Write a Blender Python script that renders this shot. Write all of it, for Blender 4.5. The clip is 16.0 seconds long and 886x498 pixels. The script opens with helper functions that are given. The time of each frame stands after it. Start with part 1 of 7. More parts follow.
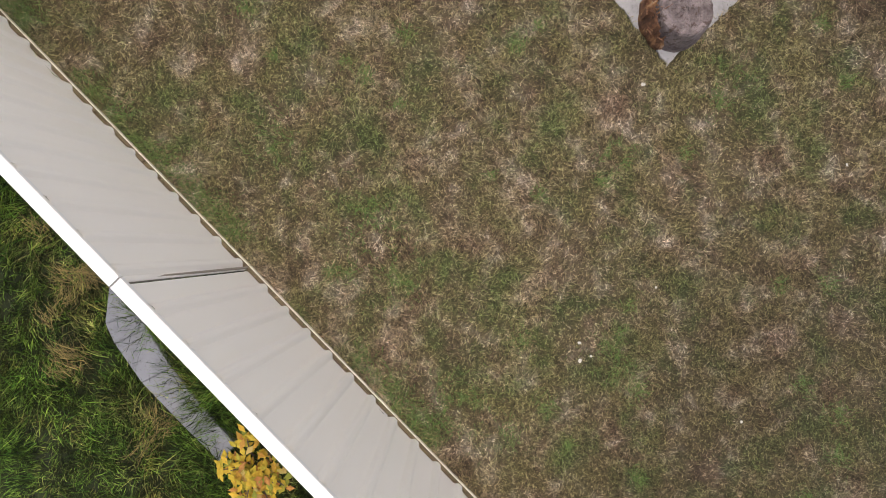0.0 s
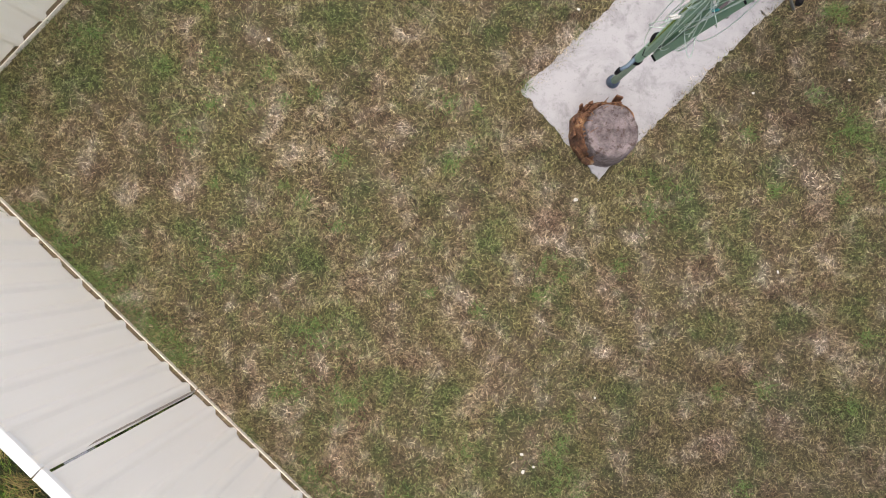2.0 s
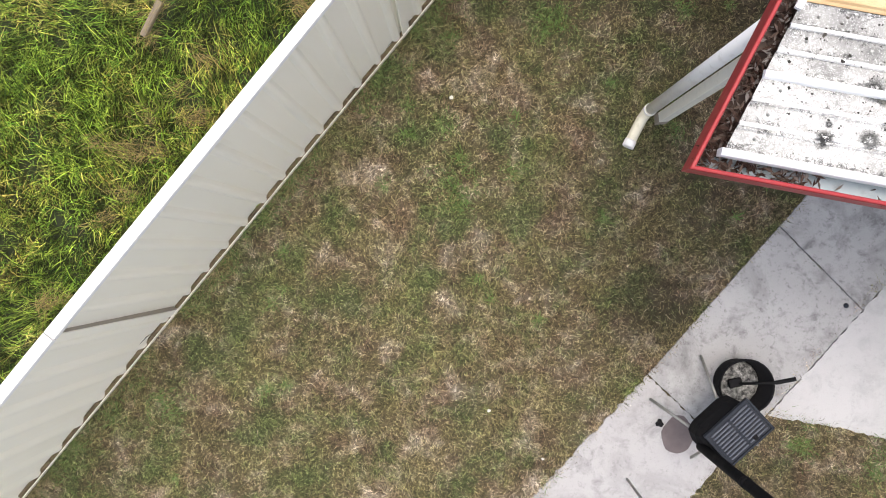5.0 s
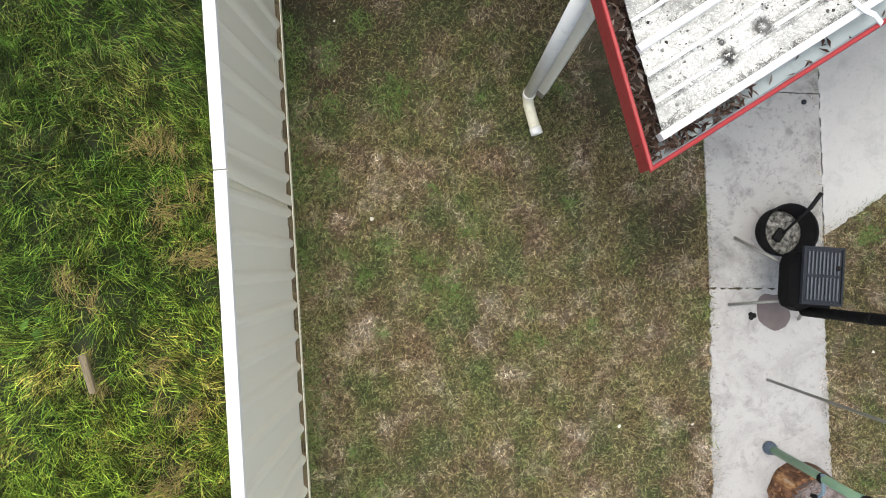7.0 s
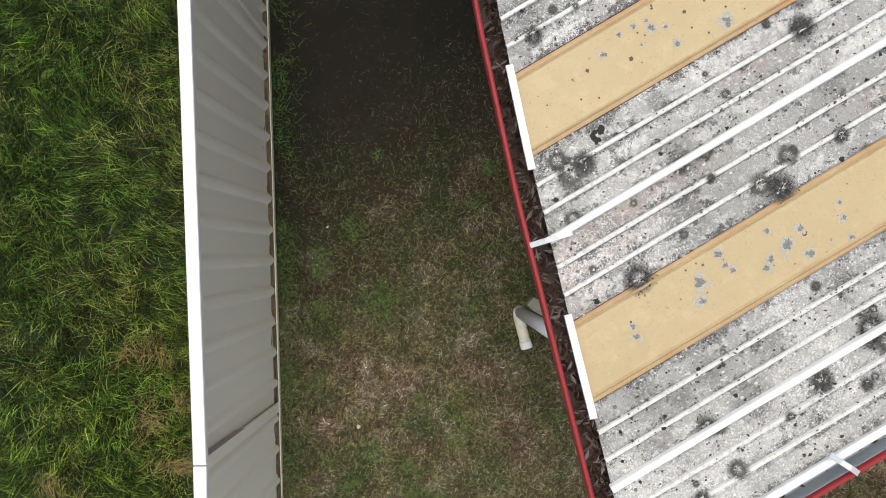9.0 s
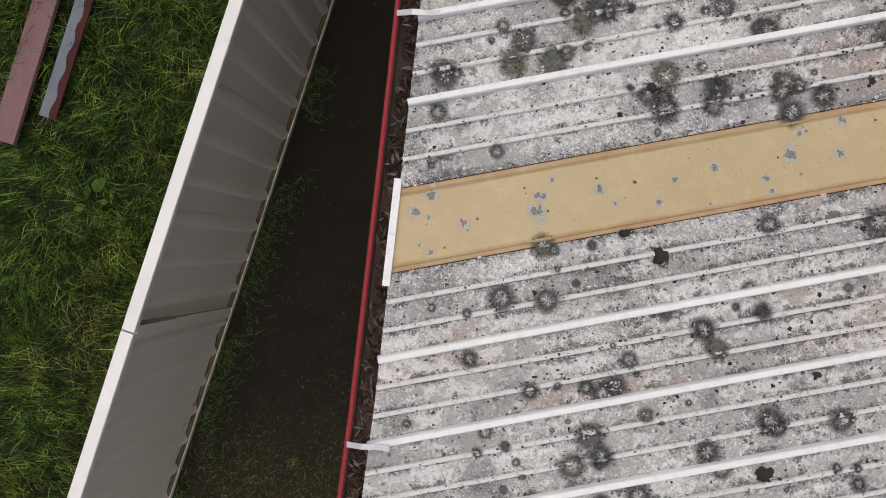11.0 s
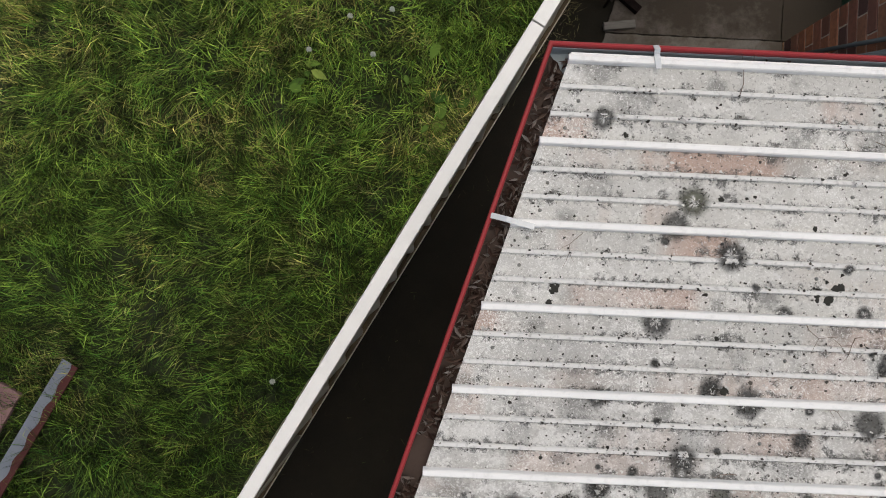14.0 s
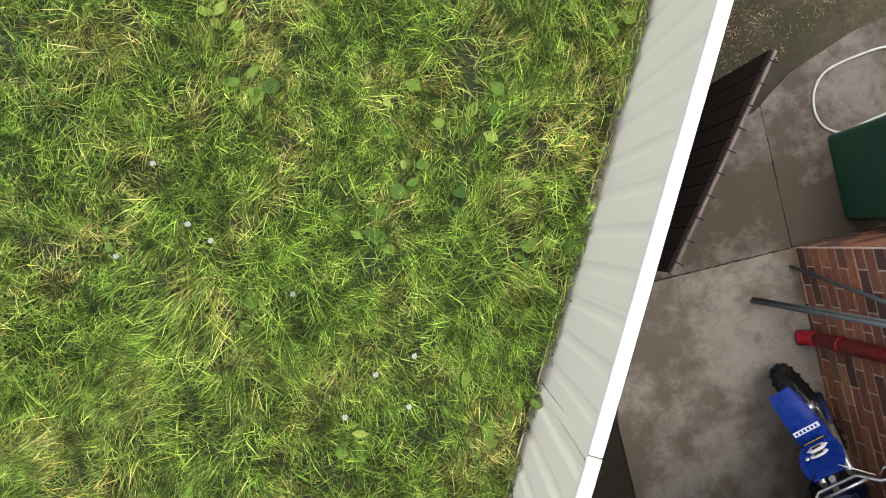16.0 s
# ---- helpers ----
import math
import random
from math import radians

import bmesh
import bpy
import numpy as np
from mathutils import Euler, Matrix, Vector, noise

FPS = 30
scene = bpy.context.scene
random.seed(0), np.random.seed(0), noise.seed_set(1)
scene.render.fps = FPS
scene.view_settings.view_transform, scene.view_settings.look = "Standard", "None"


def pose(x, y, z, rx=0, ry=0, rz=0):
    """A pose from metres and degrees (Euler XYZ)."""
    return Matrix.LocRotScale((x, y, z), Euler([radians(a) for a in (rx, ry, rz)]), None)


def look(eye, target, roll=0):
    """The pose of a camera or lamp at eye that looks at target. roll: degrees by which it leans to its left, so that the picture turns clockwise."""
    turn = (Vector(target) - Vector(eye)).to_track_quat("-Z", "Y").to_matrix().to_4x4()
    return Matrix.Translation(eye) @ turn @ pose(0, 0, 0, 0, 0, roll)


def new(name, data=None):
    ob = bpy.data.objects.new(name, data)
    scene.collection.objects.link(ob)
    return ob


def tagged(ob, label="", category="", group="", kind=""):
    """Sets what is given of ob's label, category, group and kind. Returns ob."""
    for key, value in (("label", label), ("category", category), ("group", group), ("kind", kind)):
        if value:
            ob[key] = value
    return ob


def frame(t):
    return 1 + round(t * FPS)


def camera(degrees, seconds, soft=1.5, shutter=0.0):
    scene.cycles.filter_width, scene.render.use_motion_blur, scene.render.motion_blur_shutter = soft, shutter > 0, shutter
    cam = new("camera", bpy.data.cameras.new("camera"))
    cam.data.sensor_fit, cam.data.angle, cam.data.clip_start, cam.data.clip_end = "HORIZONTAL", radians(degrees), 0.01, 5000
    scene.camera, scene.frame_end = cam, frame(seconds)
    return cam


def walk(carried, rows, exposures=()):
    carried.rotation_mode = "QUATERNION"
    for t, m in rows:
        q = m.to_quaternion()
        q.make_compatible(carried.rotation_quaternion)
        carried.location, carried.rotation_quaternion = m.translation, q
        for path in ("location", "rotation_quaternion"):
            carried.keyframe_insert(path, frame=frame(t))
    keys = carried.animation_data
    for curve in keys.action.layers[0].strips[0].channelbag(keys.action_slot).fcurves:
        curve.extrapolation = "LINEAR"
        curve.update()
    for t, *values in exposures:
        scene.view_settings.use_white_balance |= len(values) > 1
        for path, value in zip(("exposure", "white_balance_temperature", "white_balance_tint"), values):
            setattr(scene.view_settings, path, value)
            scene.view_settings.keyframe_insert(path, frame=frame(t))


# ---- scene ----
cam = camera(65.0, 16.0, soft=1.0)
# seconds, eye x, y, z, tilt about x, tilt about y, turn about z
PATH = [
    (0, 0.003, 0.004, 4.642, -0.24, 0.43, 16.78),
    (0.5, 0.077, 0.093, 4.676, -0.15, 0.51, 14.78),
    (1, 0.145, 0.266, 4.706, -0.06, 0.60, 14.73),
    (1.5, 0.190, 0.526, 4.720, -0.09, 0.66, 14.80),
    (2, 0.201, 0.873, 4.739, -0.12, 0.69, 14.88),
    (2.5, 0.196, 1.295, 4.743, -0.13, 0.88, 14.93),
    (3, 0.166, 1.801, 4.730, -0.18, 1.29, 15.38),
    (3.5, 0.083, 2.318, 4.742, -0.01, 1.26, 15.55),
    (4, -0.020, 2.881, 4.748, 0.01, 1.32, 15.69),
    (4.5, -0.119, 3.450, 4.762, 0.02, 1.48, 15.59),
    (4.7, -0.158, 3.675, 4.770, 0.05, 1.49, 14.89),
    (6.8, -0.271, 4.415, 4.663, 0.99, -0.42, -32.46),
    (7, -0.232, 4.476, 4.660, 1.02, -0.46, -32.50),
    (7.5, -0.124, 4.666, 4.659, 1.08, -0.54, -32.51),
    (8, 0.044, 4.926, 4.669, 1.06, -0.64, -32.44),
    (8.5, 0.282, 5.260, 4.663, 0.97, -0.55, -32.21),
    (8.7, 0.406, 5.400, 4.676, 0.93, -0.33, -32.08),
    (10.8, 1.705, 7.439, 4.640, -0.08, 0.13, -10.86),
    (11, 1.819, 7.668, 4.640, -0.08, 0.09, -10.35),
    (11.5, 2.072, 8.248, 4.628, -0.21, -0.06, -2.81),
    (12, 2.249, 8.776, 4.633, 0.19, -0.09, 10.77),
    (12.5, 2.374, 9.312, 4.630, 0.37, -0.29, 10.70),
    (13, 2.451, 9.862, 4.624, 0.34, -0.34, 10.60),
    (13.4, 2.467, 10.300, 4.619, 0.31, -0.42, 10.51),
    (13.5, 2.464, 10.407, 4.615, 0.32, -0.43, 10.51),
    (14, 2.430, 10.941, 4.604, 0.56, -0.43, 2.69),
    (14.5, 2.382, 11.472, 4.586, 0.48, -0.42, -1.78),
    (15, 2.355, 12.008, 4.583, 0.07, -0.31, -1.96),
    (15.5, 2.372, 12.510, 4.574, -0.42, -0.19, -2.04),
    (16, 2.371, 12.939, 4.577, -0.32, -0.56, -13.67),
]
EXPOSE = [(0.0, 0.07, 6600, 10), (1.5, 0.25, 6540, 10), (3.5, 0.77, 6380, 7), (4.7, 0.68, 6400, 8), (7.0, 0.50, 6400, 1), (8.7, 0.02, 6420, 3), (10.8, -0.66, 6500, 9), (12.0, -0.75, 6500, 7), (13.5, -0.77, 6500, 4), (14.5, -0.40, 6500, 8), (15.0, -0.06, 6500, 9), (16.0, 0.74, 6500, 6)]
walk(cam, [(t, pose(x, y, z, a, b, c)) for t, x, y, z, a, b, c in PATH], EXPOSE)

# ---- world and light: a bright overcast sky ----
world = bpy.data.worlds.new("overcast_sky")
scene.world = world
world.use_nodes = True
wn = world.node_tree.nodes
sky = wn.new("ShaderNodeTexSky")
sky.sky_type = "NISHITA"
sky.sun_disc = False
sky.sun_elevation = radians(80)
sky.sun_rotation = radians(10)
sky.air_density, sky.dust_density, sky.ozone_density = 0.6, 6.0, 0.3
wn["Background"].inputs["Strength"].default_value = 0.19
world.node_tree.links.new(sky.outputs["Color"], wn["Background"].inputs["Color"])
sun_data = bpy.data.lights.new("sun", "SUN")
sun_data.energy, sun_data.angle, sun_data.color = 1.05, radians(138), (0.965, 0.985, 1.0)
sun = new("sun", sun_data)
sun.matrix_world = look((3.0, 1.8, 15.3), (0.0, 0.0, 0.0))


# ---- materials ----
class Mat:
    """A small builder for node materials; coordinates are metres in the place."""

    def __init__(self, name, roughness=0.8, metallic=0.0):
        self.m = bpy.data.materials.new(name)
        self.m.use_nodes = True
        self.t = self.m.node_tree
        self.b = self.t.nodes["Principled BSDF"]
        self.b.inputs["Roughness"].default_value = roughness
        self.b.inputs["Metallic"].default_value = metallic
        self.geo = self.t.nodes.new("ShaderNodeNewGeometry")
        self.pos = self.geo.outputs["Position"]
        self.island = self.geo.outputs["Random Per Island"]

    def put(self, socket, value):
        if isinstance(value, bpy.types.NodeSocket):
            self.t.links.new(value, socket)
        elif isinstance(value, (tuple, list)) and len(value) == 3 and socket.type == "RGBA":
            socket.default_value = (*value, 1.0)
        else:
            socket.default_value = value

    def rand(self):
        return self.t.nodes.new("ShaderNodeObjectInfo").outputs["Random"]

    def objpos(self):
        return self.t.nodes.new("ShaderNodeTexCoord").outputs["Object"]

    def scaled(self, vec, s, shift=None):
        n = self.t.nodes.new("ShaderNodeMapping")
        self.put(n.inputs["Vector"], vec)
        n.inputs["Scale"].default_value = s
        if shift is not None:
            c = self.t.nodes.new("ShaderNodeCombineXYZ")
            for i in range(3):
                self.put(c.inputs[i], self.math("MULTIPLY", shift, 13.7 + 5 * i))
            self.put(n.inputs["Location"], c.outputs[0])
        return n.outputs[0]

    def noise(self, scale, detail=4.0, rough=0.55, vec=None, distort=0.0):
        n = self.t.nodes.new("ShaderNodeTexNoise")
        self.put(n.inputs["Vector"], vec or self.pos)
        for k, v in (("Scale", scale), ("Detail", detail), ("Roughness", rough), ("Distortion", distort)):
            n.inputs[k].default_value = v
        return n.outputs["Fac"]

    def cells(self, scale, vec=None, feature="F1", out="Distance"):
        n = self.t.nodes.new("ShaderNodeTexVoronoi")
        n.feature = feature
        self.put(n.inputs["Vector"], vec or self.pos)
        n.inputs["Scale"].default_value = scale
        return n.outputs[out]

    def math(self, op, a, b=0.0):
        n = self.t.nodes.new("ShaderNodeMath")
        n.operation = op
        self.put(n.inputs[0], a)
        self.put(n.inputs[1], b)
        return n.outputs[0]

    def warp(self, vec, scale, amount):
        n = self.t.nodes.new("ShaderNodeTexNoise")
        self.put(n.inputs["Vector"], vec)
        n.inputs["Scale"].default_value = scale
        n.inputs["Detail"].default_value = 3.0
        a = self.t.nodes.new("ShaderNodeVectorMath")
        a.operation = "MULTIPLY_ADD"
        self.put(a.inputs[0], n.outputs["Color"])
        a.inputs[1].default_value = (amount,) * 3
        self.put(a.inputs[2], vec)
        return a.outputs[0]

    def ramp(self, fac, stops):
        n = self.t.nodes.new("ShaderNodeValToRGB")
        self.put(n.inputs[0], fac)
        e = n.color_ramp.elements
        while len(e) < len(stops):
            e.new(0.5)
        for el, (p, c) in zip(e, stops):
            el.position = p
            el.color = (*c, 1.0) if isinstance(c, tuple) else (c, c, c, 1.0)
        return n.outputs["Color"]

    def step(self, fac, lo, hi):
        n = self.t.nodes.new("ShaderNodeMapRange")
        self.put(n.inputs["Value"], fac)
        n.inputs["From Min"].default_value, n.inputs["From Max"].default_value = lo, hi
        return n.outputs[0]

    def mix(self, fac, a, b, mode="MIX"):
        n = self.t.nodes.new("ShaderNodeMix")
        n.data_type, n.blend_type = "RGBA", mode
        self.put(n.inputs[0], fac)
        self.put(n.inputs[6], a)
        self.put(n.inputs[7], b)
        return n.outputs[2]

    def bump(self, height, strength=0.3, distance=0.01):
        n = self.t.nodes.new("ShaderNodeBump")
        self.put(n.inputs["Height"], height)
        n.inputs["Strength"].default_value, n.inputs["Distance"].default_value = strength, distance
        self.t.links.new(n.outputs[0], self.b.inputs["Normal"])

    def done(self, color, rough=None):
        self.put(self.b.inputs["Base Color"], color)
        if rough is not None:
            self.put(self.b.inputs["Roughness"], rough)
        return self.m


def painted(name, color, rough=0.5, dirt=(0.2, 0.17, 0.13), amount=0.35, metallic=0.0, scale=3.0):
    """Painted or plastic surface with faint tone drift, grime and fine relief."""
    k = Mat(name, rough, metallic)
    tone = k.mix(k.noise(scale, 3), tuple(c * 0.9 for c in color), tuple(min(1, c * 1.06) for c in color))
    grime = k.math("MULTIPLY", k.step(k.noise(scale * 5, 7, 0.7), 0.52, 0.75), amount)
    k.bump(k.noise(120, 3), 0.08, 0.002)
    k.b.inputs["Specular IOR Level"].default_value = 0.3
    return k.done(k.mix(grime, tone, dirt), k.math("ADD", k.math("MULTIPLY", k.noise(25, 4), 0.25), rough - 0.12))


def lawn_tones(k, jitter=0.0):
    """Colours of the dry lawn by patches: bleached, tan, red brown, olive and green; jitter mixes them blade by blade."""
    far, near = k.noise(1.1, 4), k.noise(3.3, 5, 0.60)
    where = k.math("ADD", k.math("MULTIPLY", far, 0.42), k.math("MULTIPLY", near, 0.58))
    dead = k.noise(5.2, 6, 0.64, distort=0.5)
    kind = k.noise(2.9, 6, 0.66)
    # greener toward the long fence and the roof corner
    xyz = k.t.nodes.new("ShaderNodeSeparateXYZ")
    k.put(xyz.inputs[0], k.pos)
    lush = k.step(k.math("SUBTRACT", xyz.outputs[1], k.math("MULTIPLY", xyz.outputs[0], 0.9)), 1.6, 4.8)
    where = k.math("ADD", where, k.math("SUBTRACT", k.math("MULTIPLY", lush, 0.036), 0.010))
    if jitter:
        own = k.math("MULTIPLY", k.math("SUBTRACT", k.island, 0.5), jitter)
        other = k.math("MULTIPLY", k.math("SUBTRACT", k.math("FRACT", k.math("MULTIPLY", k.island, 31.7)), 0.5), jitter)
        where, dead, kind = k.math("ADD", where, own), k.math("ADD", dead, other), k.math("ADD", kind, other)
    tan = k.ramp(dead, [(0.33, (0.110, 0.072, 0.046)), (0.44, (0.205, 0.146, 0.094)), (0.52, (0.290, 0.220, 0.148)), (0.58, (0.405, 0.322, 0.240)), (0.66, (0.53, 0.455, 0.375))])
    mossy = k.mix(k.math("MULTIPLY", k.step(kind, 0.38, 0.58), 0.80), tan, (0.196, 0.178, 0.074))
    c = k.mix(k.math("MULTIPLY", k.step(where, 0.470, 0.590), 0.86), mossy, k.mix(k.step(near, 0.45, 0.65), (0.150, 0.166, 0.062), (0.102, 0.142, 0.044)))
    rust = k.math("MULTIPLY", k.step(k.noise(2.4, 5, 0.66, distort=0.6), 0.56, 0.66), 0.42)
    c = k.mix(rust, c, k.mix(k.step(dead, 0.40, 0.62), (0.150, 0.086, 0.056), (0.400, 0.275, 0.205)))
    # damp dark grass by the path, and thin worn grass in the open south
    # also darker at the roof corner, beside the stove and in the far north
    for place, inner, outer, share in (((2.35, 2.72, 0.1), 0.25, 0.75, 0.34), ((1.31, 3.93, 0.1), 0.14, 0.38, 0.55), ((1.55, 4.60, 0.1), 0.45, 1.25, 0.22), ((2.9, -0.5, 0.1), 0.9, 2.1, 0.30), ((4.1, 13.9, 0.1), 0.7, 1.7, 0.45)):
        spot = k.t.nodes.new("ShaderNodeVectorMath")
        spot.operation = "DISTANCE"
        k.put(spot.inputs[0], k.warp(k.pos, 4.5, 0.24))
        spot.inputs[1].default_value = place
        c = k.mix(k.math("MULTIPLY", k.step(spot.outputs["Value"], outer, inner), share), c, (0.040, 0.030, 0.019))
    # passage shade painted into the blades and soil, as dark brown and mossy green
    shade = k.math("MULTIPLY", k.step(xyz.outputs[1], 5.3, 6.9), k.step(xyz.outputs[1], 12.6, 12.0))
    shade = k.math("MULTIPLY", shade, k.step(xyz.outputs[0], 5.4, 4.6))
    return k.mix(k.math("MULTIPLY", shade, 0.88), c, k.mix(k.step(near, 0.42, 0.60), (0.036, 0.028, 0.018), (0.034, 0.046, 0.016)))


def lawn_soil():
    k = Mat("lawn_soil", 0.95)
    mid, fine = k.noise(5.5, 7, 0.7), k.noise(110, 6, 0.75)
    thatch = k.step(k.noise(60, 7, 0.8, vec=k.warp(k.pos, 14, 0.05), distort=1.5), 0.36, 0.64)
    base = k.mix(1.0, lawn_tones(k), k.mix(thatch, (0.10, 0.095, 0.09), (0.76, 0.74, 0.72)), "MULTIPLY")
    # bare damp earth between the fence and the house, with the passage shade painted in
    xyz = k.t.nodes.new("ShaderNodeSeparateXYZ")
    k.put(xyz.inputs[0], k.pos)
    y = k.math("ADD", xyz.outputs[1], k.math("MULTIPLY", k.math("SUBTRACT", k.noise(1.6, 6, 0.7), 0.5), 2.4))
    shaded_earth = k.math("MULTIPLY", k.step(y, 5.5, 7.1), k.step(k.math("ADD", xyz.outputs[1], k.math("MULTIPLY", k.noise(6, 4), 0.3)), 14.8, 13.2))
    shaded_earth = k.math("MULTIPLY", shaded_earth, k.step(xyz.outputs[0], 6.2, 4.8))
    k.bump(fine, 0.9, 0.014)
    c = k.mix(k.math("MULTIPLY", k.step(fine, 0.50, 0.64), 0.65), base, (0.045, 0.032, 0.018))
    return k.done(k.mix(shaded_earth, c, k.mix(mid, (0.008, 0.007, 0.004), (0.026, 0.022, 0.013))))


def lawn_blades():
    k = Mat("lawn_blades", 0.65)
    light = k.mix(k.math("POWER", k.math("FRACT", k.math("MULTIPLY", k.island, 17.3)), 1.8), (0.24,) * 3, (2.2,) * 3)
    tuft = k.mix(k.step(k.noise(48.0, 5, 0.7), 0.36, 0.62), (0.34,) * 3, (1.48,) * 3)
    k.b.inputs["Specular IOR Level"].default_value = 0.2
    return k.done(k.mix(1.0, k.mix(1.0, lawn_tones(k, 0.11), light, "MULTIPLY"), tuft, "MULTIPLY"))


def blades(name, dry, green, bright, patch, share, brown, spread_, jitter, clump, zones):
    """Grass blades: green or dry by patches, lighter or darker by tuft and by blade."""
    k = Mat(name, 0.6)
    where = k.math("ADD", k.math("MULTIPLY", k.noise(1.1, 4), 0.42), k.math("MULTIPLY", k.noise(patch, 6, 0.68), 0.58))
    isle = k.island
    mixed = k.math("ADD", where, k.math("MULTIPLY", k.math("SUBTRACT", isle, 0.5), jitter))
    g = k.mix(k.math("FRACT", k.math("MULTIPLY", isle, 7.7)), green, bright)
    d = k.mix(k.step(k.noise(5.5, 7, 0.7), 0.62, 0.40), dry, brown)
    color = k.mix(k.step(mixed, *share), d, g)
    # shading painted into colour by region: dark south and middle, lighter yellow elsewhere
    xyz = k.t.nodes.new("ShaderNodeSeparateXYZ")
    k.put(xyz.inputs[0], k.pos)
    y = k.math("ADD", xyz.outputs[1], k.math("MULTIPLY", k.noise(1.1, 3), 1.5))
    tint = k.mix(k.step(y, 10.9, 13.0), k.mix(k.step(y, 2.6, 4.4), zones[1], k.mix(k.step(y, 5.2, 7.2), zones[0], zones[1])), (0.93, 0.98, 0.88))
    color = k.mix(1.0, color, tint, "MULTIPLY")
    light = k.mix(k.math("POWER", k.math("FRACT", k.math("MULTIPLY", isle, 17.3)), 2.2), (spread_[0],) * 3, (spread_[1],) * 3)
    light = k.mix(k.math("MULTIPLY", k.step(y, 10.9, 13.0), 0.28), light, (1.0, 1.0, 0.95))
    tuft = k.mix(k.step(k.noise(clump[0], 4, 0.6), 0.36, 0.64), (clump[1],) * 3, (clump[2],) * 3)
    k.b.inputs["Specular IOR Level"].default_value = 0.2
    return k.done(k.mix(1.0, k.mix(1.0, color, light, "MULTIPLY"), tuft, "MULTIPLY"))


def concrete(name, light, dark, stain=0.4, brown=0.0):
    """Worn concrete: drifting tone, clouds, blots and pits, and broad brown damp stains by choice."""
    k = Mat(name, 0.9)
    tone = k.mix(k.noise(1.6, 5, 0.6), dark, light)
    blot = k.math("MULTIPLY", k.step(k.noise(5.5, 8, 0.72, distort=0.3), 0.53, 0.68), stain)
    c = k.mix(blot, tone, tuple(v * 0.38 for v in dark))
    cloud = k.math("MULTIPLY", k.step(k.noise(2.3, 7, 0.7, distort=0.5), 0.50, 0.66), stain)
    c = k.mix(cloud, c, tuple(v * 0.62 for v in dark))
    if brown:
        wet = k.math("ADD", k.math("MULTIPLY", k.noise(1.15, 3, 0.5), 0.65), k.math("MULTIPLY", k.noise(7, 7, 0.72), 0.35))
        c = k.mix(k.math("MULTIPLY", k.step(wet, 0.48, 0.57), brown), c, (dark[0] * 0.58, dark[1] * 0.52, dark[2] * 0.42))
        c = k.mix(k.math("MULTIPLY", k.step(wet, 0.45, 0.36), brown * 0.6), c, (light[0] * 1.12, light[1] * 1.16, light[2] * 1.28))
    pit = k.math("MULTIPLY", k.step(k.noise(26, 8, 0.8), 0.55, 0.64), stain * 0.9)
    c = k.mix(pit, c, tuple(v * 0.45 for v in dark))
    c = k.mix(k.math("MULTIPLY", k.step(k.noise(160, 3), 0.55, 0.8), 0.35), c, tuple(v * 0.6 for v in dark))
    c = k.mix(k.math("MULTIPLY", k.step(k.cells(38), 0.09, 0.03), 0.3), c, (0.09, 0.08, 0.07))
    k.bump(k.noise(90, 6, 0.7), 0.35, 0.004)
    return k.done(c)


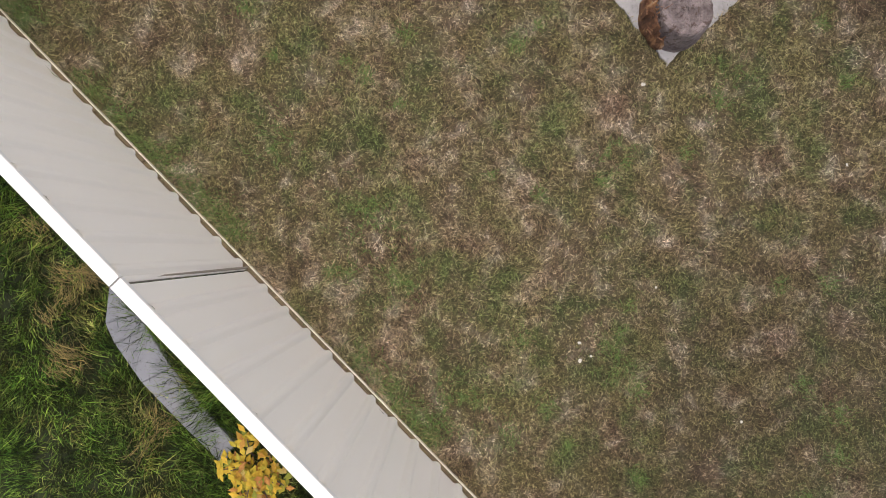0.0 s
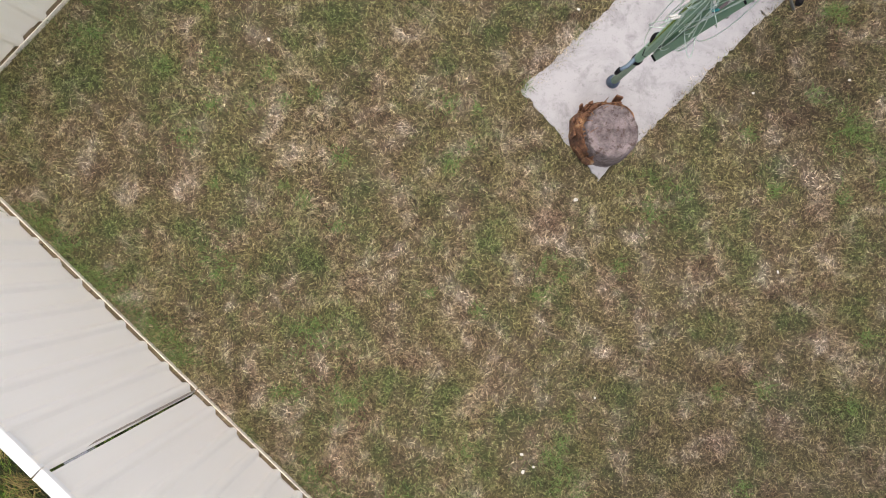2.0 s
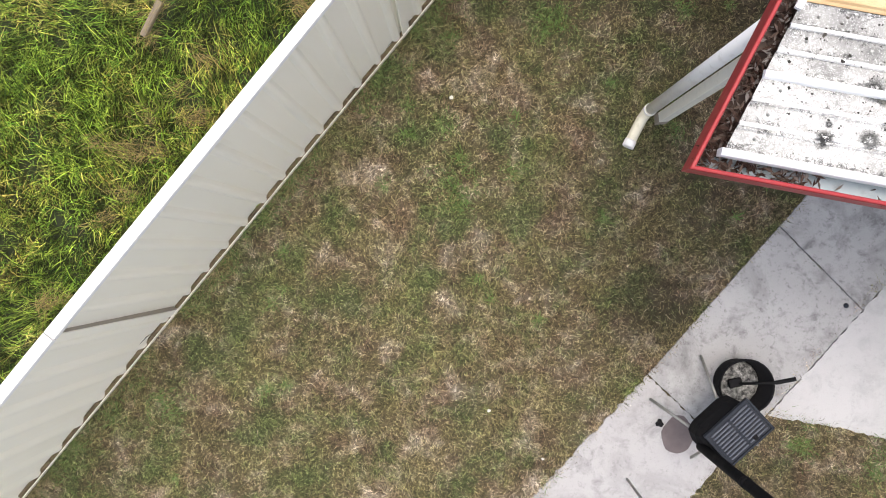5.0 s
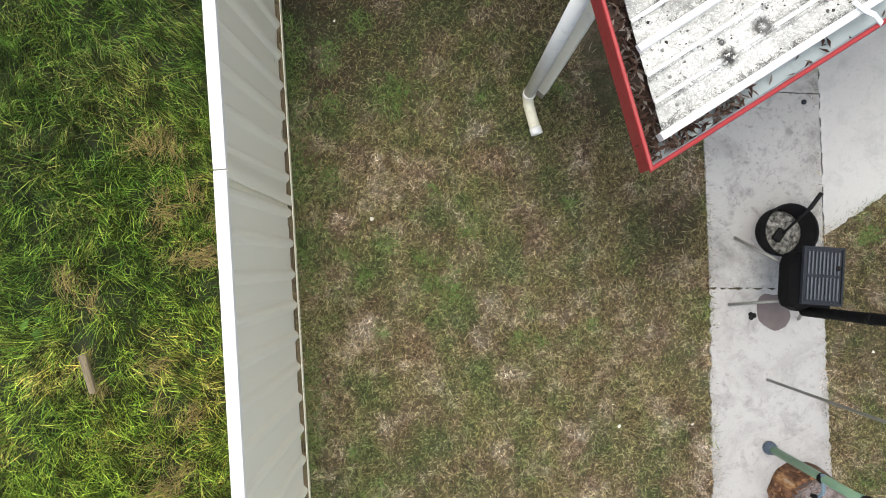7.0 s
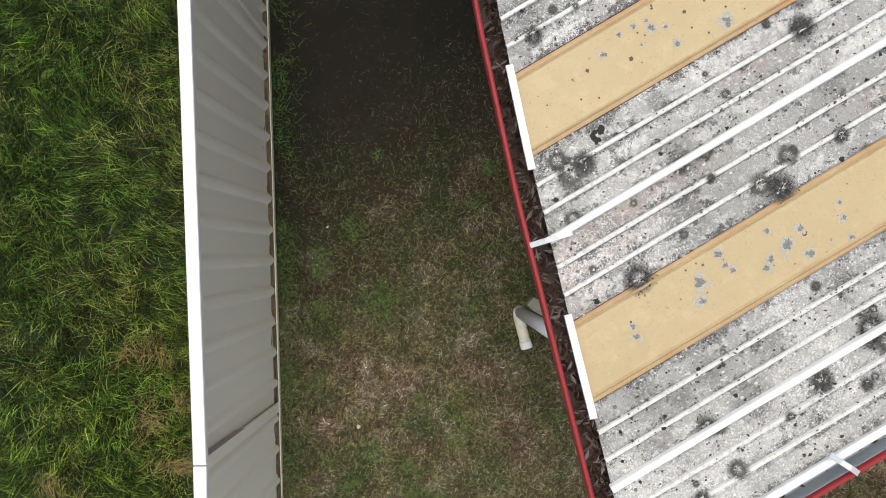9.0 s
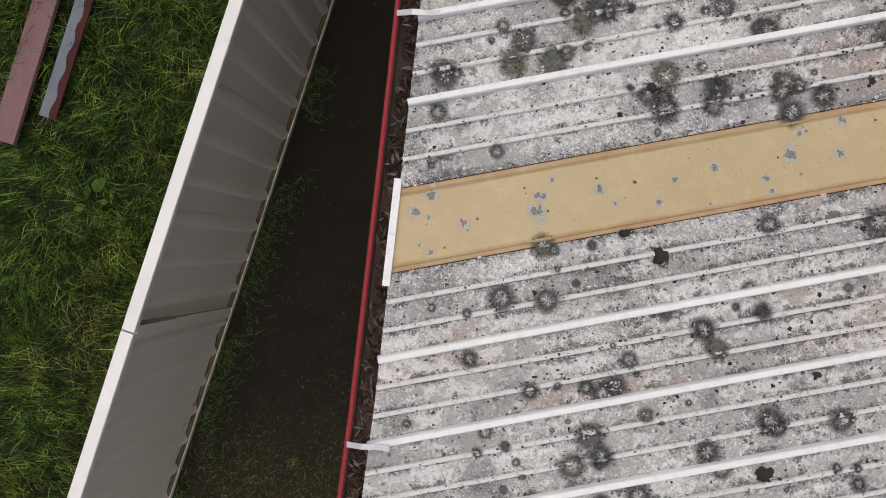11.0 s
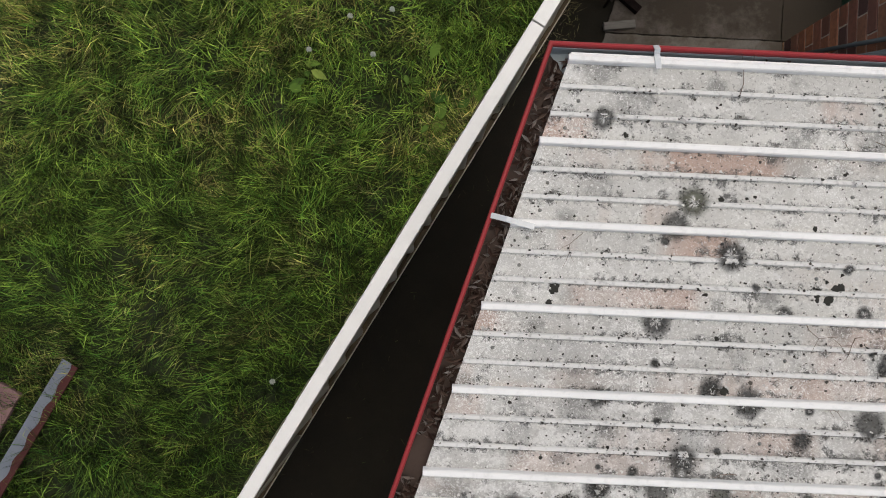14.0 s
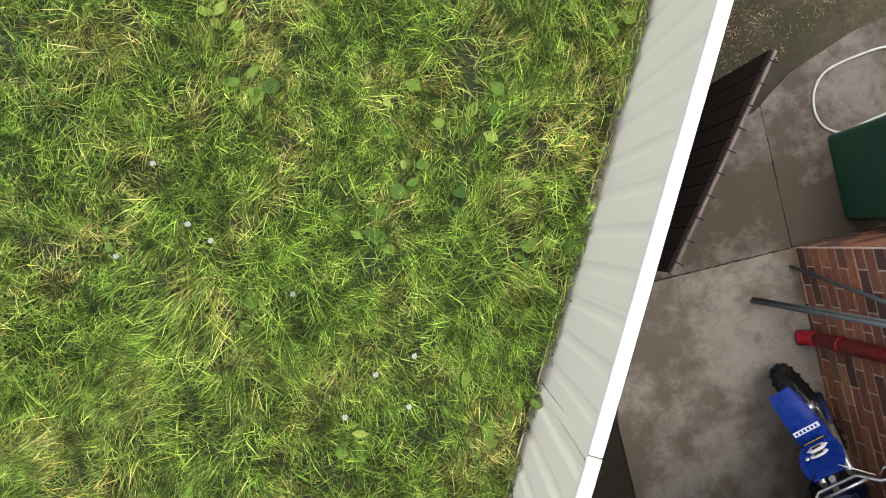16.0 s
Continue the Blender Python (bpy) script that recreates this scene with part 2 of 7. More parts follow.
def roof_paint():
    """Old white roof sheet: chalky white and grey, with ragged dark growth along its ribs and soft black discs."""
    k = Mat("weathered_white_roof_sheet", 0.85)
    r = k.rand()
    own = k.scaled(k.pos, (1, 1, 1), r)
    xyz = k.t.nodes.new("ShaderNodeSeparateXYZ")
    k.put(xyz.inputs[0], k.pos)
    clean = k.step(k.math("ADD", xyz.outputs[1], k.math("MULTIPLY", k.noise(1.5, 4), 1.2)), 6.8, 5.2)
    # each pan between two flutes has weathered in its own way along its length
    pan = k.math("FLOOR", k.math("DIVIDE", k.math("SUBTRACT", xyz.outputs[1], 4.708), 0.08817))
    lane = k.t.nodes.new("ShaderNodeCombineXYZ")
    k.put(lane.inputs[0], k.math("MULTIPLY", xyz.outputs[0], 0.8))
    k.put(lane.inputs[1], k.math("MULTIPLY", pan, 3.71))
    tone = k.step(k.noise(1.0, 3, 0.6, vec=lane.outputs[0]), 0.34, 0.66)
    worn = k.math("ADD", k.math("MULTIPLY", tone, 0.6), k.math("MULTIPLY", k.noise(4, 6, 0.65, vec=k.scaled(own, (0.5, 1.6, 1))), 0.4))
    c = k.mix(worn, (0.235, 0.235, 0.230), (0.54, 0.532, 0.512))
    c = k.mix(k.math("MULTIPLY", k.step(k.math("ADD", k.noise(2.2, 3, vec=k.scaled(k.pos, (0.6, 2.4, 1))), k.math("MULTIPLY", r, 0.25)), 0.70, 0.82), 0.7), c, (0.40, 0.285, 0.23))
    chalk = k.step(k.math("ADD", k.noise(13, 9, 0.72, vec=own), k.math("MULTIPLY", k.math("SUBTRACT", tone, 0.5), 0.16)), 0.500, 0.545)
    c = k.mix(k.math("MULTIPLY", chalk, 0.74), c, (0.80, 0.795, 0.775))
    grain = k.step(k.noise(90, 6, 0.75, vec=own), 0.38, 0.66)
    c = k.mix(k.math("MULTIPLY", grain, 0.36), c, (0.17, 0.168, 0.16))
    c = k.mix(k.math("MULTIPLY", clean, 0.62), c, (0.33, 0.326, 0.305))
    # and so is the northern one, with reddened sheets
    north = k.step(k.math("ADD", xyz.outputs[1], k.math("MULTIPLY", k.noise(1.2, 4), 2.0)), 10.7, 11.9)
    c = k.mix(k.math("MULTIPLY", north, 0.7), c, (0.60, 0.592, 0.555))
    red_ = k.step(k.noise(1.7, 4, 0.6, vec=lane.outputs[0]), 0.53, 0.61)
    c = k.mix(k.math("MULTIPLY", k.math("MULTIPLY", north, red_), 0.80), c, (0.42, 0.285, 0.225))
    # growth gathers beside the ribs
    u = k.math("FRACT", k.math("MULTIPLY", k.math("FRACT", k.math("DIVIDE", k.math("SUBTRACT", xyz.outputs[1], 4.708), 0.2645)), 3.0))
    beside = k.math("MULTIPLY", k.math("ABSOLUTE", k.math("SUBTRACT", u, 0.5)), 0.28)
    grow = k.math("ADD", k.math("ADD", k.noise(13, 10, 0.80, vec=own, distort=0.3), beside), k.math("MULTIPLY", k.noise(1.3, 3), 0.22))
    grow = k.math("SUBTRACT", grow, k.math("ADD", k.math("MULTIPLY", clean, 0.03), k.math("MULTIPLY", north, 0.03)))
    c = k.mix(k.math("MULTIPLY", k.step(grow, 0.655, 0.74), 0.50), c, (0.11, 0.11, 0.103))
    c = k.mix(k.math("MULTIPLY", k.step(k.math("ADD", grow, k.math("MULTIPLY", k.noise(60, 8, 0.8), 0.30)), 0.85, 0.91), 0.8), c, (0.05, 0.05, 0.047))
    fuzz = k.math("MULTIPLY", k.math("SUBTRACT", k.noise(55, 9, 0.85), 0.5), 0.75)
    patchy = k.step(k.noise(1.1, 3), 0.36, 0.46)
    disc = k.step(k.math("ADD", k.cells(4.6, k.warp(k.pos, 9, 0.06)), fuzz), 0.44, 0.20)
    c = k.mix(k.math("MULTIPLY", k.math("MULTIPLY", disc, patchy), 0.5), c, (0.045, 0.046, 0.044))
    disc2 = k.step(k.math("ADD", k.cells(7.3, k.warp(k.pos, 14, 0.04)), k.math("MULTIPLY", fuzz, 1.2)), 0.34, 0.14)
    c = k.mix(k.math("MULTIPLY", k.math("MULTIPLY", disc2, k.step(k.noise(2.1, 3), 0.43, 0.53)), 0.6), c, (0.07, 0.072, 0.067))
    # fine chalky flecks and black pin spots
    near = k.math("MULTIPLY", k.math("SUBTRACT", k.noise(3.5, 3), 0.5), 0.25)
    speck = k.step(k.math("ADD", k.noise(105, 6, 0.8, vec=own), near), 0.600, 0.650)
    c = k.mix(k.math("MULTIPLY", speck, 0.72), c, (0.085, 0.085, 0.080))
    fleck = k.step(k.math("SUBTRACT", k.noise(140, 5, 0.8, vec=k.warp(own, 30, 0.02), distort=1.2), near), 0.545, 0.600)
    c = k.mix(k.math("MULTIPLY", fleck, 0.75), c, (0.86, 0.86, 0.835))
    k.bump(k.noise(80, 7, 0.75), 0.5, 0.004)
    return k.done(c)


def yellow_sheet():
    """Aged yellow fibreglass: mottled, browned along its lapped sides."""
    k = Mat("aged_yellow_fibreglass", 0.5)
    c = k.mix(k.noise(2.5, 5, 0.6), (0.43, 0.325, 0.165), (0.52, 0.42, 0.24))
    c = k.mix(k.math("MULTIPLY", k.step(k.noise(18, 7, 0.7), 0.5, 0.7), 0.5), c, (0.57, 0.46, 0.26))
    xyz = k.t.nodes.new("ShaderNodeSeparateXYZ")
    k.put(xyz.inputs[0], k.pos)
    u = k.math("FRACT", k.math("DIVIDE", k.math("SUBTRACT", xyz.outputs[1], 4.708), 0.2645))
    side = k.math("ABSOLUTE", k.math("SUBTRACT", u, 0.5))
    side = k.math("ADD", side, k.math("MULTIPLY", k.math("SUBTRACT", k.noise(7, 6, 0.65), 0.5), 0.22))
    c = k.mix(k.math("MULTIPLY", k.step(side, 0.39, 0.52), 0.85), c, (0.38, 0.19, 0.07))
    k.bump(k.noise(60, 5), 0.2, 0.003)
    pit = k.step(k.noise(130, 5, 0.7), 0.60, 0.68)
    return k.done(k.mix(k.math("MULTIPLY", pit, 0.5), c, (0.22, 0.13, 0.06)))


def colour_sheet(name, low, high):
    """Painted steel fence sheet with faint water marks."""
    k = Mat(name, 0.5)
    run = k.noise(3.0, 5, 0.6, vec=k.scaled(k.pos, (5, 5, 0.6)))
    c = k.mix(run, low, high)
    return k.done(c, 0.4)


def brickface():
    k = Mat("red_brown_brick", 0.9)
    r = k.rand()
    c = k.ramp(r, [(0.0, (0.075, 0.042, 0.040)), (0.14, (0.13, 0.060, 0.048)), (0.30, (0.26, 0.105, 0.065)), (0.45, (0.40, 0.165, 0.085)), (0.58, (0.30, 0.120, 0.075)), (0.70, (0.19, 0.085, 0.065)), (0.82, (0.46, 0.225, 0.115)), (0.93, (0.38, 0.230, 0.120)), (1.0, (0.10, 0.060, 0.052))])
    c = k.mix(k.math("MULTIPLY", k.step(k.noise(45, 6, 0.7), 0.40, 0.70), 0.55), c, (0.11, 0.06, 0.045))
    c = k.mix(k.math("MULTIPLY", k.step(k.noise(9, 5, 0.7), 0.52, 0.70), 0.45), c, (0.09, 0.055, 0.045))
    k.bump(k.noise(140, 5, 0.7), 0.5, 0.004)
    return k.done(c)


def timber(name, a, b, along=(1, 12, 12)):
    k = Mat(name, 0.85)
    g = k.noise(9, 6, 0.65, vec=k.scaled(k.objpos(), along))
    k.bump(g, 0.5, 0.006)
    return k.done(k.mix(k.step(g, 0.3, 0.7), a, b))


def island_leaf(name, stops, rough=0.6):
    k = Mat(name, rough)
    k.b.inputs["Specular IOR Level"].default_value = 0.15
    return k.done(k.mix(k.math("MULTIPLY", k.noise(50, 4), 0.4), k.ramp(k.island, stops), (0.05, 0.03, 0.02)))


M = {}
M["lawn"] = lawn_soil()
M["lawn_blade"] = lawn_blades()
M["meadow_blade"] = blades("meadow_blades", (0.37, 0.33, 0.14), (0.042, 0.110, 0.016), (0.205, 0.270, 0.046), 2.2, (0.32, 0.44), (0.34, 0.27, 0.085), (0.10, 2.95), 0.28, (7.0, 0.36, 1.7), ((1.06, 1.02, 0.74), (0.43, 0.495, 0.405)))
k = Mat("meadow_soil", 0.95)
M["meadow"] = k.done(k.mix(k.noise(7, 6), (0.007, 0.011, 0.003), (0.028, 0.036, 0.011)))
M["path"] = concrete("pale_path_concrete", (0.43, 0.425, 0.425), (0.27, 0.265, 0.262), 0.75)
M["first_path"] = concrete("worn_pale_path_concrete", (0.42, 0.412, 0.41), (0.31, 0.302, 0.30), 0.5)
M["bright_path"] = concrete("clean_path_concrete", (0.47, 0.468, 0.466), (0.39, 0.388, 0.385), 0.25)
M["drive"] = concrete("brown_stained_concrete", (0.225, 0.21, 0.190), (0.125, 0.114, 0.102), 0.5, 0.85)
M["far_drive"] = concrete("dark_damp_concrete", (0.165, 0.148, 0.132), (0.070, 0.060, 0.050), 0.6, 0.95)
M["edging"] = concrete("grey_edging_concrete", (0.30, 0.31, 0.335), (0.19, 0.196, 0.215), 0.45)
M["sheet"] = colour_sheet("cream_steel_fence_sheet", (0.92, 0.873, 0.730), (0.95, 0.918, 0.80))
M["pale_sheet"] = colour_sheet("pale_stone_fence_sheet", (0.90, 0.868, 0.795), (0.93, 0.903, 0.85))
M["cap"] = painted("white_fence_capping", (0.86, 0.855, 0.825), 0.4, amount=0.10)
M["rail"] = painted("cream_fence_rail", (0.78, 0.73, 0.61), 0.5, amount=0.4)
M["gap_post"] = painted("shadow_brown_post", (0.34, 0.30, 0.25), 0.6)
M["silt"] = painted("dark_rail_dirt", (0.185, 0.145, 0.092), 0.95, (0.07, 0.058, 0.030), 0.7, scale=14)
M["red"] = painted("red_painted_gutter", (0.31, 0.030, 0.034), 0.42, (0.12, 0.05, 0.04), 0.3)
M["redfade"] = painted("dark_red_downpipe_paint", (0.24, 0.010, 0.018), 0.4, (0.06, 0.012, 0.012), 0.45)
M["gutter_in"] = painted("grey_gutter_inside", (0.37, 0.425, 0.455), 0.5, (0.16, 0.15, 0.13), 0.4)
M["gutter_mud"] = painted("brown_gutter_mud", (0.09, 0.065, 0.055), 0.9, (0.04, 0.03, 0.025), 0.5)
M["roof"] = roof_paint()
M["strip"] = painted("white_cover_strip", (0.86, 0.858, 0.84), 0.6, (0.30, 0.30, 0.28), 0.30, scale=6)
M["flute"] = painted("worn_white_flute", (0.70, 0.695, 0.67), 0.7, (0.20, 0.20, 0.19), 0.75, scale=11)
M["yellow"] = yellow_sheet()
M["strap"] = painted("pale_galvanised_strap", (0.60, 0.62, 0.63), 0.4, amount=0.25, metallic=0.2)
M["pvc"] = painted("white_plastic_pipe", (0.82, 0.81, 0.79), 0.4, (0.33, 0.30, 0.22), 0.35)
M["post"] = painted("cream_steel_post", (0.78, 0.755, 0.66), 0.45, amount=0.3)
M["brick"] = brickface()
k = Mat("pale_mortar", 0.95)
k.bump(k.noise(150, 4), 0.4, 0.004)
M["mortar"] = k.done(k.mix(k.noise(30, 5), (0.30, 0.24, 0.20), (0.66, 0.58, 0.50)))
# near-black, so the walls added under the roof bounce little light
M["blocker_wall"] = painted("dark_blocker_wall", (0.06, 0.045, 0.038), 0.85)
M["green"] = painted("hoist_green_paint", (0.23, 0.36, 0.24), 0.4, (0.10, 0.15, 0.10), 0.30)
M["black"] = painted("black_stove_paint", (0.010, 0.010, 0.011), 0.72, (0.03, 0.026, 0.024), 0.4)
M["iron"] = painted("dark_cast_iron", (0.030, 0.034, 0.042), 0.6, (0.06, 0.05, 0.045), 0.4, 0.2)
M["grill"] = painted("worn_grey_grill_bars", (0.085, 0.095, 0.115), 0.5, (0.04, 0.035, 0.03), 0.4, 0.3)
M["steel"] = painted("dull_grey_steel", (0.30, 0.30, 0.28), 0.45, (0.20, 0.13, 0.08), 0.4, 0.6)
M["white"] = painted("white_plastic", (0.78, 0.78, 0.76), 0.4, amount=0.08)
M["cord"] = painted("pale_green_line_cord", (0.58, 0.68, 0.58), 0.5, amount=0.1)
M["bluegrey"] = painted("blue_grey_handle", (0.16, 0.22, 0.27), 0.4, amount=0.2)
M["bin"] = painted("dark_green_bin_plastic", (0.014, 0.068, 0.044), 0.45, (0.03, 0.05, 0.04), 0.3)
M["dark"] = painted("near_black_rubber", (0.013, 0.013, 0.014), 0.7, (0.05, 0.045, 0.04), 0.3)
for n in ("black", "iron", "dark"):
    M[n].node_tree.nodes["Principled BSDF"].inputs["Specular IOR Level"].default_value = 0.06
M["cap_blue"] = painted("dark_blue_grey_steel", (0.07, 0.095, 0.13), 0.4, amount=0.2)
M["leaves"] = island_leaf("dead_brown_leaves", [(0.0, (0.045, 0.024, 0.020)), (0.4, (0.11, 0.068, 0.054)), (0.72, (0.20, 0.15, 0.125)), (0.88, (0.32, 0.29, 0.27)), (1.0, (0.42, 0.40, 0.38))])


# ---- mesh helpers ----
def mesh_of(bm, name, mats):
    me = bpy.data.meshes.new(name)
    bm.normal_update()
    bm.to_mesh(me)
    bm.free()
    for m in mats if isinstance(mats, (list, tuple)) else [mats]:
        me.materials.append(m)
    return me


def part(name, bm, material, parent=None, label="", at=None):
    ob = new(name, mesh_of(bm, name, material))
    if at is not None:
        ob.matrix_basis = at
    if parent is not None:
        ob.parent = parent
    if label:
        tagged(ob, label)
    return ob


def piece(name, me, m, parent):
    """A further object on a shared mesh."""
    ob = new(name, me)
    ob.matrix_basis = m
    ob.parent = parent
    return ob


def thing(name, label, category, m=None, group="", kind=""):
    ob = new(name)
    ob.empty_display_size = 0.1
    if m is not None:
        ob.matrix_basis = m
    return tagged(ob, label, category, group, kind)


def smooth(bm):
    for f in bm.faces:
        f.smooth = True
    return bm


def box(sx, sy, sz, at=(0, 0, 0), bevel=0.0, bm=None, turn=None):
    """A box centred on x and y that stands on at."""
    bm = bm or bmesh.new()
    m = Matrix.Translation(at) @ (turn or Matrix()) @ Matrix.Translation((0, 0, sz / 2)) @ Matrix.Diagonal((sx, sy, sz, 1))
    r = bmesh.ops.create_cube(bm, size=1, matrix=m)
    if bevel:
        edges = list({e for v in r["verts"] for e in v.link_edges})
        bmesh.ops.bevel(bm, geom=edges, offset=bevel, segments=2, affect="EDGES", profile=0.5)
    return bm


def frame_of(a, b):
    a, b = Vector(a), Vector(b)
    return Matrix.Translation(a) @ (b - a).to_track_quat("Z", "Y").to_matrix().to_4x4(), (b - a).length


def tube(points, radius, sides=10, bm=None, closed=True):
    """A round tube through points, with mitred bends; radius may vary from point to point."""
    bm = bm or bmesh.new()
    pts = [Vector(p) for p in points]
    radii = radius if isinstance(radius, (list, tuple)) else [radius] * len(pts)
    rings, side = [], None
    for i, p in enumerate(pts):
        d = ((pts[min(i + 1, len(pts) - 1)] - p).normalized() + (p - pts[max(i - 1, 0)]).normalized()).normalized()
        if side is None:
            side = d.orthogonal().normalized()
        side = (side - d * side.dot(d)).normalized()
        up = d.cross(side)
        rings.append([bm.verts.new(p + radii[i] * (math.cos(a) * side + math.sin(a) * up)) for a in [2 * math.pi * n / sides for n in range(sides)]])
    for ra, rb in zip(rings, rings[1:]):
        for n in range(sides):
            f = bm.faces.new((ra[n], ra[(n + 1) % sides], rb[(n + 1) % sides], rb[n]))
            f.smooth = sides > 5
    if closed:
        bm.faces.new(rings[0][::-1])
        bm.faces.new(rings[-1])
    return bm


def lathe(profile, sides=20, bm=None, at=(0, 0, 0)):
    """A turned form about z from (radius, height) pairs, closed at both ends."""
    bm = bm or bmesh.new()
    o = Vector(at)
    rings = [[bm.verts.new(o + Vector((r * math.cos(2 * math.pi * n / sides), r * math.sin(2 * math.pi * n / sides), z))) for n in range(sides)] for r, z in profile]
    for ra, rb in zip(rings, rings[1:]):
        for n in range(sides):
            bm.faces.new((ra[n], ra[(n + 1) % sides], rb[(n + 1) % sides], rb[n])).smooth = True
    bm.faces.new(rings[0][::-1])
    bm.faces.new(rings[-1])
    return bm


def prism(outline, z0, z1, bm=None, zf=None):
    """An upright solid on a counter-clockwise outline; zf lifts it with the ground."""
    bm = bm or bmesh.new()
    g = zf or (lambda x, y: 0.0)
    lo = [bm.verts.new((x, y, z0 + g(x, y))) for x, y in outline]
    hi = [bm.verts.new((x, y, z1 + g(x, y))) for x, y in outline]
    n = len(outline)
    bm.faces.new(lo[::-1])
    bm.faces.new(hi)
    for i in range(n):
        bm.faces.new((lo[i], lo[(i + 1) % n], hi[(i + 1) % n], hi[i]))
    return bm


# ---- plan ----
FDIR = Vector((0.4842, 0.8750))          # along the long fence
FNOR = Vector((0.8750, -0.4842))         # from the long fence into the yard
CORNER = Vector((-3.425, 0.690))         # where the two fences meet


def along(s, off=0.0):
    """A place on the long fence's line, s metres from the corner, off metres into the yard."""
    return CORNER + s * FDIR + off * FNOR


def fence_side(x, y):
    """Metres into the yard from the long fence (negative: the neighbour's), and from the short fence."""
    d = Vector((x, y)) - CORNER
    return d.dot(FNOR), d.dot(FDIR)


def yard_z(x, y):
    return 0.0346 * (math.sqrt((y - 6.0) ** 2 + 0.25) + y - 6.0) / 2


def meadow_z(x, y):
    t = min(max((y - 4.0) / 9.0, 0.0), 1.0)
    return 0.03 + 0.52 * t * t


def ground_z(x, y):
    a, b = fence_side(x, y)
    inside = min(a, b)
    t = min(max((inside + 0.10) / 0.08, 0.0), 1.0)
    return yard_z(x, y) * t + meadow_z(x, y) * (1 - t)


# ---- ground: one sheet to the horizon ----
def spread(lo, hi, step, far):
    mid = list(np.arange(lo, hi + 1e-6, step))
    out, d = [], step
    while sum(out) < far:
        d *= 1.45
        out.append(d)
    c = np.cumsum(out)
    return np.array([*(lo - c[::-1]), *mid, *(hi + c)])


def build_ground():
    xs, ys = spread(-6.0, 6.5, 0.06, 260), spread(-4.0, 16.0, 0.06, 260)
    verts, faces, idx = [], [], []
    for y in ys:
        for x in xs:
            n = 0.012 * noise.noise((x * 3, y * 3, 0)) + 0.008 * noise.noise((x * 11, y * 11, 4))
            verts.append((x, y, ground_z(x, y) + n - 0.006))
    w = len(xs)
    for j in range(len(ys) - 1):
        for i in range(w - 1):
            a = j * w + i
            faces.append((a, a + 1, a + 1 + w, a + w))
            s = fence_side((xs[i] + xs[i + 1]) / 2, (ys[j] + ys[j + 1]) / 2)
            idx.append(0 if min(s) > -0.05 else 1)
    me = bpy.data.meshes.new("ground")
    me.from_pydata(verts, [], faces)
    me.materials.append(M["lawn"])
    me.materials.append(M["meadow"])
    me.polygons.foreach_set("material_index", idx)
    me.polygons.foreach_set("use_smooth", [True] * len(idx))
    return tagged(new("ground", me), "patchy dry lawn ground and meadow soil", "ground", kind="structure")


build_ground()


# ---- concrete slabs ----
def slab(name, outline, mat_, label, top=0.012, ragged=0.012, seed=1):
    rng = random.Random(seed)
    pts = []
    n = len(outline)
    for i in range(n):
        a, b = Vector(outline[i]), Vector(outline[(i + 1) % n])
        steps = max(1, int((b - a).length / 0.028))
        nor = Vector(((b - a).y, -(b - a).x)).normalized()
        for j in range(steps):
            p = a.lerp(b, j / steps) + (nor * rng.uniform(-ragged, ragged) if j else Vector((0, 0)))
            pts.append((p.x, p.y))
    return tagged(part(name, prism(pts, -0.09, top, zf=yard_z), mat_), label, "paving", kind="structure")


PW, PS = Vector((0.417, 2.006)), Vector((1.050, 1.580))
PD = Vector((0.510, 0.860))
slab("path_slab", [PW + Vector((-0.035, 0.022)), PW + 0.988 * (PS - PW), Vector((1.046, 1.560)), PS + 0.02 * PD, PS + 1.569 * PD, PW + 1.554 * PD], M["first_path"], "pale worn concrete path slab with ragged grassy edges", ragged=0.011, seed=2)
slab("path_slab", [PW + 1.560 * PD, PS + 1.575 * PD + Vector((0.008, -0.005)), PS + 2.880 * PD + Vector((0.022, -0.013)), PW + 2.893 * PD], M["path"], "pale concrete path slab stained under the stove", ragged=0.003, seed=3)
slab("path_slab", [PW + 2.900 * PD, PS + 2.887 * PD + Vector((0.022, -0.013)), PS + 5.6 * PD, PW + 5.6 * PD], M["path"], "pale concrete path slab running under the roof", ragged=0.003, seed=4)
slab("side_slab", [PS + 1.93 * PD + Vector((0.018, -0.011)), (2.62, 3.235), (4.5, 3.10), (4.5, 7.0), (3.75, 6.30), PS + 3.3 * PD + Vector((0.029, -0.017))], M["bright_path"], "bright clean concrete slab beside the path", ragged=0.008, seed=5)
slab("driveway", [(3.23, 9.0), (4.54, 9.0), (4.54, 12.392), (3.42, 12.392), (3.22, 11.6)], M["drive"], "brown stained damp concrete beside the brick house", top=0.02, ragged=0.003, seed=6)
slab("driveway", [(3.42, 12.40), (4.53, 12.40), (4.53, 13.30), (4.3, 13.2), (3.55, 12.9)], M["far_drive"], "dirty worn concrete slab beyond the house corner", top=0.016, ragged=0.003, seed=7)
slab("driveway", [(4.537, 12.40), (7.5, 12.40), (7.5, 14.1), (5.2, 13.62), (4.75, 13.46), (4.537, 13.31)], M["far_drive"], "dirty worn concrete slab beside the house end", top=0.014, ragged=0.003, seed=8)


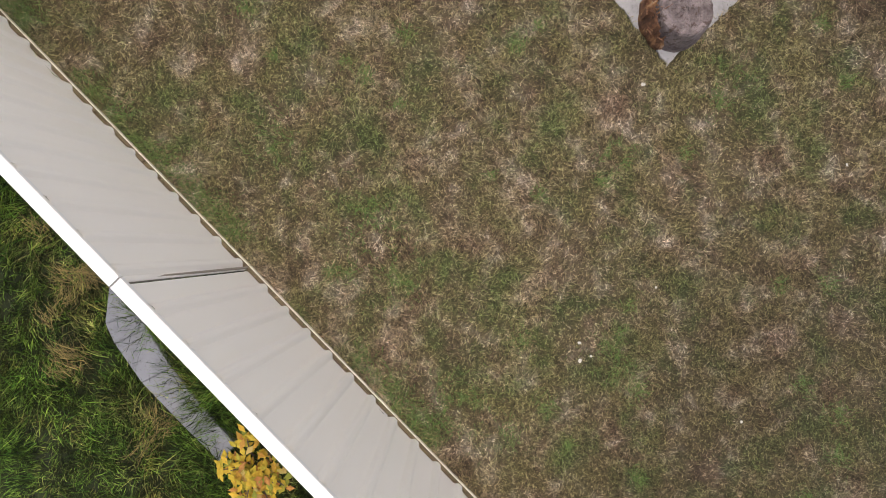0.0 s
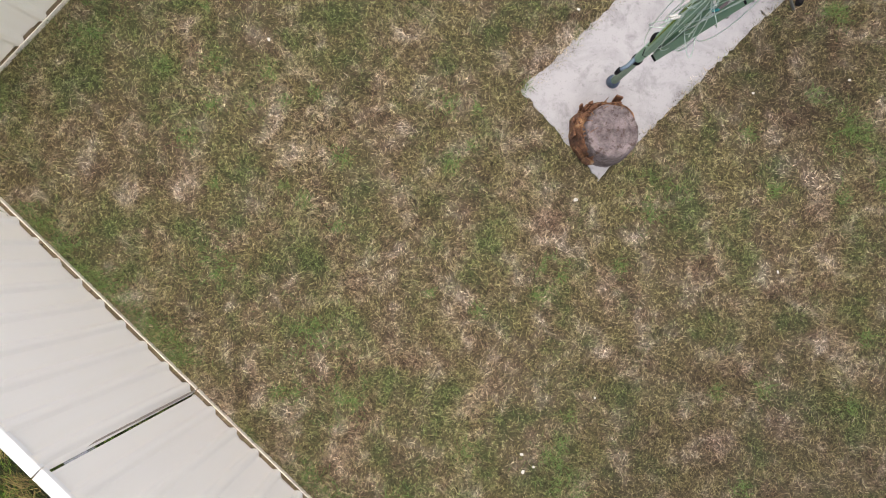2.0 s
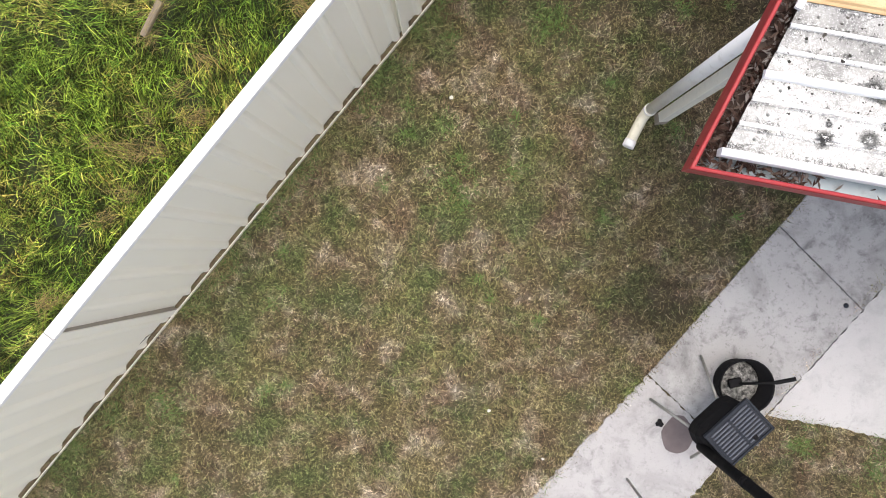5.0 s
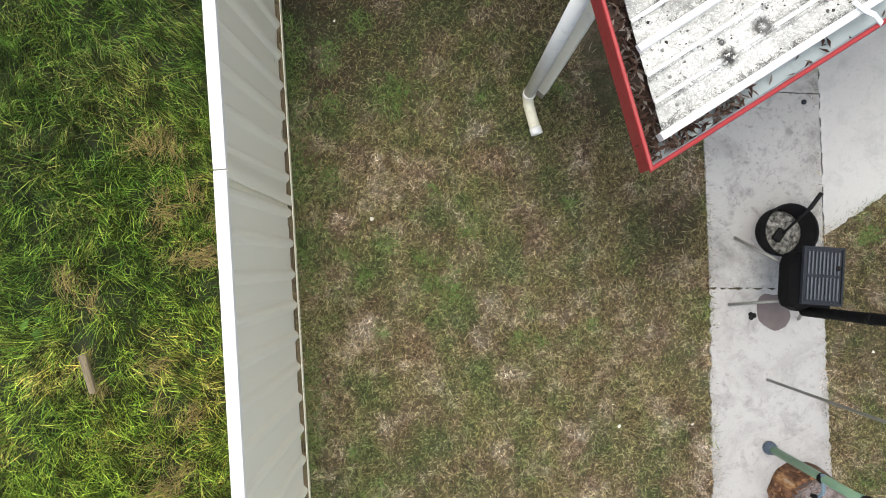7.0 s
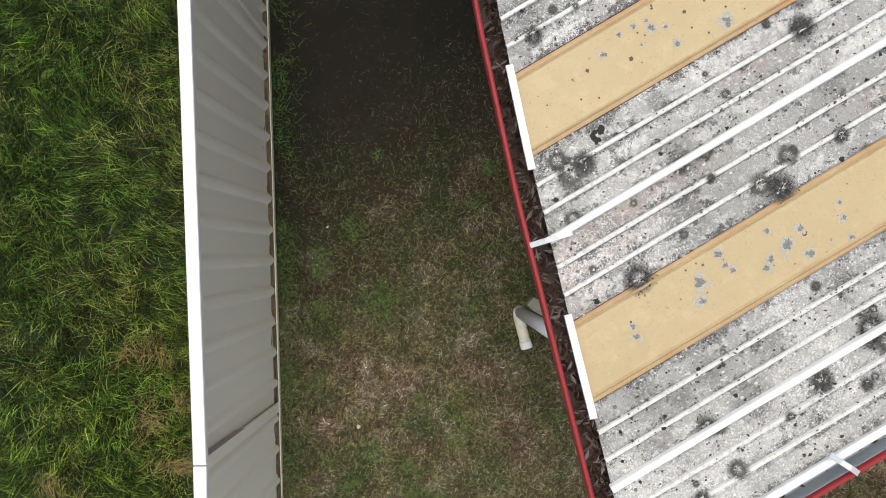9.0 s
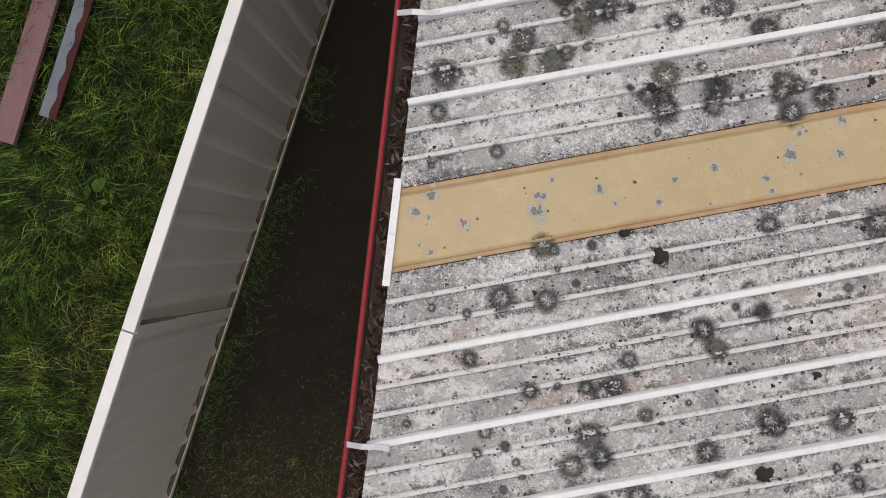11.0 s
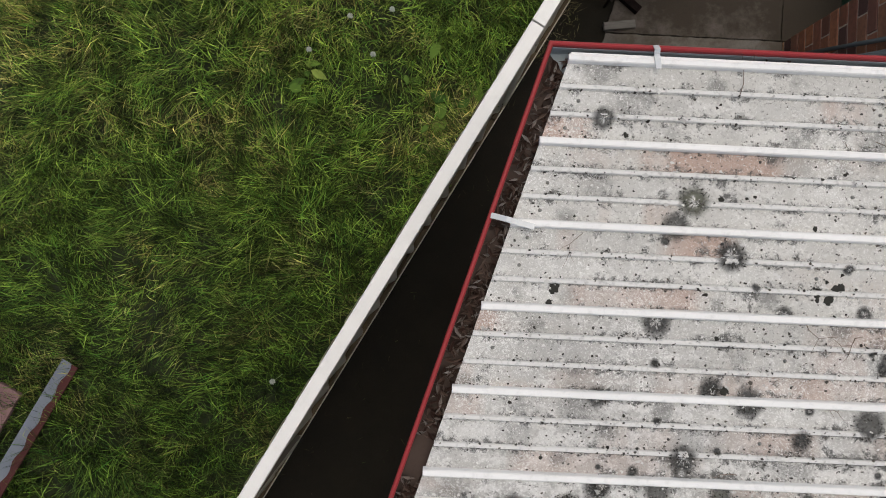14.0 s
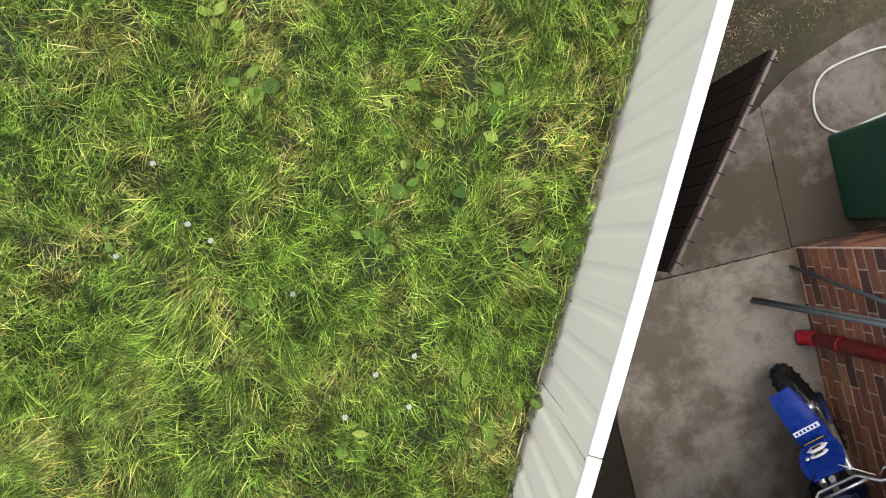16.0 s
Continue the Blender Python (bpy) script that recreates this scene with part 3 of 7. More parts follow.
# ---- steel fences ----
def fence_sheet_mesh(width, height, name, depth, mat_):
    """Ribbed steel sheet in the plane x, z; ribs stand out to +y."""
    bm = bmesh.new()
    pitch, prof, x = width / 3, [], 0.0
    for n in range(3):
        for fx, fy in ((0.0, 0.0), (0.53, 0.0), (0.57, 0.08), (0.65, 0.80), (0.70, 0.98), (0.78, 1.0), (0.83, 0.84), (0.93, 0.08)):
            prof.append((x + fx * pitch, (fy - 0.5) * depth))
        x += pitch
    prof += [(width, -0.5 * depth), (width + 0.014, -0.5 * depth - 0.0025)]
    rows = [[bm.verts.new((px_, py_, z)) for px_, py_ in prof] for z in (0.0, height)]
    back = [[bm.verts.new((px_, py_ - 0.005, z)) for px_, py_ in prof] for z in (0.0, height)]
    for i in range(len(prof) - 1):
        bm.faces.new((rows[0][i], rows[1][i], rows[1][i + 1], rows[0][i + 1]))
        bm.faces.new((back[0][i], back[0][i + 1], back[1][i + 1], back[1][i]))
    return mesh_of(bm, name, mat_)


def rail_between(a, b, section, bm=None):
    """A straight bar with the outline section (y, z) from a to b."""
    bm = bm or bmesh.new()
    a, b = Vector(a), Vector(b)
    d = (b - a)
    side = Vector((-d.y, d.x, 0)).normalized()
    ends = [[bm.verts.new(p + side * u + Vector((0, 0, v))) for u, v in section] for p in (a, b)]
    n = len(section)
    for i in range(n):
        bm.faces.new((ends[0][i], ends[0][(i + 1) % n], ends[1][(i + 1) % n], ends[1][i]))
    bm.faces.new(ends[0][::-1])
    bm.faces.new(ends[1])
    return bm


CAP = [(-0.028, -0.006), (0.028, -0.006), (0.031, -0.002), (0.031, 0.028), (0.028, 0.033), (-0.028, 0.033), (-0.031, 0.028), (-0.031, -0.002)]
FOOT = [(-0.027, 0.0), (0.027, 0.0), (0.027, 0.045), (0.0205, 0.045), (0.0205, 0.004), (-0.0205, 0.004), (-0.0205, 0.045), (-0.027, 0.045)]
POST = [(-0.030, -0.026), (0.030, -0.026), (0.030, -0.010), (0.012, -0.010), (0.012, 0.010), (0.030, 0.010), (0.030, 0.026), (-0.030, 0.026), (-0.030, 0.010), (-0.012, 0.010), (-0.012, -0.010), (-0.030, -0.010)]


def silt_between(a, b, seed):
    """Crumbs and banks of dirt washed into a bottom rail, in broken lengths."""
    bm, rr = bmesh.new(), random.Random(seed)
    a, b = Vector(a), Vector(b)
    length, at = (b - a).length, 0.01
    rail_between(a, b, [(-0.0202, 0.0042), (0.0202, 0.0042), (0.0202, 0.012), (-0.0202, 0.012)], bm)
    while at < length - 0.06:
        step_ = rr.uniform(0.025, 0.11)
        if rr.random() < 0.68:
            lo, hi = -0.0195, 0.0195
            if rr.random() < 0.6:
                lo = rr.uniform(-0.0195, 0.006)
            if rr.random() < 0.6:
                hi = rr.uniform(max(lo + 0.008, -0.004), 0.0195)
            z = rr.uniform(0.026, 0.050)
            rail_between(a.lerp(b, at / length), a.lerp(b, (at + step_) / length), [(lo, 0.0045), (hi, 0.0045), (hi, z * 0.5), (0.5 * (lo + hi), z), (lo, z * 0.5)], bm)
        at += step_
    return bm


def fence(name, label, stations, tops, zf, flip, slim=1.0, shallow=99):
    """Posts at the stations, with rails and four ribbed sheets between each pair; tops gives each post's height and how far its head stands off, across and along the line."""
    f = thing(name, label, "fence", kind="structure")
    shared = {}
    e = (stations[1] - stations[0]).normalized()
    nor, ang = Vector((-e.y, e.x)), math.atan2(e.y, e.x)
    heads = [(p + nor * out + e * slide, h) for p, (h, out, slide) in zip(stations, tops)]
    for i, (p, q) in enumerate(zip(stations, stations[1:])):
        d = (q - p).length
        za, zb = zf(*p), zf(*q)
        (ta, ha), (tb, hb) = heads[i], heads[i + 1]
        a, b = p + e * 0.0045, q - e * 0.0045
        part("top_rail", rail_between((*(ta + e * 0.0045), za + ha - 0.035), (*(tb - e * 0.0045), zb + hb - 0.035), CAP), M["cap"], f, "white steel capping rail")
        part("bottom_rail", rail_between((*a, za + 0.004), (*b, zb + 0.004), FOOT), M["rail"], f, "cream bottom rail with rust marks")
        part("silt", silt_between((*a, za + 0.004), (*b, zb + 0.004), 7 + i), M["silt"], f, "dark dirt lying in the bottom rail")
        w = (d - 0.03) / 4
        height = min(ha, hb) - 0.05
        depth = 0.025 if i < shallow else 0.009
        key = (round(w, 3), round(height, 2), depth)
        if key not in shared:
            shared[key] = fence_sheet_mesh(w, height, "sheet", depth, M["sheet" if slim == 1.0 else "pale_sheet"])
        slope = (zb + hb - za - ha) / d
        for n in range(4):
            o = p + e * (0.015 + n * w)
            t = (n + 0.5) / 4
            shear = Matrix.Identity(4)
            shear[2][0] = slope
            shear[0][2] = (tops[i][2] * (1 - t) + tops[i + 1][2] * t) / height
            shear[1][2] = flip * (tops[i][1] * (1 - t) + tops[i + 1][1] * t) / height
            z = za + slope * (0.015 + n * w) + 0.028
            piece("sheet", shared[key], Matrix.Translation((o.x, o.y, z)) @ Matrix.Rotation(ang, 4, "Z") @ Matrix.Diagonal((1, flip, 1, 1)) @ shear, f)
    for p, (top, h) in zip(stations, heads):
        ring = [(slim * u, (0.5 + 0.5 * slim) * v) for u, v in POST]
        bm = prism([(p.x + u * e.x - v * e.y, p.y + u * e.y + v * e.x) for u, v in ring], -0.3 + zf(*p), h - 0.052 + zf(*p))
        for v in bm.verts:
            if v.co.z > 0.5:
                v.co.xy = v.co.xy + top - p
        part("post", bm, M["sheet" if slim == 1.0 else "gap_post"], f)
        if slim == 1.0:
            seam = prism([(p.x + u * e.x - v * e.y, p.y + u * e.y + v * e.x) for u, v in ((0.0305, -0.0205), (0.0330, -0.0205), (0.0330, 0.0205), (0.0305, 0.0205))], 0.05 + zf(*p), h - 0.056 + zf(*p))
            for v in seam.verts:
                if v.co.z > 0.7:
                    v.co.xy = v.co.xy + top - p
            part("seam", seam, M["gap_post"], f, "thin brown strip along the gap beside the post")
    return f


long_posts = [along(s) for s in (0.0, 2.825, 5.310, 7.790, 10.340, 12.850, 15.350, 17.850)]
long_tops = ((1.442, 0.017, 0.0), (1.442, 0.020, -0.018), (1.442, 0.020, 0.034), (1.470, 0.018, 0.044), (1.495, -0.004, 0.012), (1.510, -0.008, 0.0), (1.520, -0.008, 0.0), (1.520, -0.008, 0.0))
fence("fence_west", "cream ribbed steel fence with white capping rail", long_posts, long_tops, yard_z, -1, shallow=5)
short_posts = [CORNER + 0.035 * FNOR + s * FNOR for s in (0.0, 2.470, 4.970, 7.470, 9.970)]
short_tops = ((1.728, -0.050, 0.0), (1.728, -0.054, -0.045), (1.728, -0.054, 0.0), (1.728, -0.05, 0.0), (1.728, -0.05, 0.0))
fence("fence_south", "taller cream ribbed steel fence with white capping", short_posts, short_tops, yard_z, 1, 0.16)


# ---- the skillion roof: sheets, strips, gutters ----
ROOF_Z, PITCH, Y0, EAST = 2.405, 0.2645, 4.708, 5.0


def gutter_x(y):
    """The outer lip of the long gutter, which bows a little along its run."""
    bow = np.interp(y, (4.2, 5.7, 6.2, 6.7, 7.2, 8.4, 9.6, 11.7), (-0.040, -0.044, -0.028, 0.002, 0.014, 0.016, 0.002, -0.001))
    return 2.2690 + 0.3028 * (y - 10) + bow


def edge_x(y):
    return gutter_x(y) + 0.069


def roof_sheet_bm(y0, y1, ribs=True):
    """One sheet between two lap ribs: thin, with two low flutes, cut to the slanted eave."""
    bm = bmesh.new()
    w = y1 - y0
    prof = [(0.0, 0.0)]
    if ribs:
        for c in (w / 3, 2 * w / 3):
            prof += [(c - 0.012, 0.0), (c - 0.006, 0.006), (c + 0.006, 0.006), (c + 0.012, 0.0)]
    else:
        prof += [(0.012, 0.0), (0.018, 0.006), (0.026, 0.0), (w - 0.026, 0.0), (w - 0.018, 0.006), (w - 0.012, 0.0)]
    prof.append((w, 0.0))
    top, bot = [], []
    for u, h in prof:
        y = y0 + u
        top.append([bm.verts.new((x, y, ROOF_Z + h)) for x in (edge_x(y), EAST)])
        bot.append([bm.verts.new((x, y, ROOF_Z + h - 0.003)) for x in (edge_x(y), EAST)])
    for i in range(len(prof) - 1):
        bm.faces.new((top[i][0], top[i][1], top[i + 1][1], top[i + 1][0]))
        bm.faces.new((bot[i][0], bot[i + 1][0], bot[i + 1][1], bot[i][1]))
        bm.faces.new((top[i][0], top[i + 1][0], bot[i + 1][0], bot[i][0]))
    return bm


YELLOW = (1, 4, 11)
roof = thing("patio_roof", "flat white weathered metal patio roof with lichen spots", "roof", kind="structure")
for n in range(-1, 26):
    ya, yb = Y0 + n * PITCH, Y0 + (n + 1) * PITCH
    if n in YELLOW:
        part("translucent_sheet", roof_sheet_bm(ya + 0.002, yb - 0.002, False), M["yellow"], roof, "aged yellow fibreglass roof sheet with mould spots")
    else:
        part("roof_sheet", roof_sheet_bm(ya + (0.001 if n >= 0 else -0.014), yb - 0.001), M["roof"], roof)
        for u in (1 / 3, 2 / 3):
            y = ya + u * PITCH
            part("flute", rail_between((edge_x(y) + 0.001, y, ROOF_Z + 0.001), (EAST, y, ROOF_Z + 0.001), [(-0.0095, 0.0), (0.0095, 0.0), (0.0055, 0.009), (-0.0055, 0.009)]), M["flute"], roof)
for n in range(0, 27):
    y = Y0 + n * PITCH
    if n in YELLOW or n - 1 in YELLOW:
        continue
    rng = random.Random(n + 50)
    a = (edge_x(y) - 0.004, y + rng.uniform(-0.002, 0.002), ROOF_Z - 0.001)
    sec = [(-0.0145, 0.0), (0.0145, 0.0), (0.0110, 0.020), (0.007, 0.024), (-0.007, 0.024), (-0.0110, 0.020)]
    part("cover_strip", rail_between(a, (EAST, y + rng.uniform(-0.002, 0.002), ROOF_Z - 0.001), sec), M["strip"], roof, "white rib capping strip")

GUT = [(0.003, 0.0), (0.003, -0.082), (0.120, -0.082), (0.120, -0.035), (0.126, -0.035), (0.126, -0.088), (0.03, -0.132), (-0.003, -0.132), (-0.005, -0.012), (-0.010, -0.009), (-0.013, 0.000), (-0.010, 0.006), (-0.003, 0.008), (0.001, 0.005)]


def mitred(points, section, cut_a=None, cut_b=None):
    """A bar with the outline section through points; its ends may be cut on a slant to meet the next run."""
    bm = bmesh.new()
    pts = [Vector(p) for p in points]
    rings, last = [], len(pts) - 1
    for i, p in enumerate(pts):
        d = (pts[min(i + 1, last)] - pts[max(i - 1, 0)]).normalized()
        side = Vector((-d.y, d.x, 0)).normalized()
        c = (cut_a or 0.0) if i == 0 else -(cut_b or 0.0) if i == last else 0.0
        rings.append([bm.verts.new(p + side * u + d * (u * c) + Vector((0, 0, v))) for u, v in section])
    n = len(section)
    for ra, rb in zip(rings, rings[1:]):
        for i in range(n):
            bm.faces.new((ra[i], ra[(i + 1) % n], rb[(i + 1) % n], rb[i]))
    if cut_a is None:
        bm.faces.new(rings[0][::-1])
    if cut_b is None:
        bm.faces.new(rings[-1])
    return bm


LINING = [(0.0035, -0.014), (0.0035, -0.081), (0.1190, -0.081), (0.1190, -0.037), (0.1175, -0.037), (0.1175, -0.0795), (0.0050, -0.0795), (0.0050, -0.014)]


def gutter_run(name, points, label, lining="gutter_in", cut_a=None, cut_b=None):
    """A red gutter trough; its outer lip runs through points with the roof on the left of the way."""
    g = thing(name, label, "gutter")
    line = [(*p, ROOF_Z + 0.012) for p in points]
    part("trough", mitred(line, GUT, cut_a, cut_b), M["red"], g)
    part("inner_lining", mitred(line, LINING, cut_a, cut_b), M[lining], g, "grey unpainted gutter inside")
    return g


def half_cot(corner, p, q):
    """The slant of a mitre at a corner between the ways to p and q."""
    t = (p - corner).angle(q - corner) / 2
    return math.cos(t) / math.sin(t)


GS, GN = Vector((gutter_x(4.360), 4.360)), Vector((gutter_x(11.624), 11.624))
SE, NE = Vector((EAST, 4.346)), Vector((EAST, 11.632))
CS, CN = half_cot(GS, GN, SE), half_cot(GN, GS, NE)
long_run = [GN] + [Vector((gutter_x(y), y)) for y in np.arange(11.2, 4.6, -0.5)] + [GS]
gutter_run("gutter", long_run, "long red painted metal gutter full of dead leaves", "gutter_mud", CN, CS)
gutter_run("gutter", [GS, SE], "short red metal gutter across the roof end", "gutter_in", CS)
gutter_run("gutter", [NE, GN], "red metal gutter across the far roof end", "gutter_in", None, CN)

# ---- the brick house that the roof leans on ----
HX, HY0, HY1, HZ = 4.55, 3.6, 12.39, 2.38
house = thing("house", "red brown brick house wall with pale mortar", "house")
part("wall", prism([(HX - 0.001, HY0), (HX + 4.0, HY0), (HX + 4.0, HY1 + 0.001), (HX - 0.001, HY1 + 0.001)], -0.05, HZ), M["mortar"], house, "brick wall core with pale mortar joints")
# unseen pitched roof, added to close the house and cut the eastern sky light
ridge = bmesh.new()
for sgn, x_a, x_b in ((1, HX + 0.42, HX + 2.0), (-1, HX + 4.35, HX + 2.0)):
    z_a, z_b = HZ + 0.07, HZ + 1.15
    low = [ridge.verts.new((x, y, z + dz)) for dz in (0.0, -0.03) for x, z, y in ((x_a, z_a, HY0 - 0.3), (x_b, z_b, HY0 - 0.3), (x_b, z_b, HY1 - 0.05), (x_a, z_a, HY1 - 0.05))]
    for quad in ((0, 1, 2, 3), (7, 6, 5, 4), (0, 4, 5, 1), (1, 5, 6, 2), (2, 6, 7, 3), (3, 7, 4, 0)):
        ridge.faces.new([low[q] for q in quad])
bmesh.ops.recalc_face_normals(ridge, faces=ridge.faces)
part("roof", ridge, M["gap_post"], house, "unseen dull brown pitched roof added to block eastern sky")
part("roof_base", prism([(HX + 0.46, HY0 + 0.03), (HX + 3.97, HY0 + 0.03), (HX + 3.97, HY1 - 0.06), (HX + 0.46, HY1 - 0.06)], HZ + 0.003, HZ + 0.05), M["gap_post"], house)


def brick_mesh(length):
    return mesh_of(box(0.012 + 0.02, length, 0.076, bevel=0.0035), "brick", M["brick"])


def brick_faces():
    """Bricks in stretcher bond on the west and north faces; the stretch by the corner as single bricks, the rest joined."""
    whole, half = brick_mesh(0.230), brick_mesh(0.110)
    rest = bmesh.new()
    rng = random.Random(12)
    count = 0
    for c in range(26):
        z = 0.17 + c * 0.086
        if z + 0.076 > HZ:
            break
        shift = 0.0 if c % 2 else 0.120
        for wall in (0, 1):
            run, n = (HY1 - HY0, 0) if wall == 0 else (2.2, 0)
            d = 0.0
            if shift:
                ln = 0.110
                items = [(0.0, half, ln)]
                d = 0.120
            else:
                items = []
            while d + 0.23 < run:
                items.append((d, whole, 0.230))
                d += 0.240
            for s, me, ln in items:
                jut = rng.uniform(-0.002, 0.002)
                if wall == 0:
                    m = Matrix.Translation((HX + 0.010 + jut, HY1 - s - ln / 2, z))
                else:
                    m = Matrix.Translation((HX + s + ln / 2 + (0.036 if s == 0 else 0), HY1 - 0.010 + jut, z)) @ Matrix.Rotation(radians(90), 4, "Z")
                near = (wall == 0 and s < 1.75 and z < 1.75) or (wall == 1 and s < 0.6 and z < 1.4)
                if near and count < 300:
                    piece("brick", me, m, house)
                    count += 1
                else:
                    bmesh.ops.create_cube(rest, size=1, matrix=m @ Matrix.Translation((0, 0, 0.038)) @ Matrix.Diagonal((0.032, ln, 0.076, 1)))
    tagged(part("brickwork", rest, M["brick"], house, "red brown bricks in stretcher bond"), kind="stuff")


# ---- unseen walls added under the roof to keep light from the passage ----
def blocker_wall(name, a, b, label):
    d = (Vector(b) - Vector(a)).normalized()
    n = Vector((-d.y, d.x)) * 0.05
    pts_ = [Vector(a) - n, Vector(b) - n, Vector(b) + n, Vector(a) + n]
    return tagged(part(name, prism([(p.x, p.y) for p in pts_], -0.05, 2.30), M["blocker_wall"]), label, "wall", kind="structure")


blocker_wall("wall_west", (edge_x(6.6) + 0.60, 6.6), (edge_x(10.6) + 0.60, 10.6), "unseen dark wall added under the roof to block light")
blocker_wall("wall_south", (edge_x(6.6) + 0.66, 6.6), (HX - 0.02, 6.6), "unseen dark wall added under the roof to block light")
blocker_wall("wall_north", (edge_x(10.6) + 0.66, 10.6), (HX - 0.02, 10.6), "unseen dark wall added under the roof to block light")


# ---- small fittings of the roof ----
def strap(a, b, name="gutter_strap"):
    """A bent strap from the gutter's lip up onto a rib."""
    a, b = Vector(a), Vector(b)
    side = Vector((-(b - a).y, (b - a).x, 0)).normalized() * 0.009
    bm = bmesh.new()
    path_ = [a, a.lerp(b, 0.55) + Vector((0, 0, 0.012)), b, b + (b - a).normalized() * 0.05]
    rows = [[bm.verts.new(p + s * side + Vector((0, 0, h))) for s, h in ((-1, 0), (1, 0), (1, 0.004), (-1, 0.004))] for p in path_]
    for ra, rb in zip(rows, rows[1:]):
        for i in range(4):
            bm.faces.new((ra[i], rb[i], rb[(i + 1) % 4], ra[(i + 1) % 4]))
    bm.faces.new(rows[0])
    bm.faces.new(rows[-1][::-1])
    return part(name, bm, M["strap"], roof, "pale galvanised gutter strap")


for n in (3, 9, 14, 18, 24):
    y = Y0 + n * PITCH
    strap((gutter_x(y + 0.02) - 0.004, y + 0.02, ROOF_Z + 0.017), (edge_x(y) + 0.02, y, ROOF_Z + 0.032))
strap((1.402, 4.350, ROOF_Z + 0.017), (1.368, 4.418, ROOF_Z + 0.032))
strap((3.085, 11.636, ROOF_Z + 0.017), (3.088, 11.606, ROOF_Z + 0.024))
for n in YELLOW:
    ya, yb = Y0 + n * PITCH - 0.035, Y0 + (n + 1) * PITCH + 0.03
    part("eave_strip", rail_between((edge_x(ya) - 0.006, ya, ROOF_Z + 0.008), (edge_x(yb) - 0.006, yb, ROOF_Z + 0.008), [(-0.012, 0), (0.012, 0), (0.012, 0.016), (-0.012, 0.016)]), M["strip"], roof, "white strip over a sheet's eave end")
part("edge_flashing", rail_between((edge_x(4.425) - 0.012, 4.427, ROOF_Z + 0.002), (EAST, 4.422, ROOF_Z + 0.002), [(-0.014, -0.03), (0.012, -0.03), (0.012, 0.014), (0.006, 0.021), (-0.008, 0.021), (-0.014, 0.014)]), M["strip"], roof, "white edge flashing")
part("edge_flashing", rail_between((edge_x(11.594), 11.597, ROOF_Z + 0.002), (EAST, 11.597, ROOF_Z + 0.002), [(-0.006, -0.03), (0.006, -0.03), (0.006, 0.012), (-0.006, 0.012)]), M["strip"], roof, "white edge flashing")

screw = mesh_of(lathe([(0.0062, 0.0), (0.0062, 0.002), (0.0042, 0.003), (0.0038, 0.006), (0.001, 0.0065)], 10), "screw", M["steel"])
rng = random.Random(5)
for n in range(-1, 26):
    if n in YELLOW:
        continue
    for u in (1 / 6, 0.5, 5 / 6):
        if rng.random() < 0.35:
            continue
        y = Y0 + (n + u) * PITCH
        piece("screw", screw, Matrix.Translation((edge_x(y) + 0.07 + rng.uniform(-0.008, 0.008), y, ROOF_Z)), roof)
for n in range(0, 26, 1):
    for u in (0.5,):
        y = Y0 + (n + u) * PITCH
        if n not in YELLOW:
            piece("screw", screw, Matrix.Translation((edge_x(y) + 1.02 + rng.uniform(-0.02, 0.02), y, ROOF_Z + 0.001)), roof)


def leaf_heap(name, label, spots, mat_, size=(0.03, 0.06), seed=3, wide=0.3):
    """Curled leaves, each a bent diamond of two folds."""
    r = np.random.RandomState(seed)
    v, f = [], []
    for x, y, z in spots:
        ln, a, tip = r.uniform(*size), r.uniform(0, 6.28), r.uniform(-0.35, 0.5)
        w = ln * r.uniform(wide * 0.6, wide)
        d, s = np.array([math.cos(a), math.sin(a), tip]), np.array([-math.sin(a), math.cos(a), r.uniform(-0.4, 0.4)])
        c, o = np.array([x, y, z]), len(v)
        v += [tuple(c - d * ln / 2), tuple(c + s * w / 2 + (0, 0, 0.006)), tuple(c + d * ln / 2), tuple(c - s * w / 2 + (0, 0, 0.006)), tuple(c - (0, 0, 0.004))]
        f += [(o, o + 4, o + 1), (o + 4, o + 2, o + 1), (o, o + 3, o + 4), (o + 4, o + 3, o + 2)]
    me = bpy.data.meshes.new(name)
    me.from_pydata(v, [], f)
    me.materials.append(mat_)
    return tagged(new(name, me), label, "leaves", kind="stuff")


r = np.random.RandomState(8)
spots = []
for n in range(3400):
    t, u = r.uniform(0, 1), r.uniform(0.014, 0.092)
    y = GS.y + 0.06 + t * (GN.y - GS.y - 0.1)
    if noise.noise((y * 1.7, 0, 3)) < -0.38:
        continue
    spots.append((gutter_x(y) + u * 1.04, y, ROOF_Z - 0.062 + r.uniform(0, 0.040)))
for n in range(34):
    x = 0.6 + 0.9 * r.uniform(0, 1) ** 3.2
    spots.append((x + 0.03, 4.352 + r.uniform(0.01, 0.06), ROOF_Z - 0.064 + r.uniform(0, 0.02)))
for n in range(7):
    spots.append((r.uniform(0.9, 2.6), 4.352 + r.uniform(0.008, 0.018), ROOF_Z - 0.066 + r.uniform(0, 0.004)))
for n in range(190):
    spots.append((GS.x + 0.02 + 0.42 * r.uniform(0, 1) ** 1.4, GS.y + r.uniform(0.008, 0.085), ROOF_Z - 0.062 + r.uniform(0, 0.035)))
for n in range(90):
    spots.append((GN.x + 0.05 + 1.0 * r.uniform(0, 1) ** 1.5, GN.y - r.uniform(0.006, 0.060), ROOF_Z - 0.055 + r.uniform(0, 0.030)))
leaf_heap("gutter_leaves", "dead brown gum leaves filling the gutter", spots, M["leaves"], (0.022, 0.05))


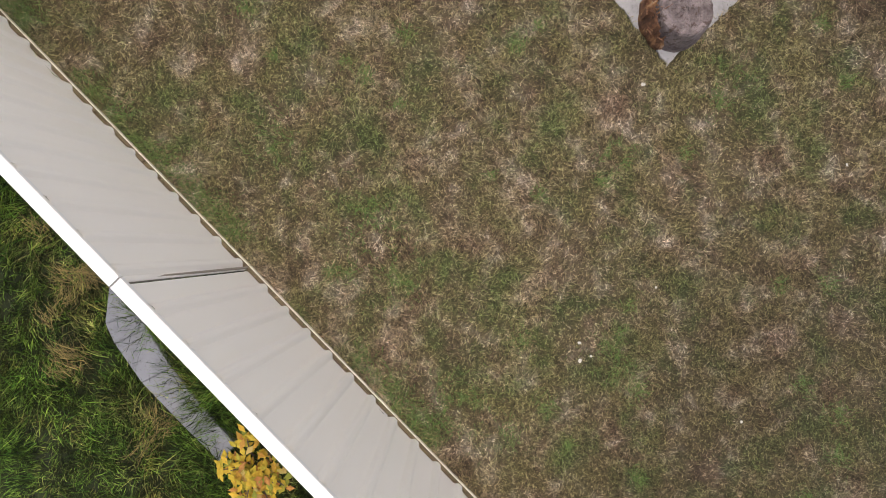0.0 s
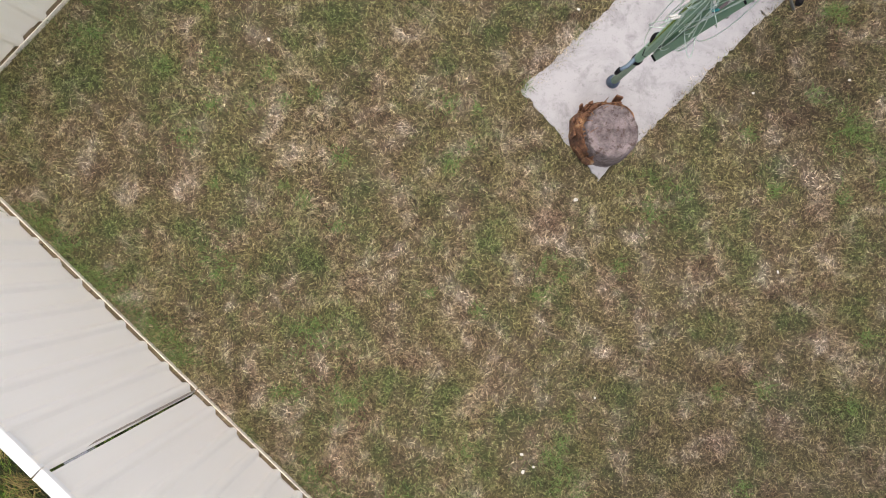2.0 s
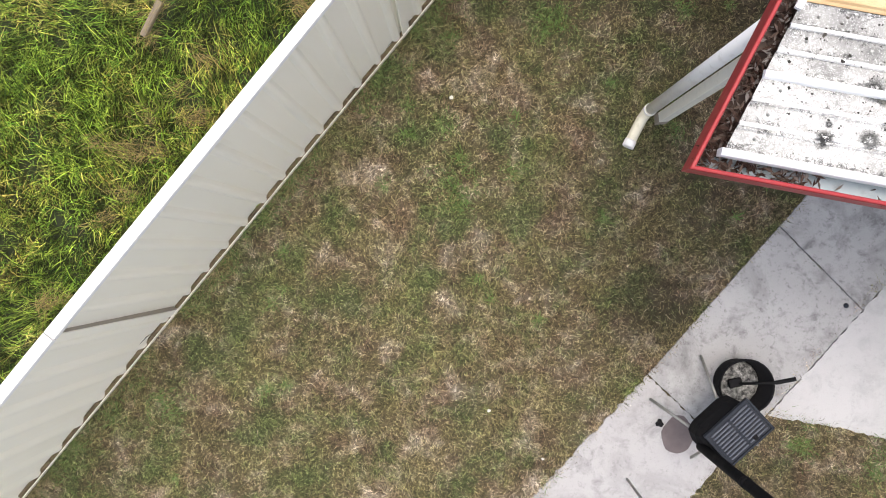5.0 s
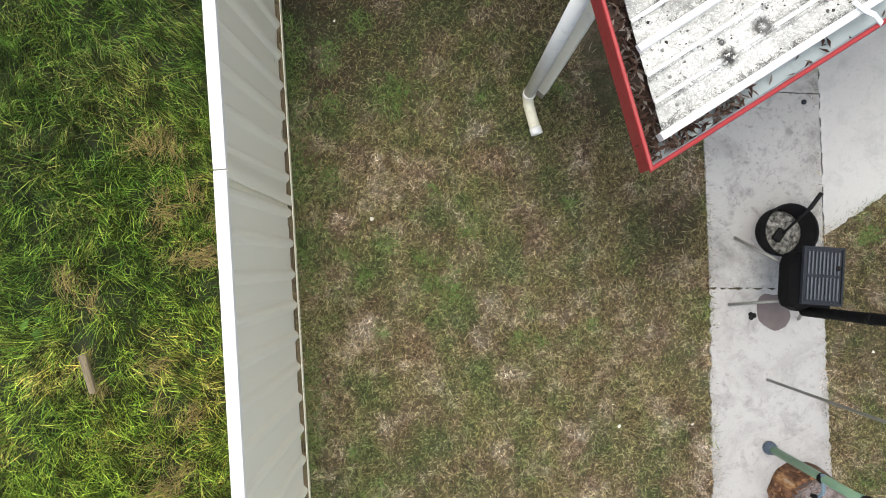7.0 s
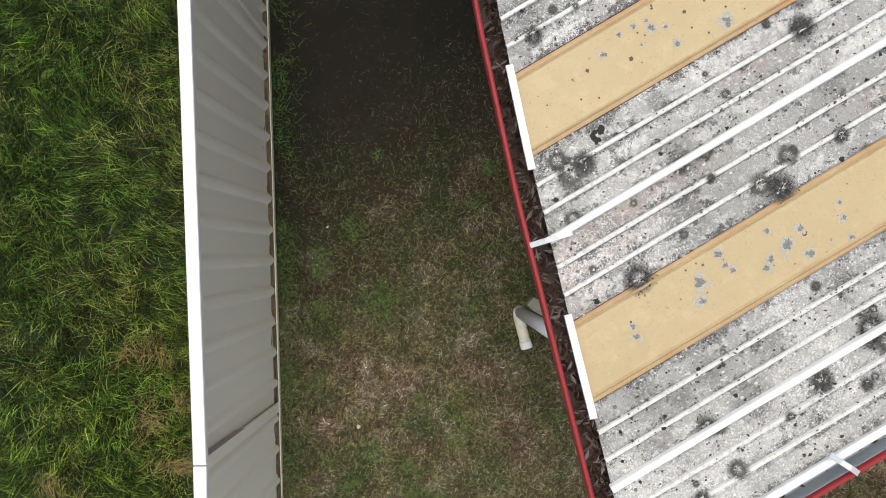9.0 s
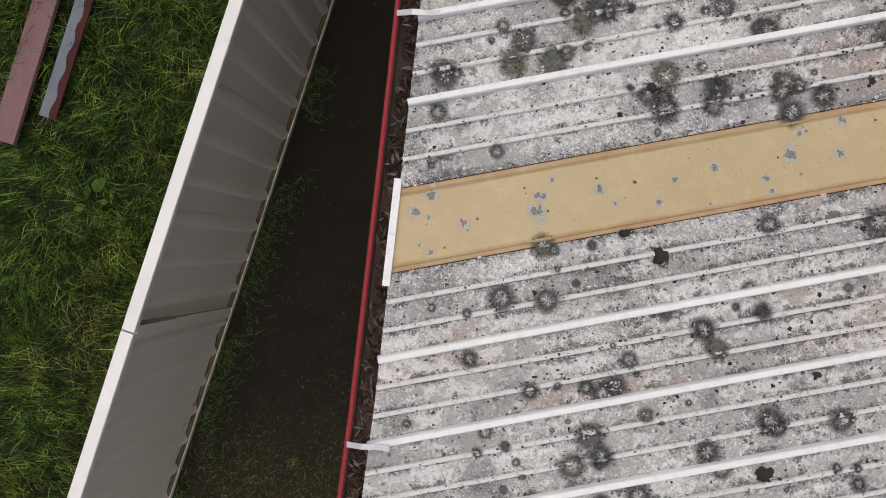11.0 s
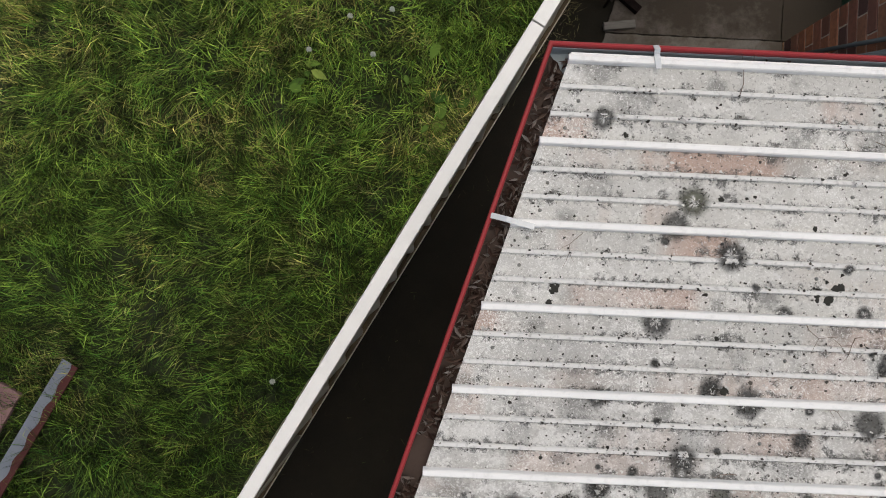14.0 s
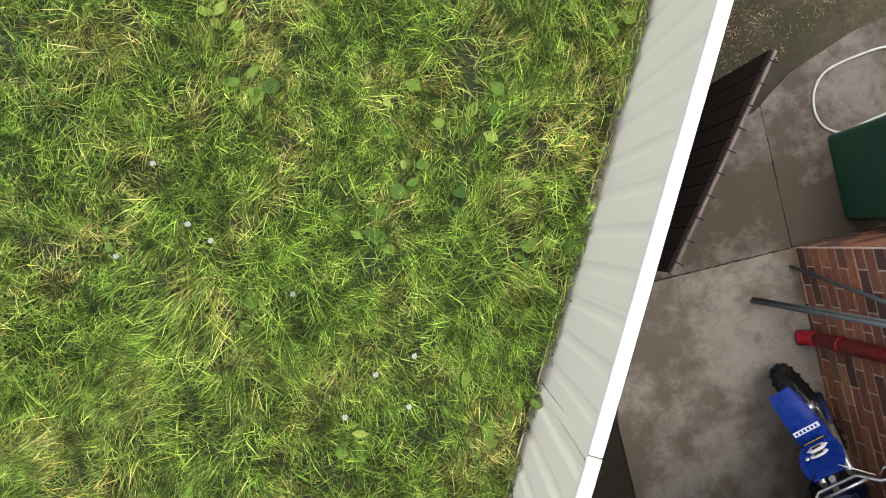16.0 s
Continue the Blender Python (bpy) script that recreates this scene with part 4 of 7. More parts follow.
def twigs(name, label, places, mat_, seed=1, length=(0.1, 0.3), radius=0.0022):
    rr = random.Random(seed)
    bm = bmesh.new()
    for x, y, z in places:
        a, ln = rr.uniform(0, 6.28), rr.uniform(*length)
        pts = [Vector((x, y, z))]
        for i in range(5):
            a += rr.uniform(-0.9, 0.9)
            pts.append(pts[-1] + Vector((math.cos(a), math.sin(a), 0)) * ln / 5)
        tube(pts, [radius, radius, radius * 0.8, radius * 0.7, radius * 0.5, radius * 0.3], 4, bm)
        for i in (2, 3):
            b = a + rr.choice((-1, 1)) * rr.uniform(0.5, 1.1)
            tube([pts[i], pts[i] + Vector((math.cos(b), math.sin(b), 0.02)) * ln * 0.25], [radius * 0.6, radius * 0.3], 4, bm)
    return tagged(part(name, bm, mat_), label, "twigs", kind="stuff")


M["twig"] = painted("dry_brown_twig", (0.13, 0.09, 0.065), 0.8)
rr = random.Random(31)
twigs("roof_twigs", "thin dry twigs lying on the roof sheets", [(edge_x(y) + rr.uniform(0.1, 1.5), y, ROOF_Z + 0.013) for y in [rr.uniform(8.6, 11.5) for n in range(30)]], M["twig"], 4, (0.06, 0.22), 0.0013)

M["moss"] = painted("black_roof_moss", (0.035, 0.035, 0.03), 0.95, (0.02, 0.02, 0.015), 0.5, scale=20)


MOSS_PADS = ((2.772, 9.142, 0.034), (2.805, 9.148, 0.032), (2.858, 9.146, 0.035), (2.832, 9.138, 0.026), (3.060, 9.585, 0.030), (2.891, 9.088, 0.023), (2.608, 9.520, 0.020), (2.640, 9.526, 0.017), (2.496, 7.519, 0.029), (2.564, 8.054, 0.021), (2.702, 6.770, 0.027), (2.397, 7.610, 0.018), (2.586, 9.020, 0.013), (2.327, 9.524, 0.013))


def moss():
    """Low ragged cushions of black moss on the sheets, along the flutes."""
    rr = random.Random(77)
    bm = bmesh.new()
    for n in range(230):
        y = rr.uniform(4.5, 11.5)
        k_ = math.floor((y - Y0) / PITCH)
        if k_ in YELLOW:
            continue
        if noise.noise((y * 0.9, 3, 0)) < -0.1 and rr.random() < 0.6:
            continue
        x = edge_x(y) + rr.uniform(0.04, 2.2)
        big = rr.random() < 0.10
        for m_ in range(rr.randint(2, 5) if big else 1):
            cx, cy, rad = x + rr.uniform(-0.05, 0.05) * big, y + rr.uniform(-0.02, 0.02) * big, (rr.uniform(0.007, 0.016) if big else rr.uniform(0.003, 0.010))
            k2 = 15
            ph = rr.uniform(0, 9)
            low = [bm.verts.new((cx + rad * (1 + 0.7 * noise.noise((i * 1.7, ph, 0))) * math.cos(6.283 * i / k2), cy + rad * (1 + 0.7 * noise.noise((i * 1.7, ph, 0))) * math.sin(6.283 * i / k2), ROOF_Z + 0.0008)) for i in range(k2)]
            top = bm.verts.new((cx, cy, ROOF_Z + 0.006 + rad * 0.25))
            for i in range(k2):
                bm.faces.new((low[i], low[(i + 1) % k2], top)).smooth = True
    for cx, cy, rad in MOSS_PADS:
        k2 = 26
        for q, h in ((1.0, 0.7),):
            low = [bm.verts.new((cx + rad * (1 + 0.38 * noise.noise((i * 0.5, cx * 9, 0)) + 0.25 * noise.noise((i * 1.9, cx * 7, 3))) * math.cos(6.283 * i / k2), cy + 0.85 * rad * (1 + 0.38 * noise.noise((i * 0.5, cx * 9, 0)) + 0.25 * noise.noise((i * 1.9, cx * 7, 3))) * math.sin(6.283 * i / k2), ROOF_Z + 0.001)) for i in range(k2)]
            mid_ = [bm.verts.new((cx + (p.co.x - cx) * 0.7, cy + (p.co.y - cy) * 0.7, ROOF_Z + 0.016)) for p in low]
            top = bm.verts.new((cx, cy, ROOF_Z + 0.020))
            for i in range(k2):
                j = (i + 1) % k2
                bm.faces.new((low[i], low[j], mid_[j], mid_[i])).smooth = True
                bm.faces.new((mid_[i], mid_[j], top)).smooth = True
    return tagged(part("roof_moss", bm, M["moss"]), "black moss cushions growing on the roof sheets", "moss", kind="stuff")


moss()


def flat_growth(name, label, mat_, v, f):
    me = bpy.data.meshes.new(name)
    me.from_pydata(v, [], f)
    me.materials.append(mat_)
    return tagged(new(name, me), label, "lichen", kind="stuff")


def roof_lift(y):
    """Height of the sheet at y above its pans, over the low flutes."""
    u = ((y - Y0) / PITCH) % 1.0
    d = min(abs(u - 1 / 3), abs(u - 2 / 3)) * PITCH
    return 0.0125 if d < 0.011 else 0.0


def soft_disc_material():
    """Dark growth that thins out toward the rim of each disc."""
    k = Mat("soft_dark_lichen", 0.95)
    uv = k.t.nodes.new("ShaderNodeTexCoord").outputs["UV"]
    far = k.t.nodes.new("ShaderNodeVectorMath")
    far.operation = "LENGTH"
    k.put(far.inputs[0], uv)
    way = k.t.nodes.new("ShaderNodeVectorMath")
    way.operation = "NORMALIZE"
    k.put(way.inputs[0], uv)
    arms = k.noise(3.4, 5, 0.75, vec=k.scaled(way.outputs[0], (1, 1, 1), k.island), distort=0.5)
    ragged = k.math("ADD", k.math("MULTIPLY", k.math("SUBTRACT", k.noise(70, 7, 0.8), 0.5), 0.42), k.math("MULTIPLY", k.math("SUBTRACT", arms, 0.5), 0.55))
    reach = k.math("ADD", far.outputs["Value"], ragged)
    edge = k.step(reach, 1.05, 0.42)
    k.put(k.b.inputs["Alpha"], k.math("MULTIPLY", edge, k.step(k.math("ADD", k.noise(150, 5, 0.75), k.math("MULTIPLY", k.island, 0.3)), 0.26, 0.52)))
    dark = k.ramp(k.island, [(0.0, (0.026, 0.026, 0.025)), (0.5, (0.060, 0.060, 0.058)), (0.85, (0.11, 0.11, 0.103)), (1.0, (0.11, 0.115, 0.075))])
    swirl = k.noise(3.2, 2, 0.5, vec=k.scaled(way.outputs[0], (1, 1, 1), k.math("ADD", k.island, 3.0)))
    swirl = k.math("ADD", swirl, k.math("MULTIPLY", k.math("SUBTRACT", k.noise(55, 3), 0.5), 0.16))
    thread = k.step(k.math("PINGPONG", k.math("MULTIPLY", swirl, 5.0), 0.5), 0.21, 0.10)
    heart = k.math("MULTIPLY", thread, k.step(k.math("ADD", far.outputs["Value"], k.math("MULTIPLY", k.noise(60, 4), 0.5)), 0.70, 0.46))
    heart = k.math("MULTIPLY", heart, k.step(k.math("FRACT", k.math("MULTIPLY", k.island, 9.1)), 0.30, 0.42))
    c = k.mix(k.step(k.noise(110, 6, 0.8), 0.48, 0.68), dark, (0.17, 0.17, 0.162))
    return k.done(k.mix(k.math("MULTIPLY", heart, 0.9), c, (0.78, 0.78, 0.76)))


def lichen():
    """Soft dark lichen discs, the older ones with a pale ragged heart."""
    rr = random.Random(41)
    dv, df, uvs, v, f, pv, pf = [], [], [], [], [], [], []
    made = 0
    while made < 700:
        y = rr.uniform(4.5, 11.5)
        x = edge_x(y) + rr.uniform(0.08, 2.35)
        k_ = math.floor((y - Y0) / PITCH)
        dense = 0.55 + 0.9 * noise.noise((x * 0.9, y * 0.9, 6.0)) - (0.50 if y > 10.3 else 0.0) - (0.15 if y < 5.6 else 0.0)
        dense *= 0.45 + 0.75 * min(1.0, (x - edge_x(y)) / 0.7)
        if rr.random() > dense or k_ in YELLOW:
            continue
        made += 1
        rad = rr.uniform(0.028, 0.058) if rr.random() < 0.55 else rr.uniform(0.010, 0.022)
        up, k2, o = rr.uniform(0.0, 0.0012), 28, len(dv)
        rings = (0.5, 1.0)
        for q in rings:
            for i in range(k2):
                c_, s_ = q * math.cos(6.283 * i / k2), q * math.sin(6.283 * i / k2)
                dv.append((x + rad * 1.25 * c_, y + rad * 1.25 * s_, ROOF_Z + 0.0012 + up + roof_lift(y + rad * 1.25 * s_)))
                uvs.append((c_ * 1.25, s_ * 1.25))
        dv.append((x, y, ROOF_Z + 0.0012 + up + roof_lift(y)))
        uvs.append((0.0, 0.0))
        for i in range(k2):
            j = (i + 1) % k2
            df += [(o + i, o + j, o + 2 * k2), (o + i, o + k2 + i, o + k2 + j), (o + i, o + k2 + j, o + j)]
        hearts = rr.randint(5, 14) if rad > 0.024 and rr.random() < 0.5 else 0
        for n in range(int(10 + rad * 600) + hearts):
            pale = n < hearts
            a = rr.uniform(0, 6.283)
            r0 = rad * (rr.uniform(0.0, 0.35) if pale else rr.uniform(0.1, 1.05))
            turn_ = a + rr.gauss(0, 0.6)
            ln_, w = rad * rr.uniform(0.08, 0.22) + 0.001, rad * rr.uniform(0.02, 0.05) + 0.0004
            cx_, cy_ = x + r0 * math.cos(a), y + r0 * math.sin(a)
            c_, s_ = math.cos(turn_), math.sin(turn_)
            to_v, to_f = (pv, pf) if pale else (v, f)
            o = len(to_v)
            for lx, side in ((0.0, -w), (0.3 * ln_, w * 1.3), (ln_, rr.uniform(-w, w))):
                px_, py_ = cx_ + lx * c_ - side * s_, cy_ + lx * s_ + side * c_
                to_v.append((px_, py_, ROOF_Z + 0.0036 + roof_lift(py_) + rr.uniform(0, 0.0015)))
            to_f.append((o, o + 1, o + 2))
    ob = flat_growth("lichen_films", "soft dark grey round lichen films on the roof", soft_disc_material(), dv, df)
    layer = ob.data.uv_layers.new(name="radial")
    flat = np.array(uvs, dtype=np.float32)[np.array(df, dtype=np.int32).reshape(-1)]
    layer.data.foreach_set("uv", flat.reshape(-1))
    flat_growth("roof_lichen", "dark grey lichen flakes on the roof", island_leaf("dark_lichen", [(0.0, (0.022, 0.023, 0.021)), (0.5, (0.05, 0.052, 0.048)), (0.85, (0.10, 0.102, 0.096)), (1.0, (0.30, 0.30, 0.285))], 0.9), v, f)
    flat_growth("lichen_hearts", "pale ragged lichen flakes on the roof", island_leaf("pale_lichen", [(0.0, (0.48, 0.48, 0.46)), (1.0, (0.74, 0.74, 0.72))], 0.9), pv, pf)


def specks():
    """Small dark and pale crusts, thicker beside the flutes and ribs."""
    rr = random.Random(43)
    for name, label, count, mat_, big in (("roof_specks", "small black lichen specks on the roof", 16000, island_leaf("black_specks", [(0.0, (0.025, 0.025, 0.023)), (0.7, (0.07, 0.07, 0.066)), (1.0, (0.13, 0.12, 0.10))], 0.9), 0.0042), ("pale_crusts", "small chalky pale lichen crusts on the roof", 14000, island_leaf("pale_crust", [(0.0, (0.50, 0.50, 0.48)), (0.6, (0.68, 0.68, 0.655)), (1.0, (0.82, 0.82, 0.80))], 0.95), 0.0055)):
        v, f = [], []
        while len(f) < count:
            y = rr.uniform(4.45, 11.56)
            x = edge_x(y) + rr.uniform(0.01, 2.4)
            k_ = math.floor((y - Y0) / PITCH)
            if k_ in YELLOW:
                continue
            u = ((y - Y0) / PITCH) % 1.0
            by_rib = min(abs(u - q) for q in (0.07, 0.28, 0.38, 0.62, 0.71, 0.93)) < 0.035
            if rr.random() > (0.42 + 0.75 * noise.noise((x * 2.2, y * 5.0, 1.0 if big < 0.005 else 9.0)) + 0.35 * by_rib):
                continue
            rad = big * rr.uniform(0.3, 1.0) ** 1.3 * (1.7 if rr.random() < 0.07 else 1.0)
            n_ = rr.randint(5, 7)
            ph, lift_ = rr.uniform(0, 6.28), rr.uniform(0.0, 0.001)
            o = len(v)
            for i in range(n_):
                q = rad * rr.uniform(0.3, 1.4)
                yy = y + q * math.sin(ph + 6.283 * i / n_)
                v.append((x + 1.3 * q * math.cos(ph + 6.283 * i / n_), yy, ROOF_Z + 0.0011 + lift_ + max(roof_lift(y), roof_lift(yy))))
            f.append(tuple(range(o, o + n_)))
        flat_growth(name, label, mat_, v, f)


def mould():
    """Blue grey mould rosettes with pale rims and brown dots on the yellow sheets."""
    rr = random.Random(61)
    grey, rim, dot = ([], []), ([], []), ([], [])

    def blob(to, x, y, rad, lift, ragged):
        n_, ph, o, up_ = 14, rr.uniform(0, 50), len(to[0]), rr.uniform(0.0, 0.0006)
        for i in range(n_):
            q = rad * (1 + ragged * noise.noise((i * 2.1, ph, 0)))
            to[0].append((x + q * math.cos(6.283 * i / n_), y + q * math.sin(6.283 * i / n_), ROOF_Z + lift + up_))
        to[1].append(tuple(range(o, o + n_)))

    for k_ in YELLOW:
        for n in range(95):
            y = Y0 + (k_ + rr.uniform(0.13, 0.87)) * PITCH
            x = edge_x(y) + rr.uniform(0.03, 2.4)
            kind_ = rr.random()
            if kind_ < 0.38:
                rad = rr.uniform(0.005, 0.018) if rr.random() < 0.8 else rr.uniform(0.018, 0.026)
                blob(rim, x, y, rad, 0.0010, 0.9)
                blob(grey, x + rr.uniform(-0.2, 0.2) * rad, y + rr.uniform(-0.2, 0.2) * rad, rad * 0.6, 0.0018, 1.3)
                if rad > 0.012:
                    for m_ in range(rr.randint(1, 4)):
                        blob(rim, x + rr.uniform(-1.6, 1.6) * rad, y + rr.uniform(-1.6, 1.6) * rad, rad * rr.uniform(0.15, 0.4), 0.0012, 1.0)
            elif kind_ < 0.62:
                blob(rim, x, y, rr.uniform(0.002, 0.005), 0.0010, 0.8)
            else:
                blob(dot, x, y, rr.uniform(0.0015, 0.0045) * (2.2 if rr.random() < 0.1 else 1), 0.0010, 0.6)
    km = Mat("blue_grey_mould", 0.95)
    flat_growth("mould_rosettes", "blue grey mould rosettes on yellow roof sheets", km.done(km.mix(km.step(km.noise(150, 6, 0.8), 0.4, 0.6), (0.13, 0.13, 0.12), (0.29, 0.285, 0.26))), *grey)
    km = Mat("pale_mould_rim", 0.95)
    flat_growth("mould_rims", "pale grey mould rims on yellow roof sheets", km.done(km.mix(km.step(km.noise(170, 6, 0.8), 0.4, 0.6), (0.33, 0.32, 0.27), (0.50, 0.49, 0.44))), *rim)
    flat_growth("mould_dots", "small dark brown dots on yellow roof sheets", M["twig"], *dot)


lichen()
specks()
mould()

# ---- downpipe and post under the long gutter ----
dp = thing("downpipe", "white plastic round downpipe with bent outlet on grass", "downpipe")
part("pipe", smooth(tube([(0.855, 5.075, 0.10), (0.872, 5.085, 2.335)], 0.037, 18)), M["pvc"], dp)
part("outlet", tube([(0.853, 5.073, 0.20), (0.850, 5.066, 0.10), (0.838, 5.03, 0.062), (0.815, 4.95, 0.052), (0.786, 4.845, 0.050)], 0.036, 18), painted("mossy_cream_plastic", (0.74, 0.70, 0.55), 0.5, (0.30, 0.28, 0.14), 0.55, scale=7), dp, "mossy cream outlet bend")
part("collar", lathe([(0.037, 0.0), (0.042, 0.0), (0.042, 0.025), (0.037, 0.025)], 18, at=(0.854, 5.074, 0.17)), M["pvc"], dp)
part("outlet_rim", tube([(0.795, 4.88, 0.0505), (0.782, 4.832, 0.050)], 0.040, 18), M["pvc"], dp)
post = thing("roof_post", "cream square steel roof post beside the downpipe", "post")
part("shaft", box(0.066, 0.066, 2.31, (0.968, 5.062, -0.02), 0.004, turn=Matrix.Rotation(0.29, 4, "Z")), M["post"], post)
part("base_plate", box(0.070, 0.070, 0.125, (0.968, 5.062, -0.02), 0.002, turn=Matrix.Rotation(0.29, 4, "Z")), M["gap_post"], post, "dark stained post foot")
post2 = thing("roof_post", "cream square steel roof post in the narrow passage", "post")
part("shaft", box(0.070, 0.070, 2.16, (2.705, 10.905, 0.14), 0.004, turn=Matrix.Rotation(0.29, 4, "Z")), M["post"], post2)
part("base_plate", box(0.074, 0.074, 0.06, (2.705, 10.905, 0.13), 0.002, turn=Matrix.Rotation(0.29, 4, "Z")), M["gap_post"], post2, "dark stained post foot")


# ---- tree stump ----
def stump():
    st = thing("tree_stump", "old cut tree stump with grey cracked top and orange bark", "stump", pose(0.978, 1.876, 0.012))
    kb = Mat("rotting_orange_bark", 0.95)
    kb.bump(kb.noise(30, 6, 0.7, vec=kb.scaled(kb.objpos(), (1, 1, 0.25))), 0.8, 0.02)
    bark = kb.done(kb.ramp(kb.noise(16, 6, 0.7, vec=kb.scaled(kb.objpos(), (1, 1, 0.3))), [(0.32, (0.05, 0.028, 0.018)), (0.5, (0.18, 0.085, 0.045)), (0.60, (0.40, 0.215, 0.095)), (0.68, (0.46, 0.35, 0.25)), (0.78, (0.30, 0.23, 0.19))]))
    kt = Mat("weathered_grey_stump_top", 0.95)
    ob = kt.objpos()
    dist = kt.t.nodes.new("ShaderNodeVectorMath")
    dist.operation = "LENGTH"
    kt.put(dist.inputs[0], kt.scaled(kt.warp(ob, 6, 0.09), (1, 1, 0)))
    rings = kt.math("SINE", kt.math("MULTIPLY", dist.outputs["Value"], 420.0))
    crack = kt.step(kt.noise(19, 9, 0.8), 0.53, 0.58)
    c = kt.mix(kt.math("MULTIPLY", kt.step(rings, -1, 1), 0.12), kt.mix(kt.step(kt.noise(11, 7, 0.7), 0.36, 0.64), (0.09, 0.07, 0.066), (0.27, 0.222, 0.215)), (0.14, 0.11, 0.10))
    c = kt.mix(kt.math("MULTIPLY", crack, 0.85), c, (0.07, 0.045, 0.035))
    kt.bump(kt.math("ADD", rings, kt.math("MULTIPLY", kt.noise(40, 6), 3.0)), 0.4, 0.006)
    top = kt.done(c)
    sides, levels = 40, [(0.0, 1.16), (0.05, 1.08), (0.13, 1.0), (0.20, 0.97), (0.235, 0.95)]
    bm = bmesh.new()
    rows = []
    for z, s in levels:
        row = []
        for i in range(sides):
            a = 2 * math.pi * i / sides
            rad = 0.186 * s * (1 + 0.10 * noise.noise((math.cos(a) * 2, math.sin(a) * 2, z * 4)) + 0.07 * noise.noise((math.cos(a) * 9, math.sin(a) * 9, z * 9)))
            drop = -0.07 * max(0.0, math.cos(a - 2.9)) if z > 0.15 else 0.0
            row.append(bm.verts.new((rad * math.cos(a), rad * math.sin(a), z + drop + 0.012 * noise.noise((i * 0.8, z, 1)))))
        rows.append(row)
    for ra, rb in zip(rows, rows[1:]):
        for i in range(sides):
            bm.faces.new((ra[i], ra[(i + 1) % sides], rb[(i + 1) % sides], rb[i])).smooth = True
    bm.faces.new(rows[0][::-1])
    bm.faces.new(rows[-1])
    part("bark", bm, bark, st, "orange brown flaking bark")
    bm = bmesh.new()
    rows = []
    for z, s in [(0.0, 1.07), (0.10, 1.0), (0.20, 0.955), (0.246, 0.92), (0.262, 0.86), (0.256, 0.66), (0.262, 0.60), (0.250, 0.27), (0.256, 0.03)]:
        rows.append([bm.verts.new((0.027 + 0.186 * s * (1 + 0.11 * noise.noise((math.cos(6.283 * i / sides) * 2.9, math.sin(6.283 * i / sides) * 2.3, 7))) * math.cos(6.283 * i / sides), -0.017 + 0.186 * s * (1 + 0.11 * noise.noise((math.cos(6.283 * i / sides) * 2.9, math.sin(6.283 * i / sides) * 2.3, 9))) * math.sin(6.283 * i / sides), z + 0.010 * noise.noise((i * 0.7, s * 7, 2)))) for i in range(sides)])
    for ra, rb in zip(rows, rows[1:]):
        for i in range(sides):
            bm.faces.new((ra[i], ra[(i + 1) % sides], rb[(i + 1) % sides], rb[i]))
    bm.faces.new(rows[0][::-1])
    bm.faces.new(rows[-1])
    part("cut_top", bm, top, st, "grey weathered sawn top with cracks")
    rr = random.Random(3)
    for n in range(22):
        # splinters along the broken rim
        a = rr.uniform(1.2, 3.9)
        d = rr.uniform(0.150, 0.190)
        ln = rr.uniform(0.05, 0.13)
        part("splinter", tube([(d * math.cos(a), d * math.sin(a), 0.20), (d * math.cos(a + 0.1) * 0.99, d * math.sin(a + 0.1) * 0.99, 0.225), ((d - ln * rr.uniform(-0.2, 0.5)) * math.cos(a + ln * rr.uniform(-4, 4)), (d - ln * rr.uniform(-0.2, 0.5)) * math.sin(a + ln * rr.uniform(-4, 4)), 0.24 + ln * 0.35)], [0.007, 0.005, 0.0015], 5), bark, st)
    for n in range(26):
        a = rr.uniform(1.3, 4.6)
        d = rr.uniform(0.160, 0.215)
        b = box(rr.uniform(0.008, 0.014), rr.uniform(0.02, 0.05), rr.uniform(0.05, 0.12), (0, 0, 0), 0.003)
        part("bark_flake", b, bark, st, at=Matrix.Translation((d * math.cos(a), d * math.sin(a), rr.uniform(0.02, 0.10))) @ Matrix.Rotation(a, 4, "Z") @ Matrix.Rotation(rr.uniform(-0.1, 0.35), 4, "Y"))


stump()


